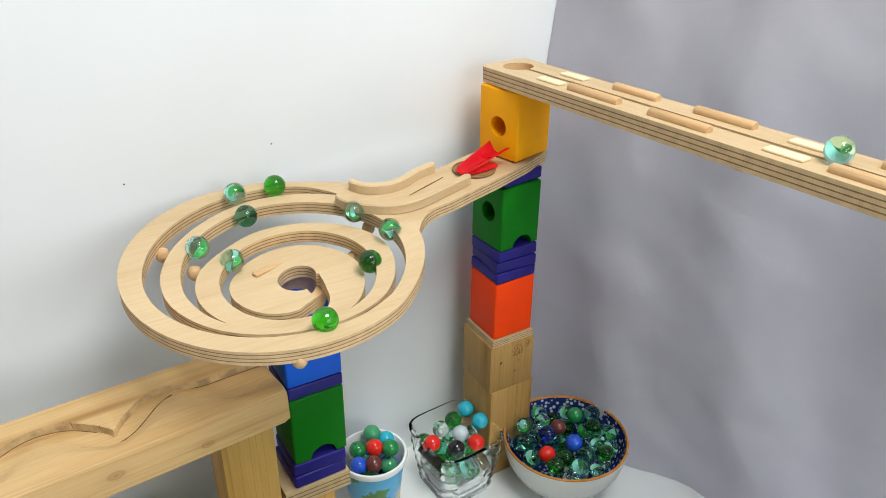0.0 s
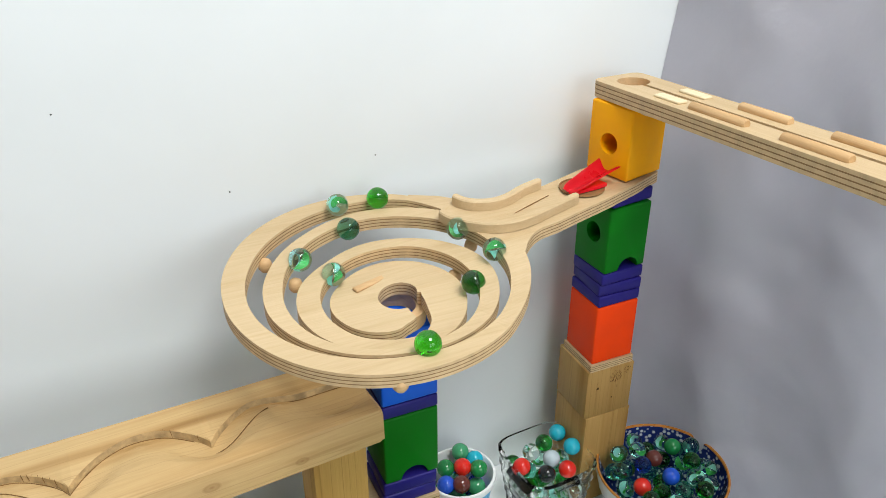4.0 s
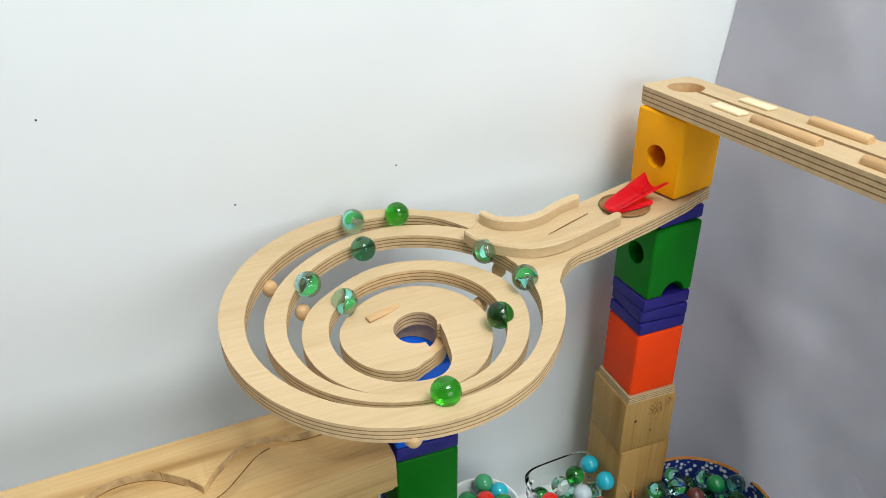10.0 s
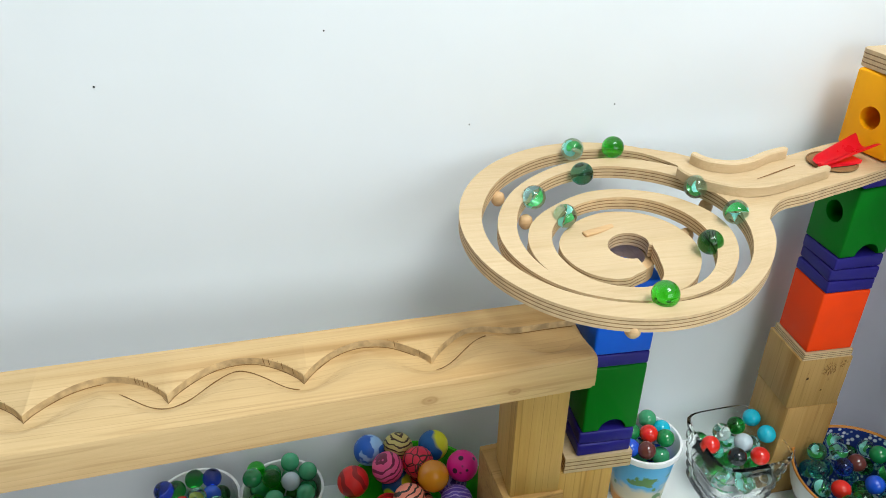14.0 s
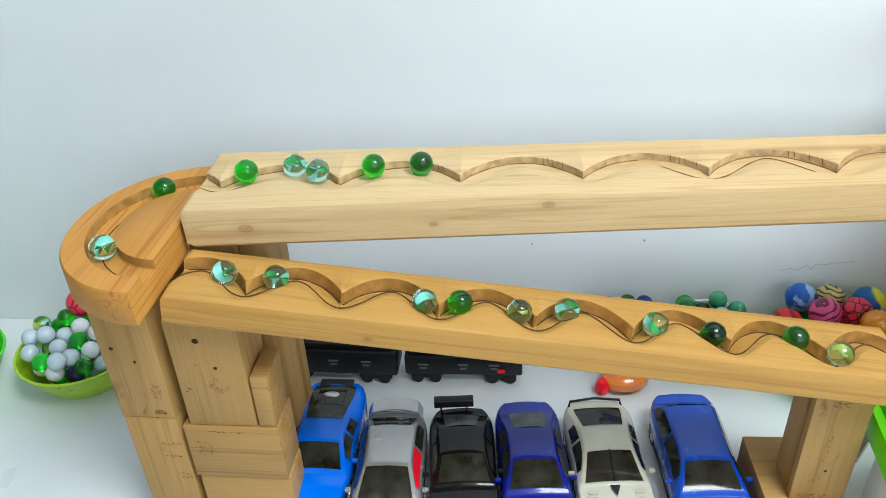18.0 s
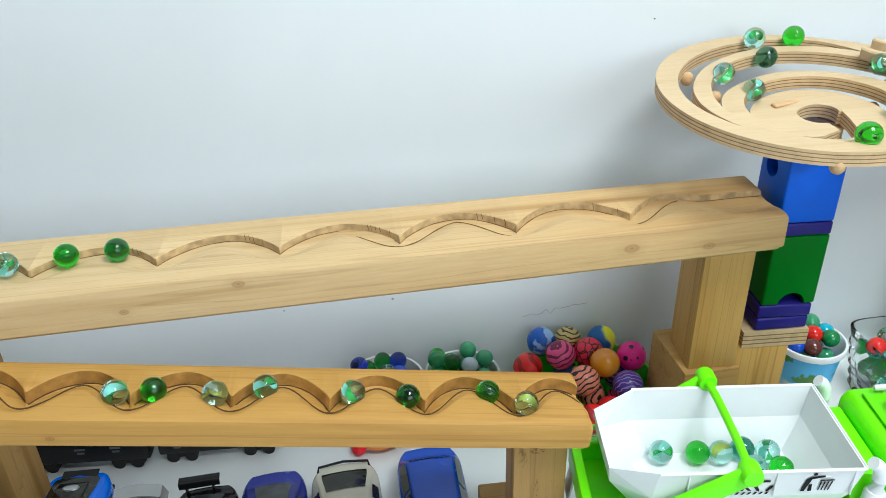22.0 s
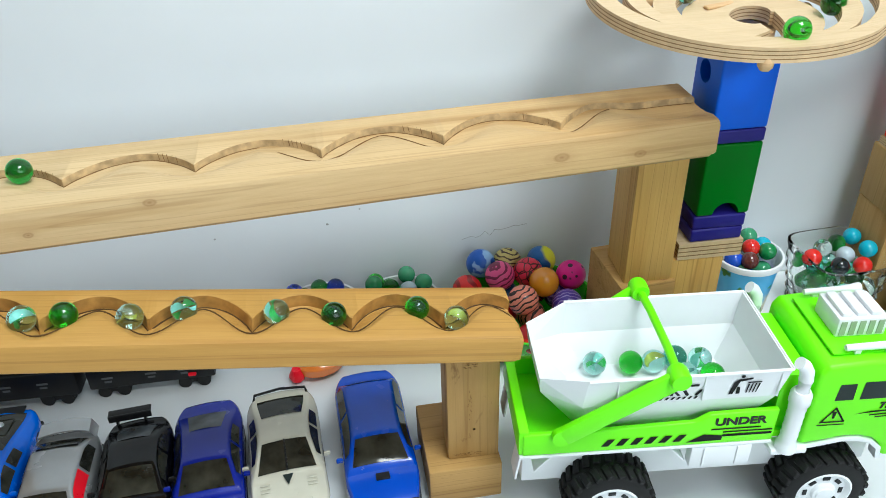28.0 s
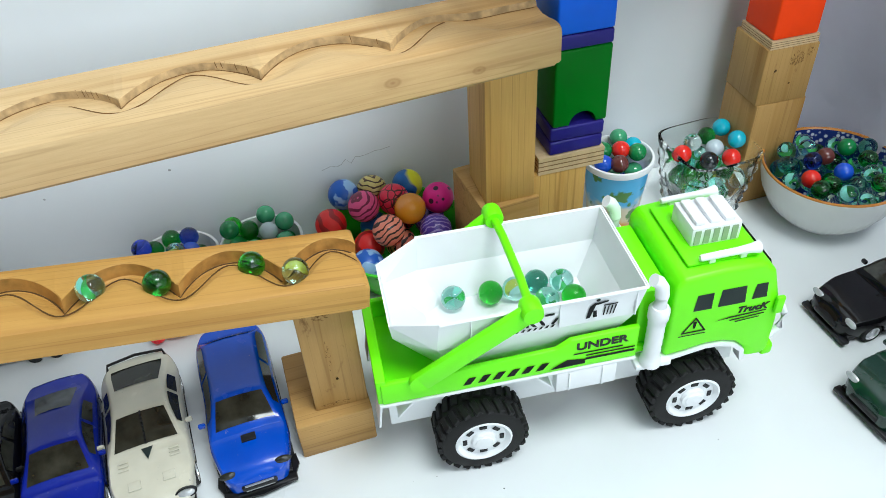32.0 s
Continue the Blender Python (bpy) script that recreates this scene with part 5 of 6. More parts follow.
    g = bmesh.new()
    tube(g, [(0.028, -0.044, 0.152), (0.029, -0.02, 0.1525), (0.029, 0.02, 0.1525), (0.028, 0.044, 0.152)], 0.0027, 12)
    part("cross_bar", g, LIME, t, "lime green cross bar over the hopper")

    # cab
    prof = [(0.1195, 0.078), (0.1195, 0.139), (0.1235, 0.1455), (0.150, 0.1475), (0.176, 0.1465), (0.184, 0.1400), (0.1915, 0.1150), (0.1945, 0.0960), (0.1950, 0.0660), (0.1900, 0.0620), (0.1790, 0.0620), (0.1765, 0.0720), (0.1690, 0.0790), (0.1590, 0.0825), (0.1480, 0.0830), (0.1330, 0.0800)]
    cab = side_plate("cab", prof, -0.0375, 0.0375, LIME, "lime green truck cab", 0.003)
    arch = [(0.1780, 0.0610), (0.1765, 0.0715), (0.1690, 0.0785), (0.1590, 0.0820), (0.1480, 0.0825), (0.1330, 0.0795), (0.1195, 0.0772), (0.1195, 0.0745), (0.1330, 0.0770), (0.1480, 0.0800), (0.1580, 0.0795), (0.1670, 0.0765), (0.1735, 0.0700), (0.1750, 0.0610)]
    side_plate("arch_liner", arch, -0.0382, -0.030, WHITE_P, "white wheel arch liner", 0)
    side_plate("arch_liner", arch, 0.030, 0.0382, WHITE_P, "white wheel arch liner", 0)
    for y in (-0.0378, 0.0378):
        for quad in ([(0.1335, 0.1170), (0.1455, 0.1170), (0.1450, 0.1305), (0.1345, 0.1305)], [(0.1495, 0.1170), (0.1675, 0.1170), (0.1660, 0.1315), (0.1500, 0.1315)], [(0.1715, 0.1185), (0.1815, 0.1185), (0.1800, 0.1310), (0.1725, 0.1310)]):
            g = bmesh.new()
            vs = [g.verts.new((x, y, z)) for x, z in quad]
            f = g.faces.new(vs)
            bmesh.ops.solidify(g, geom=[f], thickness=0.0006)
            part("side_window", g, DARK_GREY, cab, "dark grey printed window", smooth=False)
    g = bmesh.new()
    vs = [g.verts.new(p) for p in ((0.1924, -0.030, 0.1170), (0.1924, 0.030, 0.1170), (0.1856, 0.027, 0.1390), (0.1856, -0.027, 0.1390))]
    f = g.faces.new(vs)
    bmesh.ops.solidify(g, geom=[f], thickness=0.0006)
    part("windscreen", g, DARK_GREY, cab, "dark grey windscreen", smooth=False)
    bx("roof_panel", 0.1290, 0.1760, -0.029, 0.029, 0.1468, 0.1488, LIME, cab, bev=0.0012)
    # roof rack and horns
    rack = bx("roof_rack", 0.1370, 0.1690, -0.0140, 0.0140, 0.1485, 0.1625, WHITE_P, t, "white plastic roof box with ribs")
    for j in range(3):
        bx("rib", 0.1395 + 0.0094 * j, 0.1465 + 0.0094 * j, -0.0120, 0.0120, 0.1618, 0.1655, WHITE_P, rack, bev=0.0015)
    # raised strips whose darker tint stands for the shade inside the slots
    for j in range(5):
        bx("slot", 0.1388 + 0.0060 * j, 0.1425 + 0.0060 * j, -0.0145, -0.0137, 0.1502, 0.1608, plain("shadowed_slot_plastic", (0.35, 0.42, 0.30), 0.5) if j == 0 else bpy.data.materials["shadowed_slot_plastic"], rack, bev=0.0)
    for y in (-0.0285, 0.0285):
        g = bmesh.new()
        tube(g, [(0.1360, y, 0.1525), (0.1375, y, 0.1525), (0.1600, y, 0.1530), (0.1680, y, 0.1532), (0.1735, y, 0.1534), (0.1740, y, 0.1534)], [0.0018, 0.0022, 0.0024, 0.0030, 0.0040, 0.0036], 14)
        horn = part("air_horn", g, WHITE_P, t, "white plastic air horn on the roof")
        bx("foot", 0.142, 0.146, y - 0.0015, y + 0.0015, 0.1478, 0.1515, WHITE_P, horn, bev=0.0004)
        bx("foot", 0.162, 0.166, y - 0.0015, y + 0.0015, 0.1478, 0.1515, WHITE_P, horn, bev=0.0004)
    # exhaust stacks
    for sd in (-1, 1):
        g = bmesh.new()
        y = sd * 0.0385
        lathe(g, [(0, 0.078), (0.0068, 0.078), (0.0066, 0.083), (0.0056, 0.085)] + [(0.0056 - 0.0004 * (k % 2), 0.086 + 0.0028 * k) for k in range(11)] + [(0.0056, 0.118), (0.0066, 0.1195), (0.0066, 0.1265), (0.0052, 0.129), (0, 0.129)], 20, Matrix.Translation((0.110, y, 0)))
        ex = part("exhaust_pipe", g, WHITE_P, t, "ribbed white plastic exhaust pipe")
        g = bmesh.new()
        tube(g, [(0.110, y, 0.128), (0.110, y, 0.138), (0.1092, y, 0.1445), (0.1065, y, 0.1495), (0.1030, y, 0.1520)], [0.0044, 0.0044, 0.0043, 0.0041, 0.0040], 14)
        part("pipe_end", g, WHITE_P, ex, "bent white pipe end")
        bx("step", 0.100, 0.124, sd * 0.035 - 0.006, sd * 0.035 + 0.006, 0.074, 0.0785, WHITE_P, label="white step below the exhaust")
    # front bumper bars and mirrors
    for y in (-0.030, 0.030):
        g = bmesh.new()
        tube(g, [(0.1935, y, 0.100), (0.2010, y, 0.099), (0.2045, y, 0.092), (0.2040, y, 0.078), (0.1990, y, 0.0715), (0.1940, y, 0.071)], 0.0023, 12)
        part("bumper_bar", g, WHITE_P, t, "white plastic bumper loop")
        bx("mirror", 0.1880, 0.1935, y * 1.32 - 0.0015, y * 1.32 + 0.0015, 0.104, 0.118, LIME, label="lime green door mirror")
    bx("bumper", 0.1920, 0.2000, -0.036, 0.036, 0.058, 0.068, LIME, label="lime green front bumper", bev=0.002)
    # wheels
    g = bmesh.new()
    rbox(g, (0.0034, 0.0048, 0.0112), (0, 0, 0), 0.0006, 1)
    LUG = finish(g, "tread_block", [RUBBER], True)
    for x in (0.0, 0.147):
        for sd in (-1, 1):
            g = bmesh.new()
            R = 0.0310
            lathe(g, [(0.018, -0.013), (0.026, -0.0135), (0.0285, -0.012), (0.0292, -0.0085), (0.0292, 0.0085), (0.0285, 0.012), (0.026, 0.0135), (0.0195, 0.0132), (0.0185, 0.009), (0.0, 0.008), ], 48)
            wm = pose(x, sd * 0.0270, R, 90 if sd < 0 else -90, 0, 0)
            wh = part("wheel", g, RUBBER, t, "chunky black tyre with deep tread", m=wm)
            for k in range(24):
                for row, sh in ((-1, 0.0), (1, 7.5)):
                    lug = part("tread_block", LUG, RUBBER, wh, m=pose(0, 0, 0, 0, 0, 15 * k + sh) @ Matrix.Translation((0.0294, 0, row * 0.0072)) @ pose(0, 0, 0, row * 14, 0, 0))
            g = bmesh.new()
            lathe(g, [(0.0194, 0.0090), (0.0194, 0.0132), (0.0180, 0.0137), (0.0168, 0.0125), (0.0155, 0.0108), (0.0085, 0.0112), (0.0080, 0.0135), (0.0062, 0.0142), (0.0058, 0.0150), (0.0035, 0.0154), (0, 0.0154)], 36)
            rim = part("rim", g, WHITE_P, wh, "white plastic rim")
            for k in range(8):
                a = 2 * math.pi * k / 8
                g = bmesh.new()
                rbox(g, (0.0030, 0.0052, 0.0008), (0, 0, 0), 0.0003, 1, pose(0, 0, 0, 0, 0, math.degrees(a)) @ Matrix.Translation((0.0125, 0, 0.0113)))
                part("rim_hole", g, BLACK, rim, "dark opening in the rim")
    # printed marks on the visible side
    ys = -S - 0.0014

    def mark(pts, parent, name="stripe", y=ys, mat_=BLACK):
        g = bmesh.new()
        f = g.faces.new([g.verts.new((x, y, z)) for x, z in pts])
        bmesh.ops.solidify(g, geom=[f], thickness=0.0003)
        part(name, g, mat_, parent, smooth=False)
    for k in range(6):
        x = -0.012 + 0.0092 * k
        mark([(x, 0.0905), (x + 0.0048, 0.0905), (x + 0.0088, 0.0965), (x + 0.0040, 0.0965)], t)
    mark([(0.043, 0.0890), (0.066, 0.0895), (0.066, 0.0935), (0.054, 0.0955)], t)
    mark([(0.066, 0.0925), (0.098, 0.0925), (0.098, 0.0945), (0.066, 0.0945)], t)
    mark([(0.066, 0.0960), (0.098, 0.0960), (0.098, 0.0972), (0.066, 0.0972)], t)
    mark([(0.058, 0.0988), (0.090, 0.0988), (0.090, 0.1000), (0.058, 0.1000)], t)
    up = pose(0, 0, 0, 90, 0, 0)

    def lettering(text, size, x, y, z, parent, width=1.0, tilt=0.0, shear=0.0):
        me = words(text, size, 0.0002, shear, width)
        me.materials.append(BLACK)
        part("lettering", me, BLACK, parent, "dark printed word", m=Matrix.Translation((x, y, z)) @ up @ pose(0, 0, 0, tilt, 0, 0))
    lettering("UNDER", 0.0086, 0.0760, ys, 0.1054, t, 1.15)
    yc = -0.0379
    lettering("TrucK", 0.0072, 0.1735, yc, 0.1105, cab, 1.1, 0, 0.25)
    mark([(0.150, 0.1042), (0.184, 0.1062), (0.184, 0.1072), (0.160, 0.1062)], cab, y=yc)
    mark([(0.160, 0.1020), (0.183, 0.1036), (0.183, 0.1046), (0.160, 0.1032)], cab, y=yc)
    mark([(0.164, 0.1000), (0.180, 0.1012), (0.180, 0.1020), (0.164, 0.1010)], cab, y=yc)
    for a, b in (((0.1290, 0.0985), (0.1365, 0.1105)), ((0.1365, 0.1105), (0.1440, 0.0985)), ((0.1440, 0.0985), (0.1290, 0.0985))):
        d = Vector((b[0] - a[0], b[1] - a[1])).normalized() * 0.0006
        n = Vector((-d.y, d.x))
        mark([(a[0] - d.x + n.x, a[1] - d.y + n.y), (b[0] + d.x + n.x, b[1] + d.y + n.y), (b[0] + d.x - n.x, b[1] + d.y - n.y), (a[0] - d.x - n.x, a[1] - d.y - n.y)], cab, "warning_triangle", yc)
    mark([(0.1358, 0.1015), (0.1372, 0.1015), (0.1378, 0.1075), (0.1352, 0.1075)], cab, "warning_triangle", yc)
    mark([(0.127, 0.0955), (0.145, 0.0955), (0.145, 0.0963), (0.127, 0.0963)], cab, y=yc)
    # marks on the hopper's side, which leans outwards
    def wall_y(z):
        return -0.0363 - (z - 0.124) / 0.024 * 0.0030 - 0.0003

    def hmark(pts, name="stripe"):
        g = bmesh.new()
        f = g.faces.new([g.verts.new((x, wall_y(z), z)) for x, z in pts])
        bmesh.ops.solidify(g, geom=[f], thickness=0.0003)
        part(name, g, BLACK, hop, smooth=False)
    for k in range(10):
        x = 0.010 + 0.0036 * k
        hmark([(x, 0.1265), (x + 0.0016, 0.1265), (x + 0.0030, 0.1290), (x + 0.0014, 0.1290)])
    me = words("CK", 0.0085, 0.0002, 0.2, 1.1)
    me.materials.append(BLACK)
    part("lettering", me, BLACK, hop, "dark printed letters", m=Matrix.Translation((0.0265, wall_y(0.134), 0.134)) @ pose(0, 0, 0, 83, 0, 0))
    for k in range(3):
        a = math.radians(90 + 120 * k)
        c = (0.041, 0.1345)
        p = (c[0] + 0.0045 * math.cos(a), c[1] + 0.0045 * math.sin(a))
        tg = Vector((-math.sin(a), math.cos(a)))
        rd = Vector((math.cos(a), math.sin(a)))
        hmark([(p[0] - tg.x * 0.003 - rd.x * 0.001, p[1] - tg.y * 0.003 - rd.y * 0.001), (p[0] + tg.x * 0.002 - rd.x * 0.001, p[1] + tg.y * 0.002 - rd.y * 0.001), (p[0] + tg.x * 0.0034, p[1] + tg.y * 0.0034), (p[0] + tg.x * 0.002 + rd.x * 0.001, p[1] + tg.y * 0.002 + rd.y * 0.001), (p[0] - tg.x * 0.003 + rd.x * 0.001, p[1] - tg.y * 0.003 + rd.y * 0.001)], "recycling_arrow")
    for k in range(4):
        hmark([(0.0745 + 0.002 * k, 0.1290), (0.0753 + 0.002 * k, 0.1290), (0.0757 + 0.0022 * k, 0.1375), (0.0747 + 0.0022 * k, 0.1375)], "litter_bin_print")
    hmark([(0.0742, 0.1380), (0.0828, 0.1380), (0.0828, 0.1392), (0.0742, 0.1392)], "litter_bin_print")
    hmark([(0.0700 + 0.0013 * math.cos(k * math.pi / 5), 0.1445 + 0.0013 * math.sin(k * math.pi / 5)) for k in range(10)], "pictogram_shape")
    hmark([(0.0640, 0.1285), (0.0665, 0.1285), (0.0690, 0.1400), (0.0655, 0.1400)], "pictogram_shape")
    hmark([(0.0685, 0.1285), (0.0710, 0.1285), (0.0700, 0.1350), (0.0680, 0.1350)], "pictogram_shape")
    hmark([(0.0660, 0.1400), (0.0700, 0.1400), (0.0765, 0.1415), (0.0765, 0.1430), (0.0680, 0.1420)], "pictogram_shape")
    return t


truck()


# ---- marbles ----
def marble_mesh(name, r, gm, swirl=None, twist=1.2):
    bm = bmesh.new()
    bmesh.ops.create_uvsphere(bm, u_segments=28, v_segments=16, radius=r)
    mats = [gm]
    if swirl:
        for bl, sm in enumerate(swirl):
            mats.append(sm)
            n = 10
            rows = []
            for i in range(n + 1):
                q = -1 + 2 * i / n
                a = twist * q * 2 + bl * 2.1
                w = r * 0.52 * (1 - q * q) ** 0.5
                z = q * r * 0.74
                rows.append([bm.verts.new((w * c * math.cos(a), w * c * math.sin(a), z)) for c in (0.12, 1.0)])
            for a, b in zip(rows, rows[1:]):
                bm.faces.new((a[0], b[0], b[1], a[1])).material_index = 1 + bl
    me = bpy.data.meshes.new(name)
    bm.to_mesh(me)
    bm.free()
    for mt in mats:
        me.materials.append(mt)
    me.polygons.foreach_set("use_smooth", [True] * len(me.polygons))
    return me


G_CLEAR = glass("clear_marble_glass", (0.88, 0.99, 0.96))
G_AQUA = glass("aqua_marble_glass", (0.60, 0.97, 0.90))
G_TEAL = glass("teal_marble_glass", (0.16, 0.62, 0.48))
G_GREEN = glass("green_marble_glass", (0.06, 0.74, 0.03))
G_DGREEN = glass("dark_green_marble_glass", (0.03, 0.40, 0.05))
G_BLUE = glass("blue_marble_glass", (0.03, 0.08, 0.75))


def gloss(name, col, rough=0.12):
    return plain(name, col, rough, 0.5, 0.10, 120, 0.0, 0.0, 0.3)


O_RED = gloss("red_marble", (0.72, 0.02, 0.012))
O_GREEN = gloss("green_marble", (0.015, 0.22, 0.06))
O_LGREEN = gloss("jade_marble", (0.06, 0.34, 0.16))
O_BLUE = gloss("blue_marble", (0.015, 0.09, 0.62))
O_CYAN = gloss("turquoise_marble", (0.02, 0.45, 0.62))
O_BLACK = gloss("black_marble", (0.008, 0.012, 0.014), 0.06)
O_PALE = gloss("pale_blue_marble", (0.50, 0.60, 0.66), 0.2)
O_WHITE = gloss("white_marble", (0.72, 0.76, 0.78), 0.15)
O_BROWN = gloss("brown_marble", (0.12, 0.03, 0.025))
SW_Y = gloss("yellow_swirl", (0.75, 0.62, 0.10))
SW_O = gloss("orange_swirl", (0.75, 0.20, 0.02))
SW_W = gloss("white_swirl", (0.80, 0.84, 0.82))
SW_G = gloss("green_swirl", (0.10, 0.55, 0.12))
SW_C = gloss("pale_cyan_swirl", (0.50, 0.92, 0.86))
SW_B = gloss("blue_swirl", (0.05, 0.15, 0.60))
KINDS = {
    "clear": (G_CLEAR, (SW_W,), "clear glass marble with a pale swirl"),
    "aqua": (G_AQUA, (SW_C, SW_G), "clear aqua glass marble with a pale green ribbon"),
    "teal": (G_TEAL, None, "dark teal glass marble"),
    "olive": (G_AQUA, (SW_Y,), "glass marble with a yellow and orange swirl"),
    "green": (G_GREEN, None, "clear bright green glass marble"),
    "dgreen": (G_DGREEN, None, "dark green clear glass marble"),
    "bglass": (G_BLUE, None, "deep blue clear glass marble"),
    "red": (O_RED, None, "glossy opaque red marble"),
    "ogreen": (O_GREEN, None, "glossy opaque green marble"),
    "jade": (O_LGREEN, None, "milky jade green marble"),
    "blue": (O_BLUE, None, "glossy opaque blue marble"),
    "cyan": (O_CYAN, None, "glossy opaque turquoise marble"),
    "black": (O_BLACK, None, "glossy opaque black marble"),
    "pale": (O_PALE, None, "milky pale blue marble"),
    "white": (O_WHITE, (), "milky white glass marble"),
    "brown": (O_BROWN, None, "glossy opaque brown marble"),
}
MR = 0.0080
MESHES = {k: marble_mesh("marble", MR, g, s) for k, (g, s, _) in KINDS.items()}
rnd = random.Random(21)


def marble(kind, x, y, z, group):
    ob = new("marble", MESHES[kind])
    ob.matrix_basis = pose(x, y, z, rnd.uniform(0, 360), rnd.uniform(0, 360), rnd.uniform(0, 360))
    return tagged(ob, KINDS[kind][2], "marble", group)


def pile(n, cx, cy, floor_z, reach, r, seed, tries=60, square=False):
    """Places for balls that settle one after another as low as they can. floor_z(d), reach: the vessel's inner shape."""
    rn = random.Random(seed)
    done = []
    for _ in range(n):
        best = None
        for _ in range(tries):
            if square:
                x, y = rn.uniform(-reach, reach), rn.uniform(-reach, reach)
                d = max(abs(x), abs(y))
            else:
                a, d = rn.uniform(0, 2 * math.pi), reach * math.sqrt(rn.random())
                x, y = d * math.cos(a), d * math.sin(a)
            z = floor_z(d)
            for px, py, pz in done:
                h = (x - px) ** 2 + (y - py) ** 2
                if h < 4 * r * r:
                    z = max(z, pz + math.sqrt(4 * r * r - h))
            if best is None or z < best[2]:
                best = (x, y, z)
        done.append(best)
    return [(cx + x, cy + y, z) for x, y, z in done]


def fill(spots, kinds, group):
    ordered = sorted(spots, key=lambda p: p[2])
    for p, k in zip(ordered, kinds):
        marble(k, *p, group)


def settle(spots, kinds, tops, group):
    """The marbles that lie on top, in known places, and those of the heap that leave them room."""
    for x, y, z, k in tops:
        marble(k, x, y, z, group)
    free = [p for p in spots if all((p[0] - t[0]) ** 2 + (p[1] - t[1]) ** 2 + (p[2] - t[2]) ** 2 > (1.85 * MR) ** 2 for t in tops)]
    fill(free, kinds, group)


# ---- vessels ----
def patterned_blue():
    m, nt, bs = node_mat("blue_white_glaze")
    v = coords(nt, (1, 1, 1), False)
    vo = add(nt, "ShaderNodeTexVoronoi", Scale=230.0)
    nt.links.new(v, vo.inputs["Vector"])
    nt.links.new(ramp(nt, vo.outputs["Distance"], [(0.25, (0.55, 0.60, 0.68)), (0.42, (0.015, 0.03, 0.16))]).outputs[0], bs.inputs["Base Color"])
    bs.inputs["Roughness"].default_value = 0.12
    return m


def big_bowl(x, y):
    t = thing("ceramic_bowl", pose(x, y, 0) @ Matrix.Scale(1.12, 4), "white fluted ceramic bowl with an orange rim and blue inside", "bowl")
    bm = bmesh.new()
    n = 96
    prof = [(0.024, 0.0), (0.025, 0.003), (0.032, 0.006), (0.042, 0.016), (0.0495, 0.030), (0.0530, 0.045), (0.0538, 0.0505)]
    rows = []
    for r, z in prof:
        rows.append([bm.verts.new(((r + (0.0004 * math.cos(i * math.pi) if 0.006 < z < 0.047 else 0)) * math.cos(2 * math.pi * i / n), (r + (0.0004 * math.cos(i * math.pi) if 0.006 < z < 0.047 else 0)) * math.sin(2 * math.pi * i / n), z)) for i in range(n)])
    for a, b in zip(rows, rows[1:]):
        for i in range(n):
            bm.faces.new((a[i], a[(i + 1) % n], b[(i + 1) % n], b[i]))
    bm.faces.new(rows[0])
    part("outside", bm, plain("white_glaze", (0.72, 0.73, 0.71), 0.2, 0.5, 0.05, 30, 0.0), t, "white fluted glaze")
    bm = bmesh.new()
    lathe(bm, [(0.0538, 0.0505), (0.0535, 0.0518), (0.0522, 0.0518), (0.0516, 0.0505)], 72)
    part("rim", bm, plain("orange_brown_rim", (0.50, 0.20, 0.04), 0.25, 0.5, 0.15), t, "orange-brown rim line")
    bm = bmesh.new()
    lathe(bm, [(0.0516, 0.0505), (0.0505, 0.043), (0.046, 0.028), (0.037, 0.014), (0.02, 0.0075), (0, 0.006)], 72)
    part("inside", bm, patterned_blue(), t, "blue and white patterned glaze")
    return t


BX, BY = 0.2540, -0.0985
big_bowl(BX, BY)
sp = pile(46, BX, BY, lambda d: 0.0400 + 0.008 * (d / 0.047) ** 2.6, 0.0440, MR, 3, 140)
kk = [rnd.choice(["teal", "aqua", "dgreen", "clear", "olive", "aqua", "teal", "aqua"]) for _ in range(46)]
settle(sp, kk, ((0.2805, -0.0797, 0.0575, "ogreen"), (0.2550, -0.1100, 0.0570, "blue"), (0.2235, -0.1093, 0.0565, "red"), (0.2405, -0.0873, 0.0570, "bglass"), (0.2560, -0.0840, 0.0560, "brown")), "marbles in the ceramic bowl")


def square_dish(x, y):
    t = thing("glass_dish", pose(x, y, 0, 0, 0, 4) @ Matrix.Scale(1.17, 4), "square clear glass dish with wavy ridged sides", "dish")
    bm = bmesh.new()
    n = 48

    def ring(h, z):
        out = []
        for i in range(n):
            a = 2 * math.pi * i / n
            c, s = math.cos(a), math.sin(a)
            k = (abs(c) ** 5 + abs(s) ** 5) ** (-1 / 5)
            out.append(bm.verts.new((h * k * c, h * k * s, z)))
        return out
    prof = [(0.002, 0.0), (0.0205, 0.0), (0.022, 0.002)]
    for k in range(11):
        z = 0.004 + k * 0.0047
        prof.append((0.0222 + 0.0085 * z / 0.058 + (0.0017 if k % 2 else 0), z))
    prof += [(0.0318, 0.0585), (0.0318, 0.0605), (0.0300, 0.0610), (0.0292, 0.0595), (0.0265, 0.035), (0.0200, 0.009), (0.0165, 0.0055), (0.002, 0.0055)]
    rs = [ring(h, z) for h, z in prof]
    for a, b in zip(rs, rs[1:]):
        for i in range(n):
            bm.faces.new((a[i], a[(i + 1) % n], b[(i + 1) % n], b[i]))
    bm.faces.new(rs[0][::-1])
    bm.faces.new(rs[-1])
    part("dish", bm, glass("clear_dish_glass", (0.97, 1.0, 0.985), 0.05, 1.20), t).visible_shadow = False
    return t


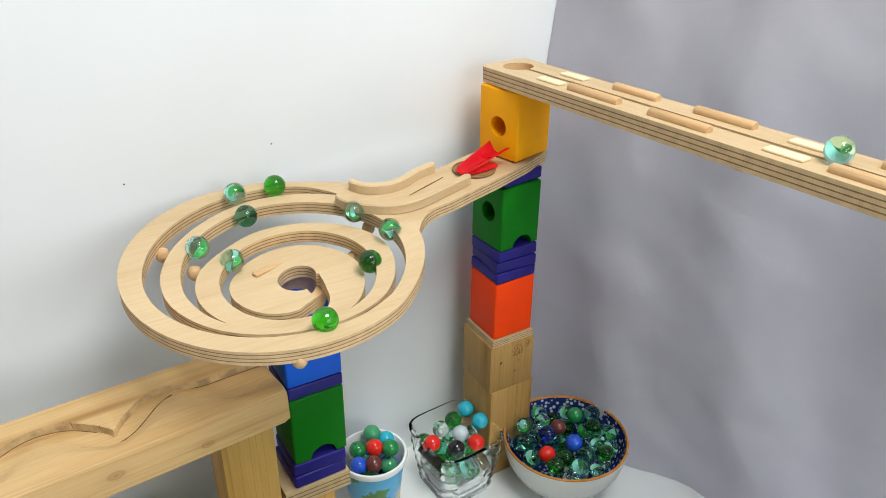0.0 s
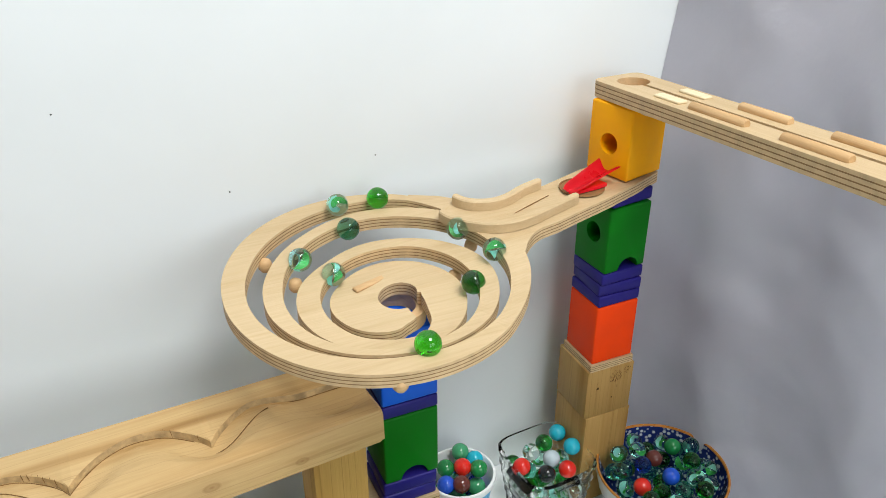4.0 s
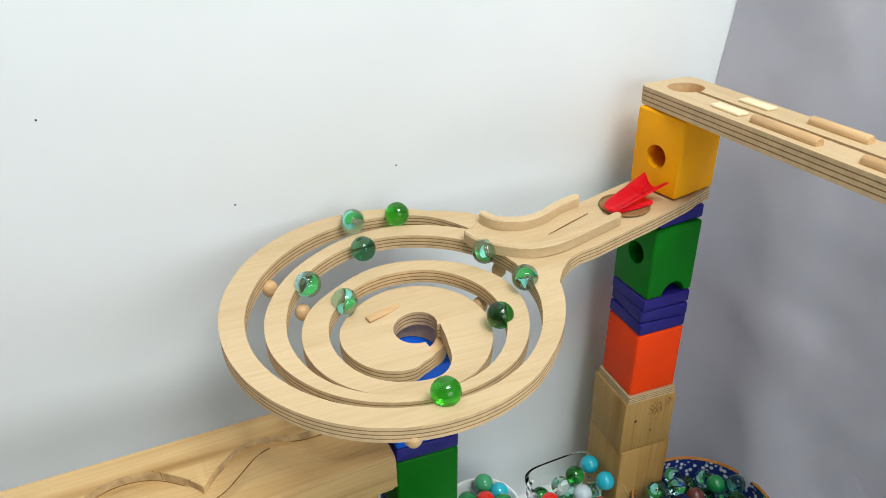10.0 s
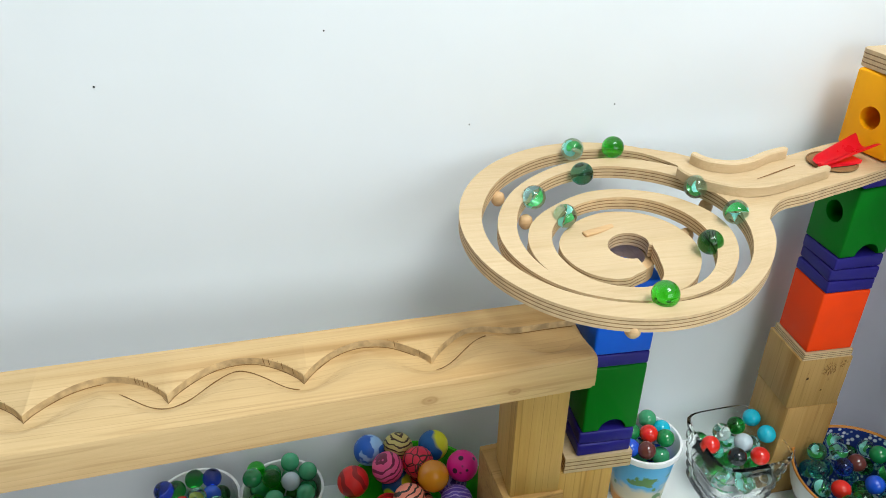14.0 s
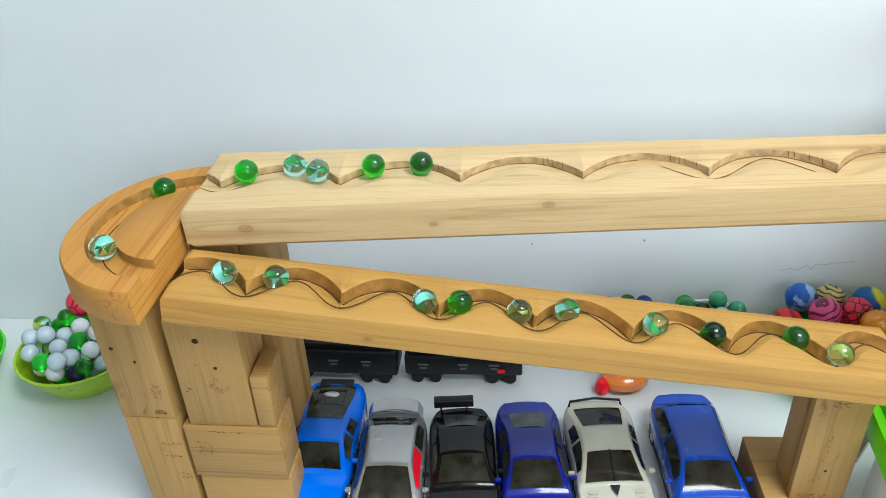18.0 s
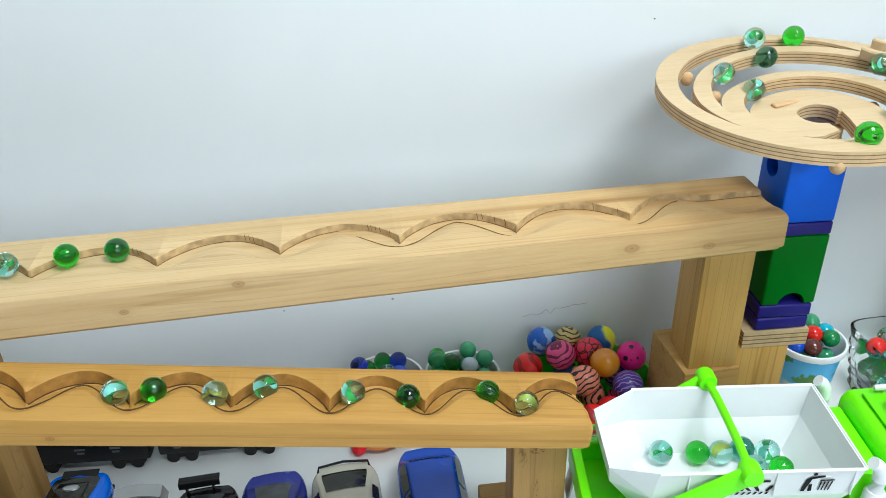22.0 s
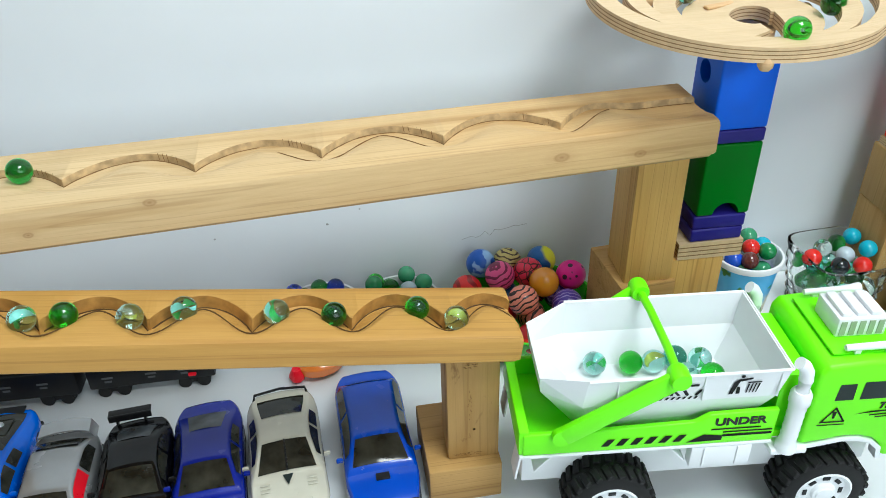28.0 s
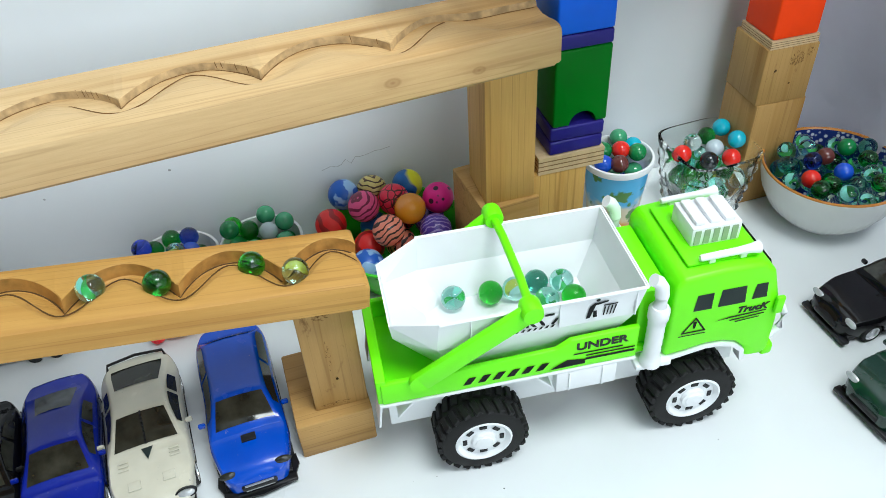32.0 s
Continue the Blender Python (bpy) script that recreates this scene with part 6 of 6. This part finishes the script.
DX, DY = 0.1585, -0.0505
square_dish(DX, DY)
sp = pile(24, DX, DY, lambda d: 0.0160 + max(0, d - 0.010) * 1.6, 0.0240, MR, 8, 60, True)
kk = [rnd.choice(["dgreen", "aqua", "teal", "olive", "dgreen", "clear", "teal", "dgreen"]) for _ in range(24)]
settle(sp, kk, ((0.1834, -0.0283, 0.0690, "cyan"), (0.1860, -0.0500, 0.0690, "cyan"), (0.1603, -0.0560, 0.0690, "pale"), (0.1670, -0.0725, 0.0680, "red"), (0.1315, -0.0520, 0.0670, "red"), (0.1470, -0.0700, 0.0680, "black"), (0.1660, -0.0330, 0.0665, "dgreen"), (0.1480, -0.0400, 0.0680, "clear")), "marbles in the glass dish")


def printed_cup(x, y):
    m, nt, bs = node_mat("printed_paper")
    v = coords(nt, (1, 1, 1), False)
    nz = add(nt, "ShaderNodeTexNoise", Scale=55.0, Detail=3.0)
    nt.links.new(v, nz.inputs["Vector"])
    sx = nt.nodes.new("ShaderNodeSeparateXYZ")
    nt.links.new(v, sx.inputs[0])
    ma = nt.nodes.new("ShaderNodeMath")
    ma.operation = "MULTIPLY_ADD"
    ma.inputs[1].default_value, ma.inputs[2].default_value = 14.0, 0.0
    nt.links.new(sx.outputs["Z"], ma.inputs[0])
    mb = nt.nodes.new("ShaderNodeMath")
    mb.operation = "MULTIPLY_ADD"
    mb.inputs[1].default_value = 0.5
    nt.links.new(nz.outputs["Fac"], mb.inputs[0])
    nt.links.new(ma.outputs[0], mb.inputs[2])
    base = ramp(nt, mb.outputs[0], [(0.32, (0.75, 0.30, 0.03)), (0.42, (0.72, 0.62, 0.40)), (0.56, (0.65, 0.60, 0.45)), (0.66, (0.06, 0.42, 0.75)), (1.0, (0.10, 0.48, 0.85))]).outputs[0]
    leaf = ramp(nt, nz.outputs["Fac"], [(0.58, (0, 0, 0)), (0.62, (1, 1, 1))]).outputs[0]
    nt.links.new(mix(nt, leaf, base, (0.06, 0.22, 0.02)), bs.inputs["Base Color"])
    bs.inputs["Roughness"].default_value = 0.35
    t = thing("paper_cup", pose(x, y, 0) @ Matrix.Scale(1.16, 4), "paper cup printed with a blue and yellow beach scene", "cup")
    bm = bmesh.new()
    lathe(bm, [(0.0190, 0.0), (0.0195, 0.0005), (0.0250, 0.0545)], 40)
    part("wall", bm, m, t)
    bm = bmesh.new()
    lathe(bm, [(0.0250, 0.0545), (0.0272, 0.0550), (0.0278, 0.0575), (0.0272, 0.0598), (0.0255, 0.0600), (0.0245, 0.0580), (0.0180, 0.002), (0, 0.002)], 40)
    part("rim", bm, WHITE_P, t, "white rolled rim")
    return t


printed_cup(0.0770, -0.0370)
sp = pile(26, 0.0770, -0.0370, lambda d: 0.014 + max(0, d - 0.013) * 4, 0.0195, MR, 5)
kk = [rnd.choice(["ogreen", "jade", "cyan", "aqua", "blue"]) for _ in range(26)]
settle(sp, kk, ((0.0856, -0.0180, 0.0735, "jade"), (0.0796, -0.0357, 0.0730, "red"), (0.0924, -0.0425, 0.0720, "ogreen"), (0.0585, -0.0465, 0.0700, "blue"), (0.0705, -0.0530, 0.0715, "brown"), (0.0660, -0.0290, 0.0710, "ogreen"), (0.0960, -0.0270, 0.0680, "cyan")), "marbles in the paper cup")


def round_bowl(x, y, R, h, mat_, label, name="plastic_bowl"):
    t = thing(name, pose(x, y, 0), label, "bowl")
    bm = bmesh.new()
    b = R * 0.62
    lathe(bm, [(0, 0.0), (b, 0.0), (b + 0.002, 0.002), (b + (R - b) * 0.62, h * 0.5), (R, h - 0.002), (R + 0.0012, h - 0.001), (R + 0.001, h), (R - 0.0012, h), (b + (R - b) * 0.6, h * 0.5), (b, 0.0025), (0, 0.0025)], 56)
    part("bowl", bm, mat_, t)
    return t


P_CLEAR = plain("frosted_white_plastic", (0.74, 0.76, 0.76), 0.25, 0.5, 0.04)
P_GREEN = plain("grass_green_plastic", (0.08, 0.62, 0.02), 0.3, 0.5, 0.06)
P_LIME = plain("yellow_green_plastic", (0.38, 0.60, 0.02), 0.3, 0.5, 0.06)
round_bowl(-0.3110, -0.0210, 0.0350, 0.046, P_CLEAR, "white plastic bowl filled with marbles")
round_bowl(-0.2405, -0.0210, 0.0340, 0.046, P_CLEAR, "white plastic bowl filled with green marbles")
sp = pile(30, -0.3110, -0.0210, lambda d: 0.014 + max(0, d - 0.012) * 1.3, 0.0245, MR, 6)
settle(sp, [rnd.choice(["dgreen", "teal", "dgreen", "bglass", "olive"]) for _ in range(30)], ((-0.3272, -0.0130, 0.0520, "dgreen"), (-0.3130, -0.0040, 0.0530, "dgreen"), (-0.2985, -0.0050, 0.0530, "bglass"), (-0.2982, -0.0210, 0.0500, "blue"), (-0.3210, -0.0290, 0.0500, "red")), "marbles in the first white bowl")
sp = pile(30, -0.2405, -0.0210, lambda d: 0.014 + max(0, d - 0.012) * 1.3, 0.0245, MR, 7)
settle(sp, [rnd.choice(["jade", "ogreen", "jade", "green"]) for _ in range(30)], ((-0.2620, -0.0020, 0.0520, "green"), (-0.2490, -0.0130, 0.0520, "green"), (-0.2330, -0.0005, 0.0560, "jade"), (-0.2185, -0.0110, 0.0530, "jade"), (-0.2330, -0.0190, 0.0520, "pale"), (-0.2470, -0.0330, 0.0480, "jade"), (-0.2210, -0.0300, 0.0470, "jade")), "marbles in the second white bowl")
round_bowl(-0.1280, -0.0440, 0.0600, 0.046, P_GREEN, "grass green plastic bowl filled with rubber balls")
round_bowl(-0.8120, -0.0620, 0.0560, 0.036, P_LIME, "yellow-green plastic bowl filled with milky marbles")
round_bowl(-0.9350, -0.0900, 0.0560, 0.036, P_GREEN, "grass green plastic bowl at the table's end")
sp = pile(58, -0.8120, -0.0620, lambda d: 0.016 + max(0, d - 0.026) * 1.3, 0.043, MR, 12)
kk = [rnd.choice(["pale", "pale", "white", "pale", "bglass", "green", "olive"]) for _ in range(58)]
fill(sp, kk, "marbles in the yellow-green bowl")


# ---- patterned rubber balls ----
def ball_mat(name, a, b, kind, scale=90.0):
    m, nt, bs = node_mat(name)
    v = coords(nt, (1, 1, 1), False)
    if kind == "stripes":
        n = nt.nodes.new("ShaderNodeTexWave")
        n.inputs["Scale"].default_value, n.inputs["Distortion"].default_value = scale, 5.0
        n.inputs["Detail Scale"].default_value = 1.5
        nt.links.new(v, n.inputs["Vector"])
        f, lo, hi = n.outputs["Fac"], 0.72, 0.80
    elif kind == "spots":
        n = add(nt, "ShaderNodeTexVoronoi", Scale=scale)
        nt.links.new(v, n.inputs["Vector"])
        f, lo, hi = n.outputs["Distance"], 0.30, 0.26
    elif kind == "net":
        n = add(nt, "ShaderNodeTexVoronoi", Scale=scale)
        n.feature = "DISTANCE_TO_EDGE"
        nt.links.new(v, n.inputs["Vector"])
        f, lo, hi = n.outputs["Distance"], 0.07, 0.04
    else:
        n = add(nt, "ShaderNodeTexNoise", Scale=scale, Detail=2.0)
        nt.links.new(v, n.inputs["Vector"])
        f, lo, hi = n.outputs["Fac"], 0.50, 0.54
    if lo < hi:
        c = ramp(nt, f, [(lo, a), (hi, b)]).outputs[0]
    else:
        c = ramp(nt, f, [(hi, b), (lo, a)]).outputs[0]
    nt.links.new(c, bs.inputs["Base Color"])
    bs.inputs["Roughness"].default_value = 0.38
    return m


BALLS = [
    ("pink", ball_mat("pink_ball", (0.85, 0.10, 0.30), (0.20, 0.01, 0.06), "stripes", 60), "pink rubber ball with dark stripes"),
    ("red", ball_mat("red_ball", (0.82, 0.02, 0.02), (0.35, 0.01, 0.01), "stripes", 22), "bright red rubber ball with thin lines"),
    ("blue", ball_mat("blue_ball", (0.01, 0.10, 0.50), (0.30, 0.50, 0.80), "blot", 70), "blue rubber ball with paler patches"),
    ("magenta", ball_mat("magenta_ball", (0.85, 0.01, 0.30), (0.03, 0.005, 0.03), "spots", 110), "hot pink rubber ball with black spots"),
    ("yellow", ball_mat("yellow_ball", (0.80, 0.80, 0.02), (0.01, 0.12, 0.40), "blot", 30), "yellow rubber ball with a blue side"),
    ("orange", plain("amber_rubber", (0.75, 0.28, 0.01), 0.2, 0.5, 0.06, 80, 0.0, 0.0, 0.5), "amber orange rubber ball with gloss"),
    ("salmon", ball_mat("salmon_ball", (0.80, 0.26, 0.18), (0.02, 0.01, 0.01), "stripes", 75), "salmon rubber ball with black stripes"),
    ("violet", ball_mat("violet_ball", (0.07, 0.03, 0.28), (0.30, 0.22, 0.50), "stripes", 90), "violet rubber ball with pale lines"),
    ("netted", ball_mat("netted_ball", (0.80, 0.03, 0.08), (0.05, 0.01, 0.01), "net", 120), "red rubber ball with a dark net pattern"),
    ("brown", ball_mat("striped_brown_ball", (0.55, 0.45, 0.15), (0.05, 0.02, 0.01), "stripes", 80), "tan rubber ball with dark stripes"),
]
BR = 0.0134
BMESH = {k: ball_mesh("rubber_ball", BR, [mt]) for k, mt, _ in BALLS}
BLAB = {k: lb for k, _, lb in BALLS}


def rubber_ball(kind, x, y, z):
    ob = new("rubber_ball", BMESH[kind])
    ob.matrix_basis = pose(x, y, z, rnd.uniform(0, 360), rnd.uniform(0, 360), rnd.uniform(0, 360))
    return tagged(ob, BLAB[kind], "ball", "patterned rubber balls")


def _balls():
    for k, x, y, z in (("blue", -0.1648, -0.0060, 0.0640), ("brown", -0.1397, -0.0050, 0.0620), ("yellow", -0.1087, -0.0085, 0.0630), ("netted", -0.1250, -0.0265, 0.0640), ("pink", -0.1514, -0.0294, 0.0650), ("orange", -0.1150, -0.0452, 0.0650), ("magenta", -0.0885, -0.0370, 0.0640), ("salmon", -0.1379, -0.0640, 0.0620), ("red", -0.1810, -0.0290, 0.0530), ("violet", -0.0985, -0.0640, 0.0530)):
        rubber_ball(k, x, y, z)
    for k, x, y, z in (("red", -0.1540, -0.0520, 0.0400), ("blue", -0.1600, -0.0770, 0.0420), ("red", -0.1350, -0.0880, 0.0390), ("salmon", -0.1260, -0.0440, 0.0300), ("violet", -0.0960, -0.0300, 0.0370), ("red", -0.1150, -0.0730, 0.0330), ("yellow", -0.1430, -0.0230, 0.0360), ("netted", -0.1170, -0.0170, 0.0370), ("pink", -0.1000, -0.0550, 0.0280)):
        rubber_ball(k, x, y, z)
    rubber_ball("netted", -0.8180, -0.0330, 0.062)


_balls()


# ---- black toy train and an orange squeezer behind the cars ----
DARK_MARK = plain("grey_train_print", (0.11, 0.115, 0.12), 0.5, 0.3, 0.1)


def train_car(x, y, rz, L, h, engine):
    t = thing("toy_train_car", pose(x, y, 0, 0, 0, rz), "black plastic toy train carriage with small pale marks", "toy train", "black toy train")
    g = bmesh.new()
    rbox(g, (L, 0.030, h), (0, 0, 0.010 + h / 2), 0.002)
    body = part("body", g, TRIM, t)
    g = bmesh.new()
    rbox(g, (L * 0.96, 0.024, 0.006), (0, 0, 0.013 + h), 0.002)
    part("roof", g, TRIM, t)
    for k in (-0.32, 0.32):
        g = bmesh.new()
        rbox(g, (L * 0.26, 0.026, 0.007), (k * L, 0, 0.0075), 0.0015)
        bog = part("bogie", g, TYRE, t)
        for dx in (-0.008, 0.008):
            g = bmesh.new()
            lathe(g, [(0, -0.014), (0.0055, -0.014), (0.0055, 0.014), (0, 0.014)], 16, Matrix.Translation((k * L + dx, 0, 0.0055)) @ pose(0, 0, 0, 90, 0, 0))
            part("wheel_set", g, TYRE, bog)
    for k in (-0.34, 0.0, 0.26):
        for dz, w in ((0.0, 0.009), (-0.004, 0.006)):
            g = bmesh.new()
            rbox(g, (w, 0.0006, 0.0018), (k * L, -0.0152, 0.010 + h * 0.6 + dz), 0)
            part("pale_mark", g, DARK_MARK, body, "small pale printed bar")
    if engine:
        g = bmesh.new()
        rbox(g, (0.007, 0.003, 0.003), (L * 0.32, -0.0155, 0.016), 0.001)
        part("red_lamp", g, RED_P, t, "small red lamp")
        for k in range(4):
            g = bmesh.new()
            lathe(g, [(0, 0), (0.003, 0), (0.0035, 0.007), (0, 0.008)], 12, Matrix.Translation((-L * 0.3 + 0.014 * k, 0, 0.015 + h)))
            part("chimney", g, TRIM, t)


train_car(-0.5760, -0.0480, -1, 0.115, 0.026, False)
train_car(-0.4600, -0.0450, 1, 0.105, 0.020, True)


def squeezer():
    t = thing("orange_toy", pose(-0.3170, -0.0580, 0, 0, 0, 12), "translucent orange plastic toy with a red tip", "toy")
    g = bmesh.new()
    lathe(g, [(0, 0.0), (0.012, 0.001), (0.020, 0.007), (0.0205, 0.014), (0.013, 0.020), (0, 0.0215)], 28, sx=1.0, sy=0.7)
    part("body", g, plain("orange_plastic", (0.75, 0.20, 0.03), 0.2, 0.5, 0.05, 60, 0.0, 0.0, 0.5), t)
    g = bmesh.new()
    lathe(g, [(0, -0.006), (0.006, -0.004), (0.007, 0.0), (0.004, 0.007), (0, 0.008)], 18, Matrix.Translation((-0.022, -0.004, 0.0075)))
    part("tip", g, RED_P, t, "red tip")


squeezer()


# ---- marbles on the run ----
def on_beam(rail, u, v, depth, kind):
    p = rail.matrix_basis @ Vector((u, -v, -depth + MR))
    marble(kind, p.x, p.y, p.z, "marbles on the run")


UP, LO = bpy.data.objects["upper_marble_rail"], bpy.data.objects["lower_marble_rail"]
for u, kd in ((0.032, "green"), (0.064, "aqua"), (0.081, "aqua"), (0.118, "green"), (0.150, "dgreen")):
    ph = math.pi * (u - 0.0150) / 0.0803
    on_beam(UP, u, 0.0535 - 0.0205 * abs(math.sin(ph)), 0.0040, kd)
for u, kd in ((0.030, "aqua"), (0.062, "aqua"), (0.156, "aqua"), (0.178, "green"), (0.215, "olive"), (0.245, "aqua"), (0.300, "aqua"), (0.335, "dgreen"), (0.388, "green"), (0.412, "olive")):
    ph, k = math.pi * (u - 0.0448) / 0.0602, u / 0.45
    on_beam(LO, u, 0.0395 + 0.0030 * k - 0.0210 * abs(math.sin(ph)), 0.0074, kd)
for a, kd in ((38, "green"), (128, "aqua")):
    marble(kd, -0.6285 - 0.069 * 0.685 * math.sin(radians(a)), -0.171 + 0.080 * 0.685 * math.cos(radians(a)), 0.2325 - 0.0075 + MR, "marbles on the run")
for x, y, dz, kd in ((-0.1218, -0.2040, 0, "aqua"), (-0.0974, -0.2070, 0, "green"), (-0.0815, -0.2085, 0, "olive"), (-0.0660, -0.2065, 0, "teal"), (-0.0500, -0.2110, 0, "aqua"), (-0.0650, -0.2240, 0, "aqua"), (-0.0480, -0.2270, 0, "green")):
    marble(kd, x, y, 0.1038 + MR + dz, "marbles in the truck")
for x, y, s_, kd in SPIRAL_SPOTS:
    marble(kd, x, y, s_, "marbles on the run")
TT = bpy.data.objects["straight_track"].matrix_basis
p = TT @ Vector((0.300, 0.0, MR - 0.0010))
marble("aqua", p.x, p.y, p.z, "marbles on the run")
wall_marks()
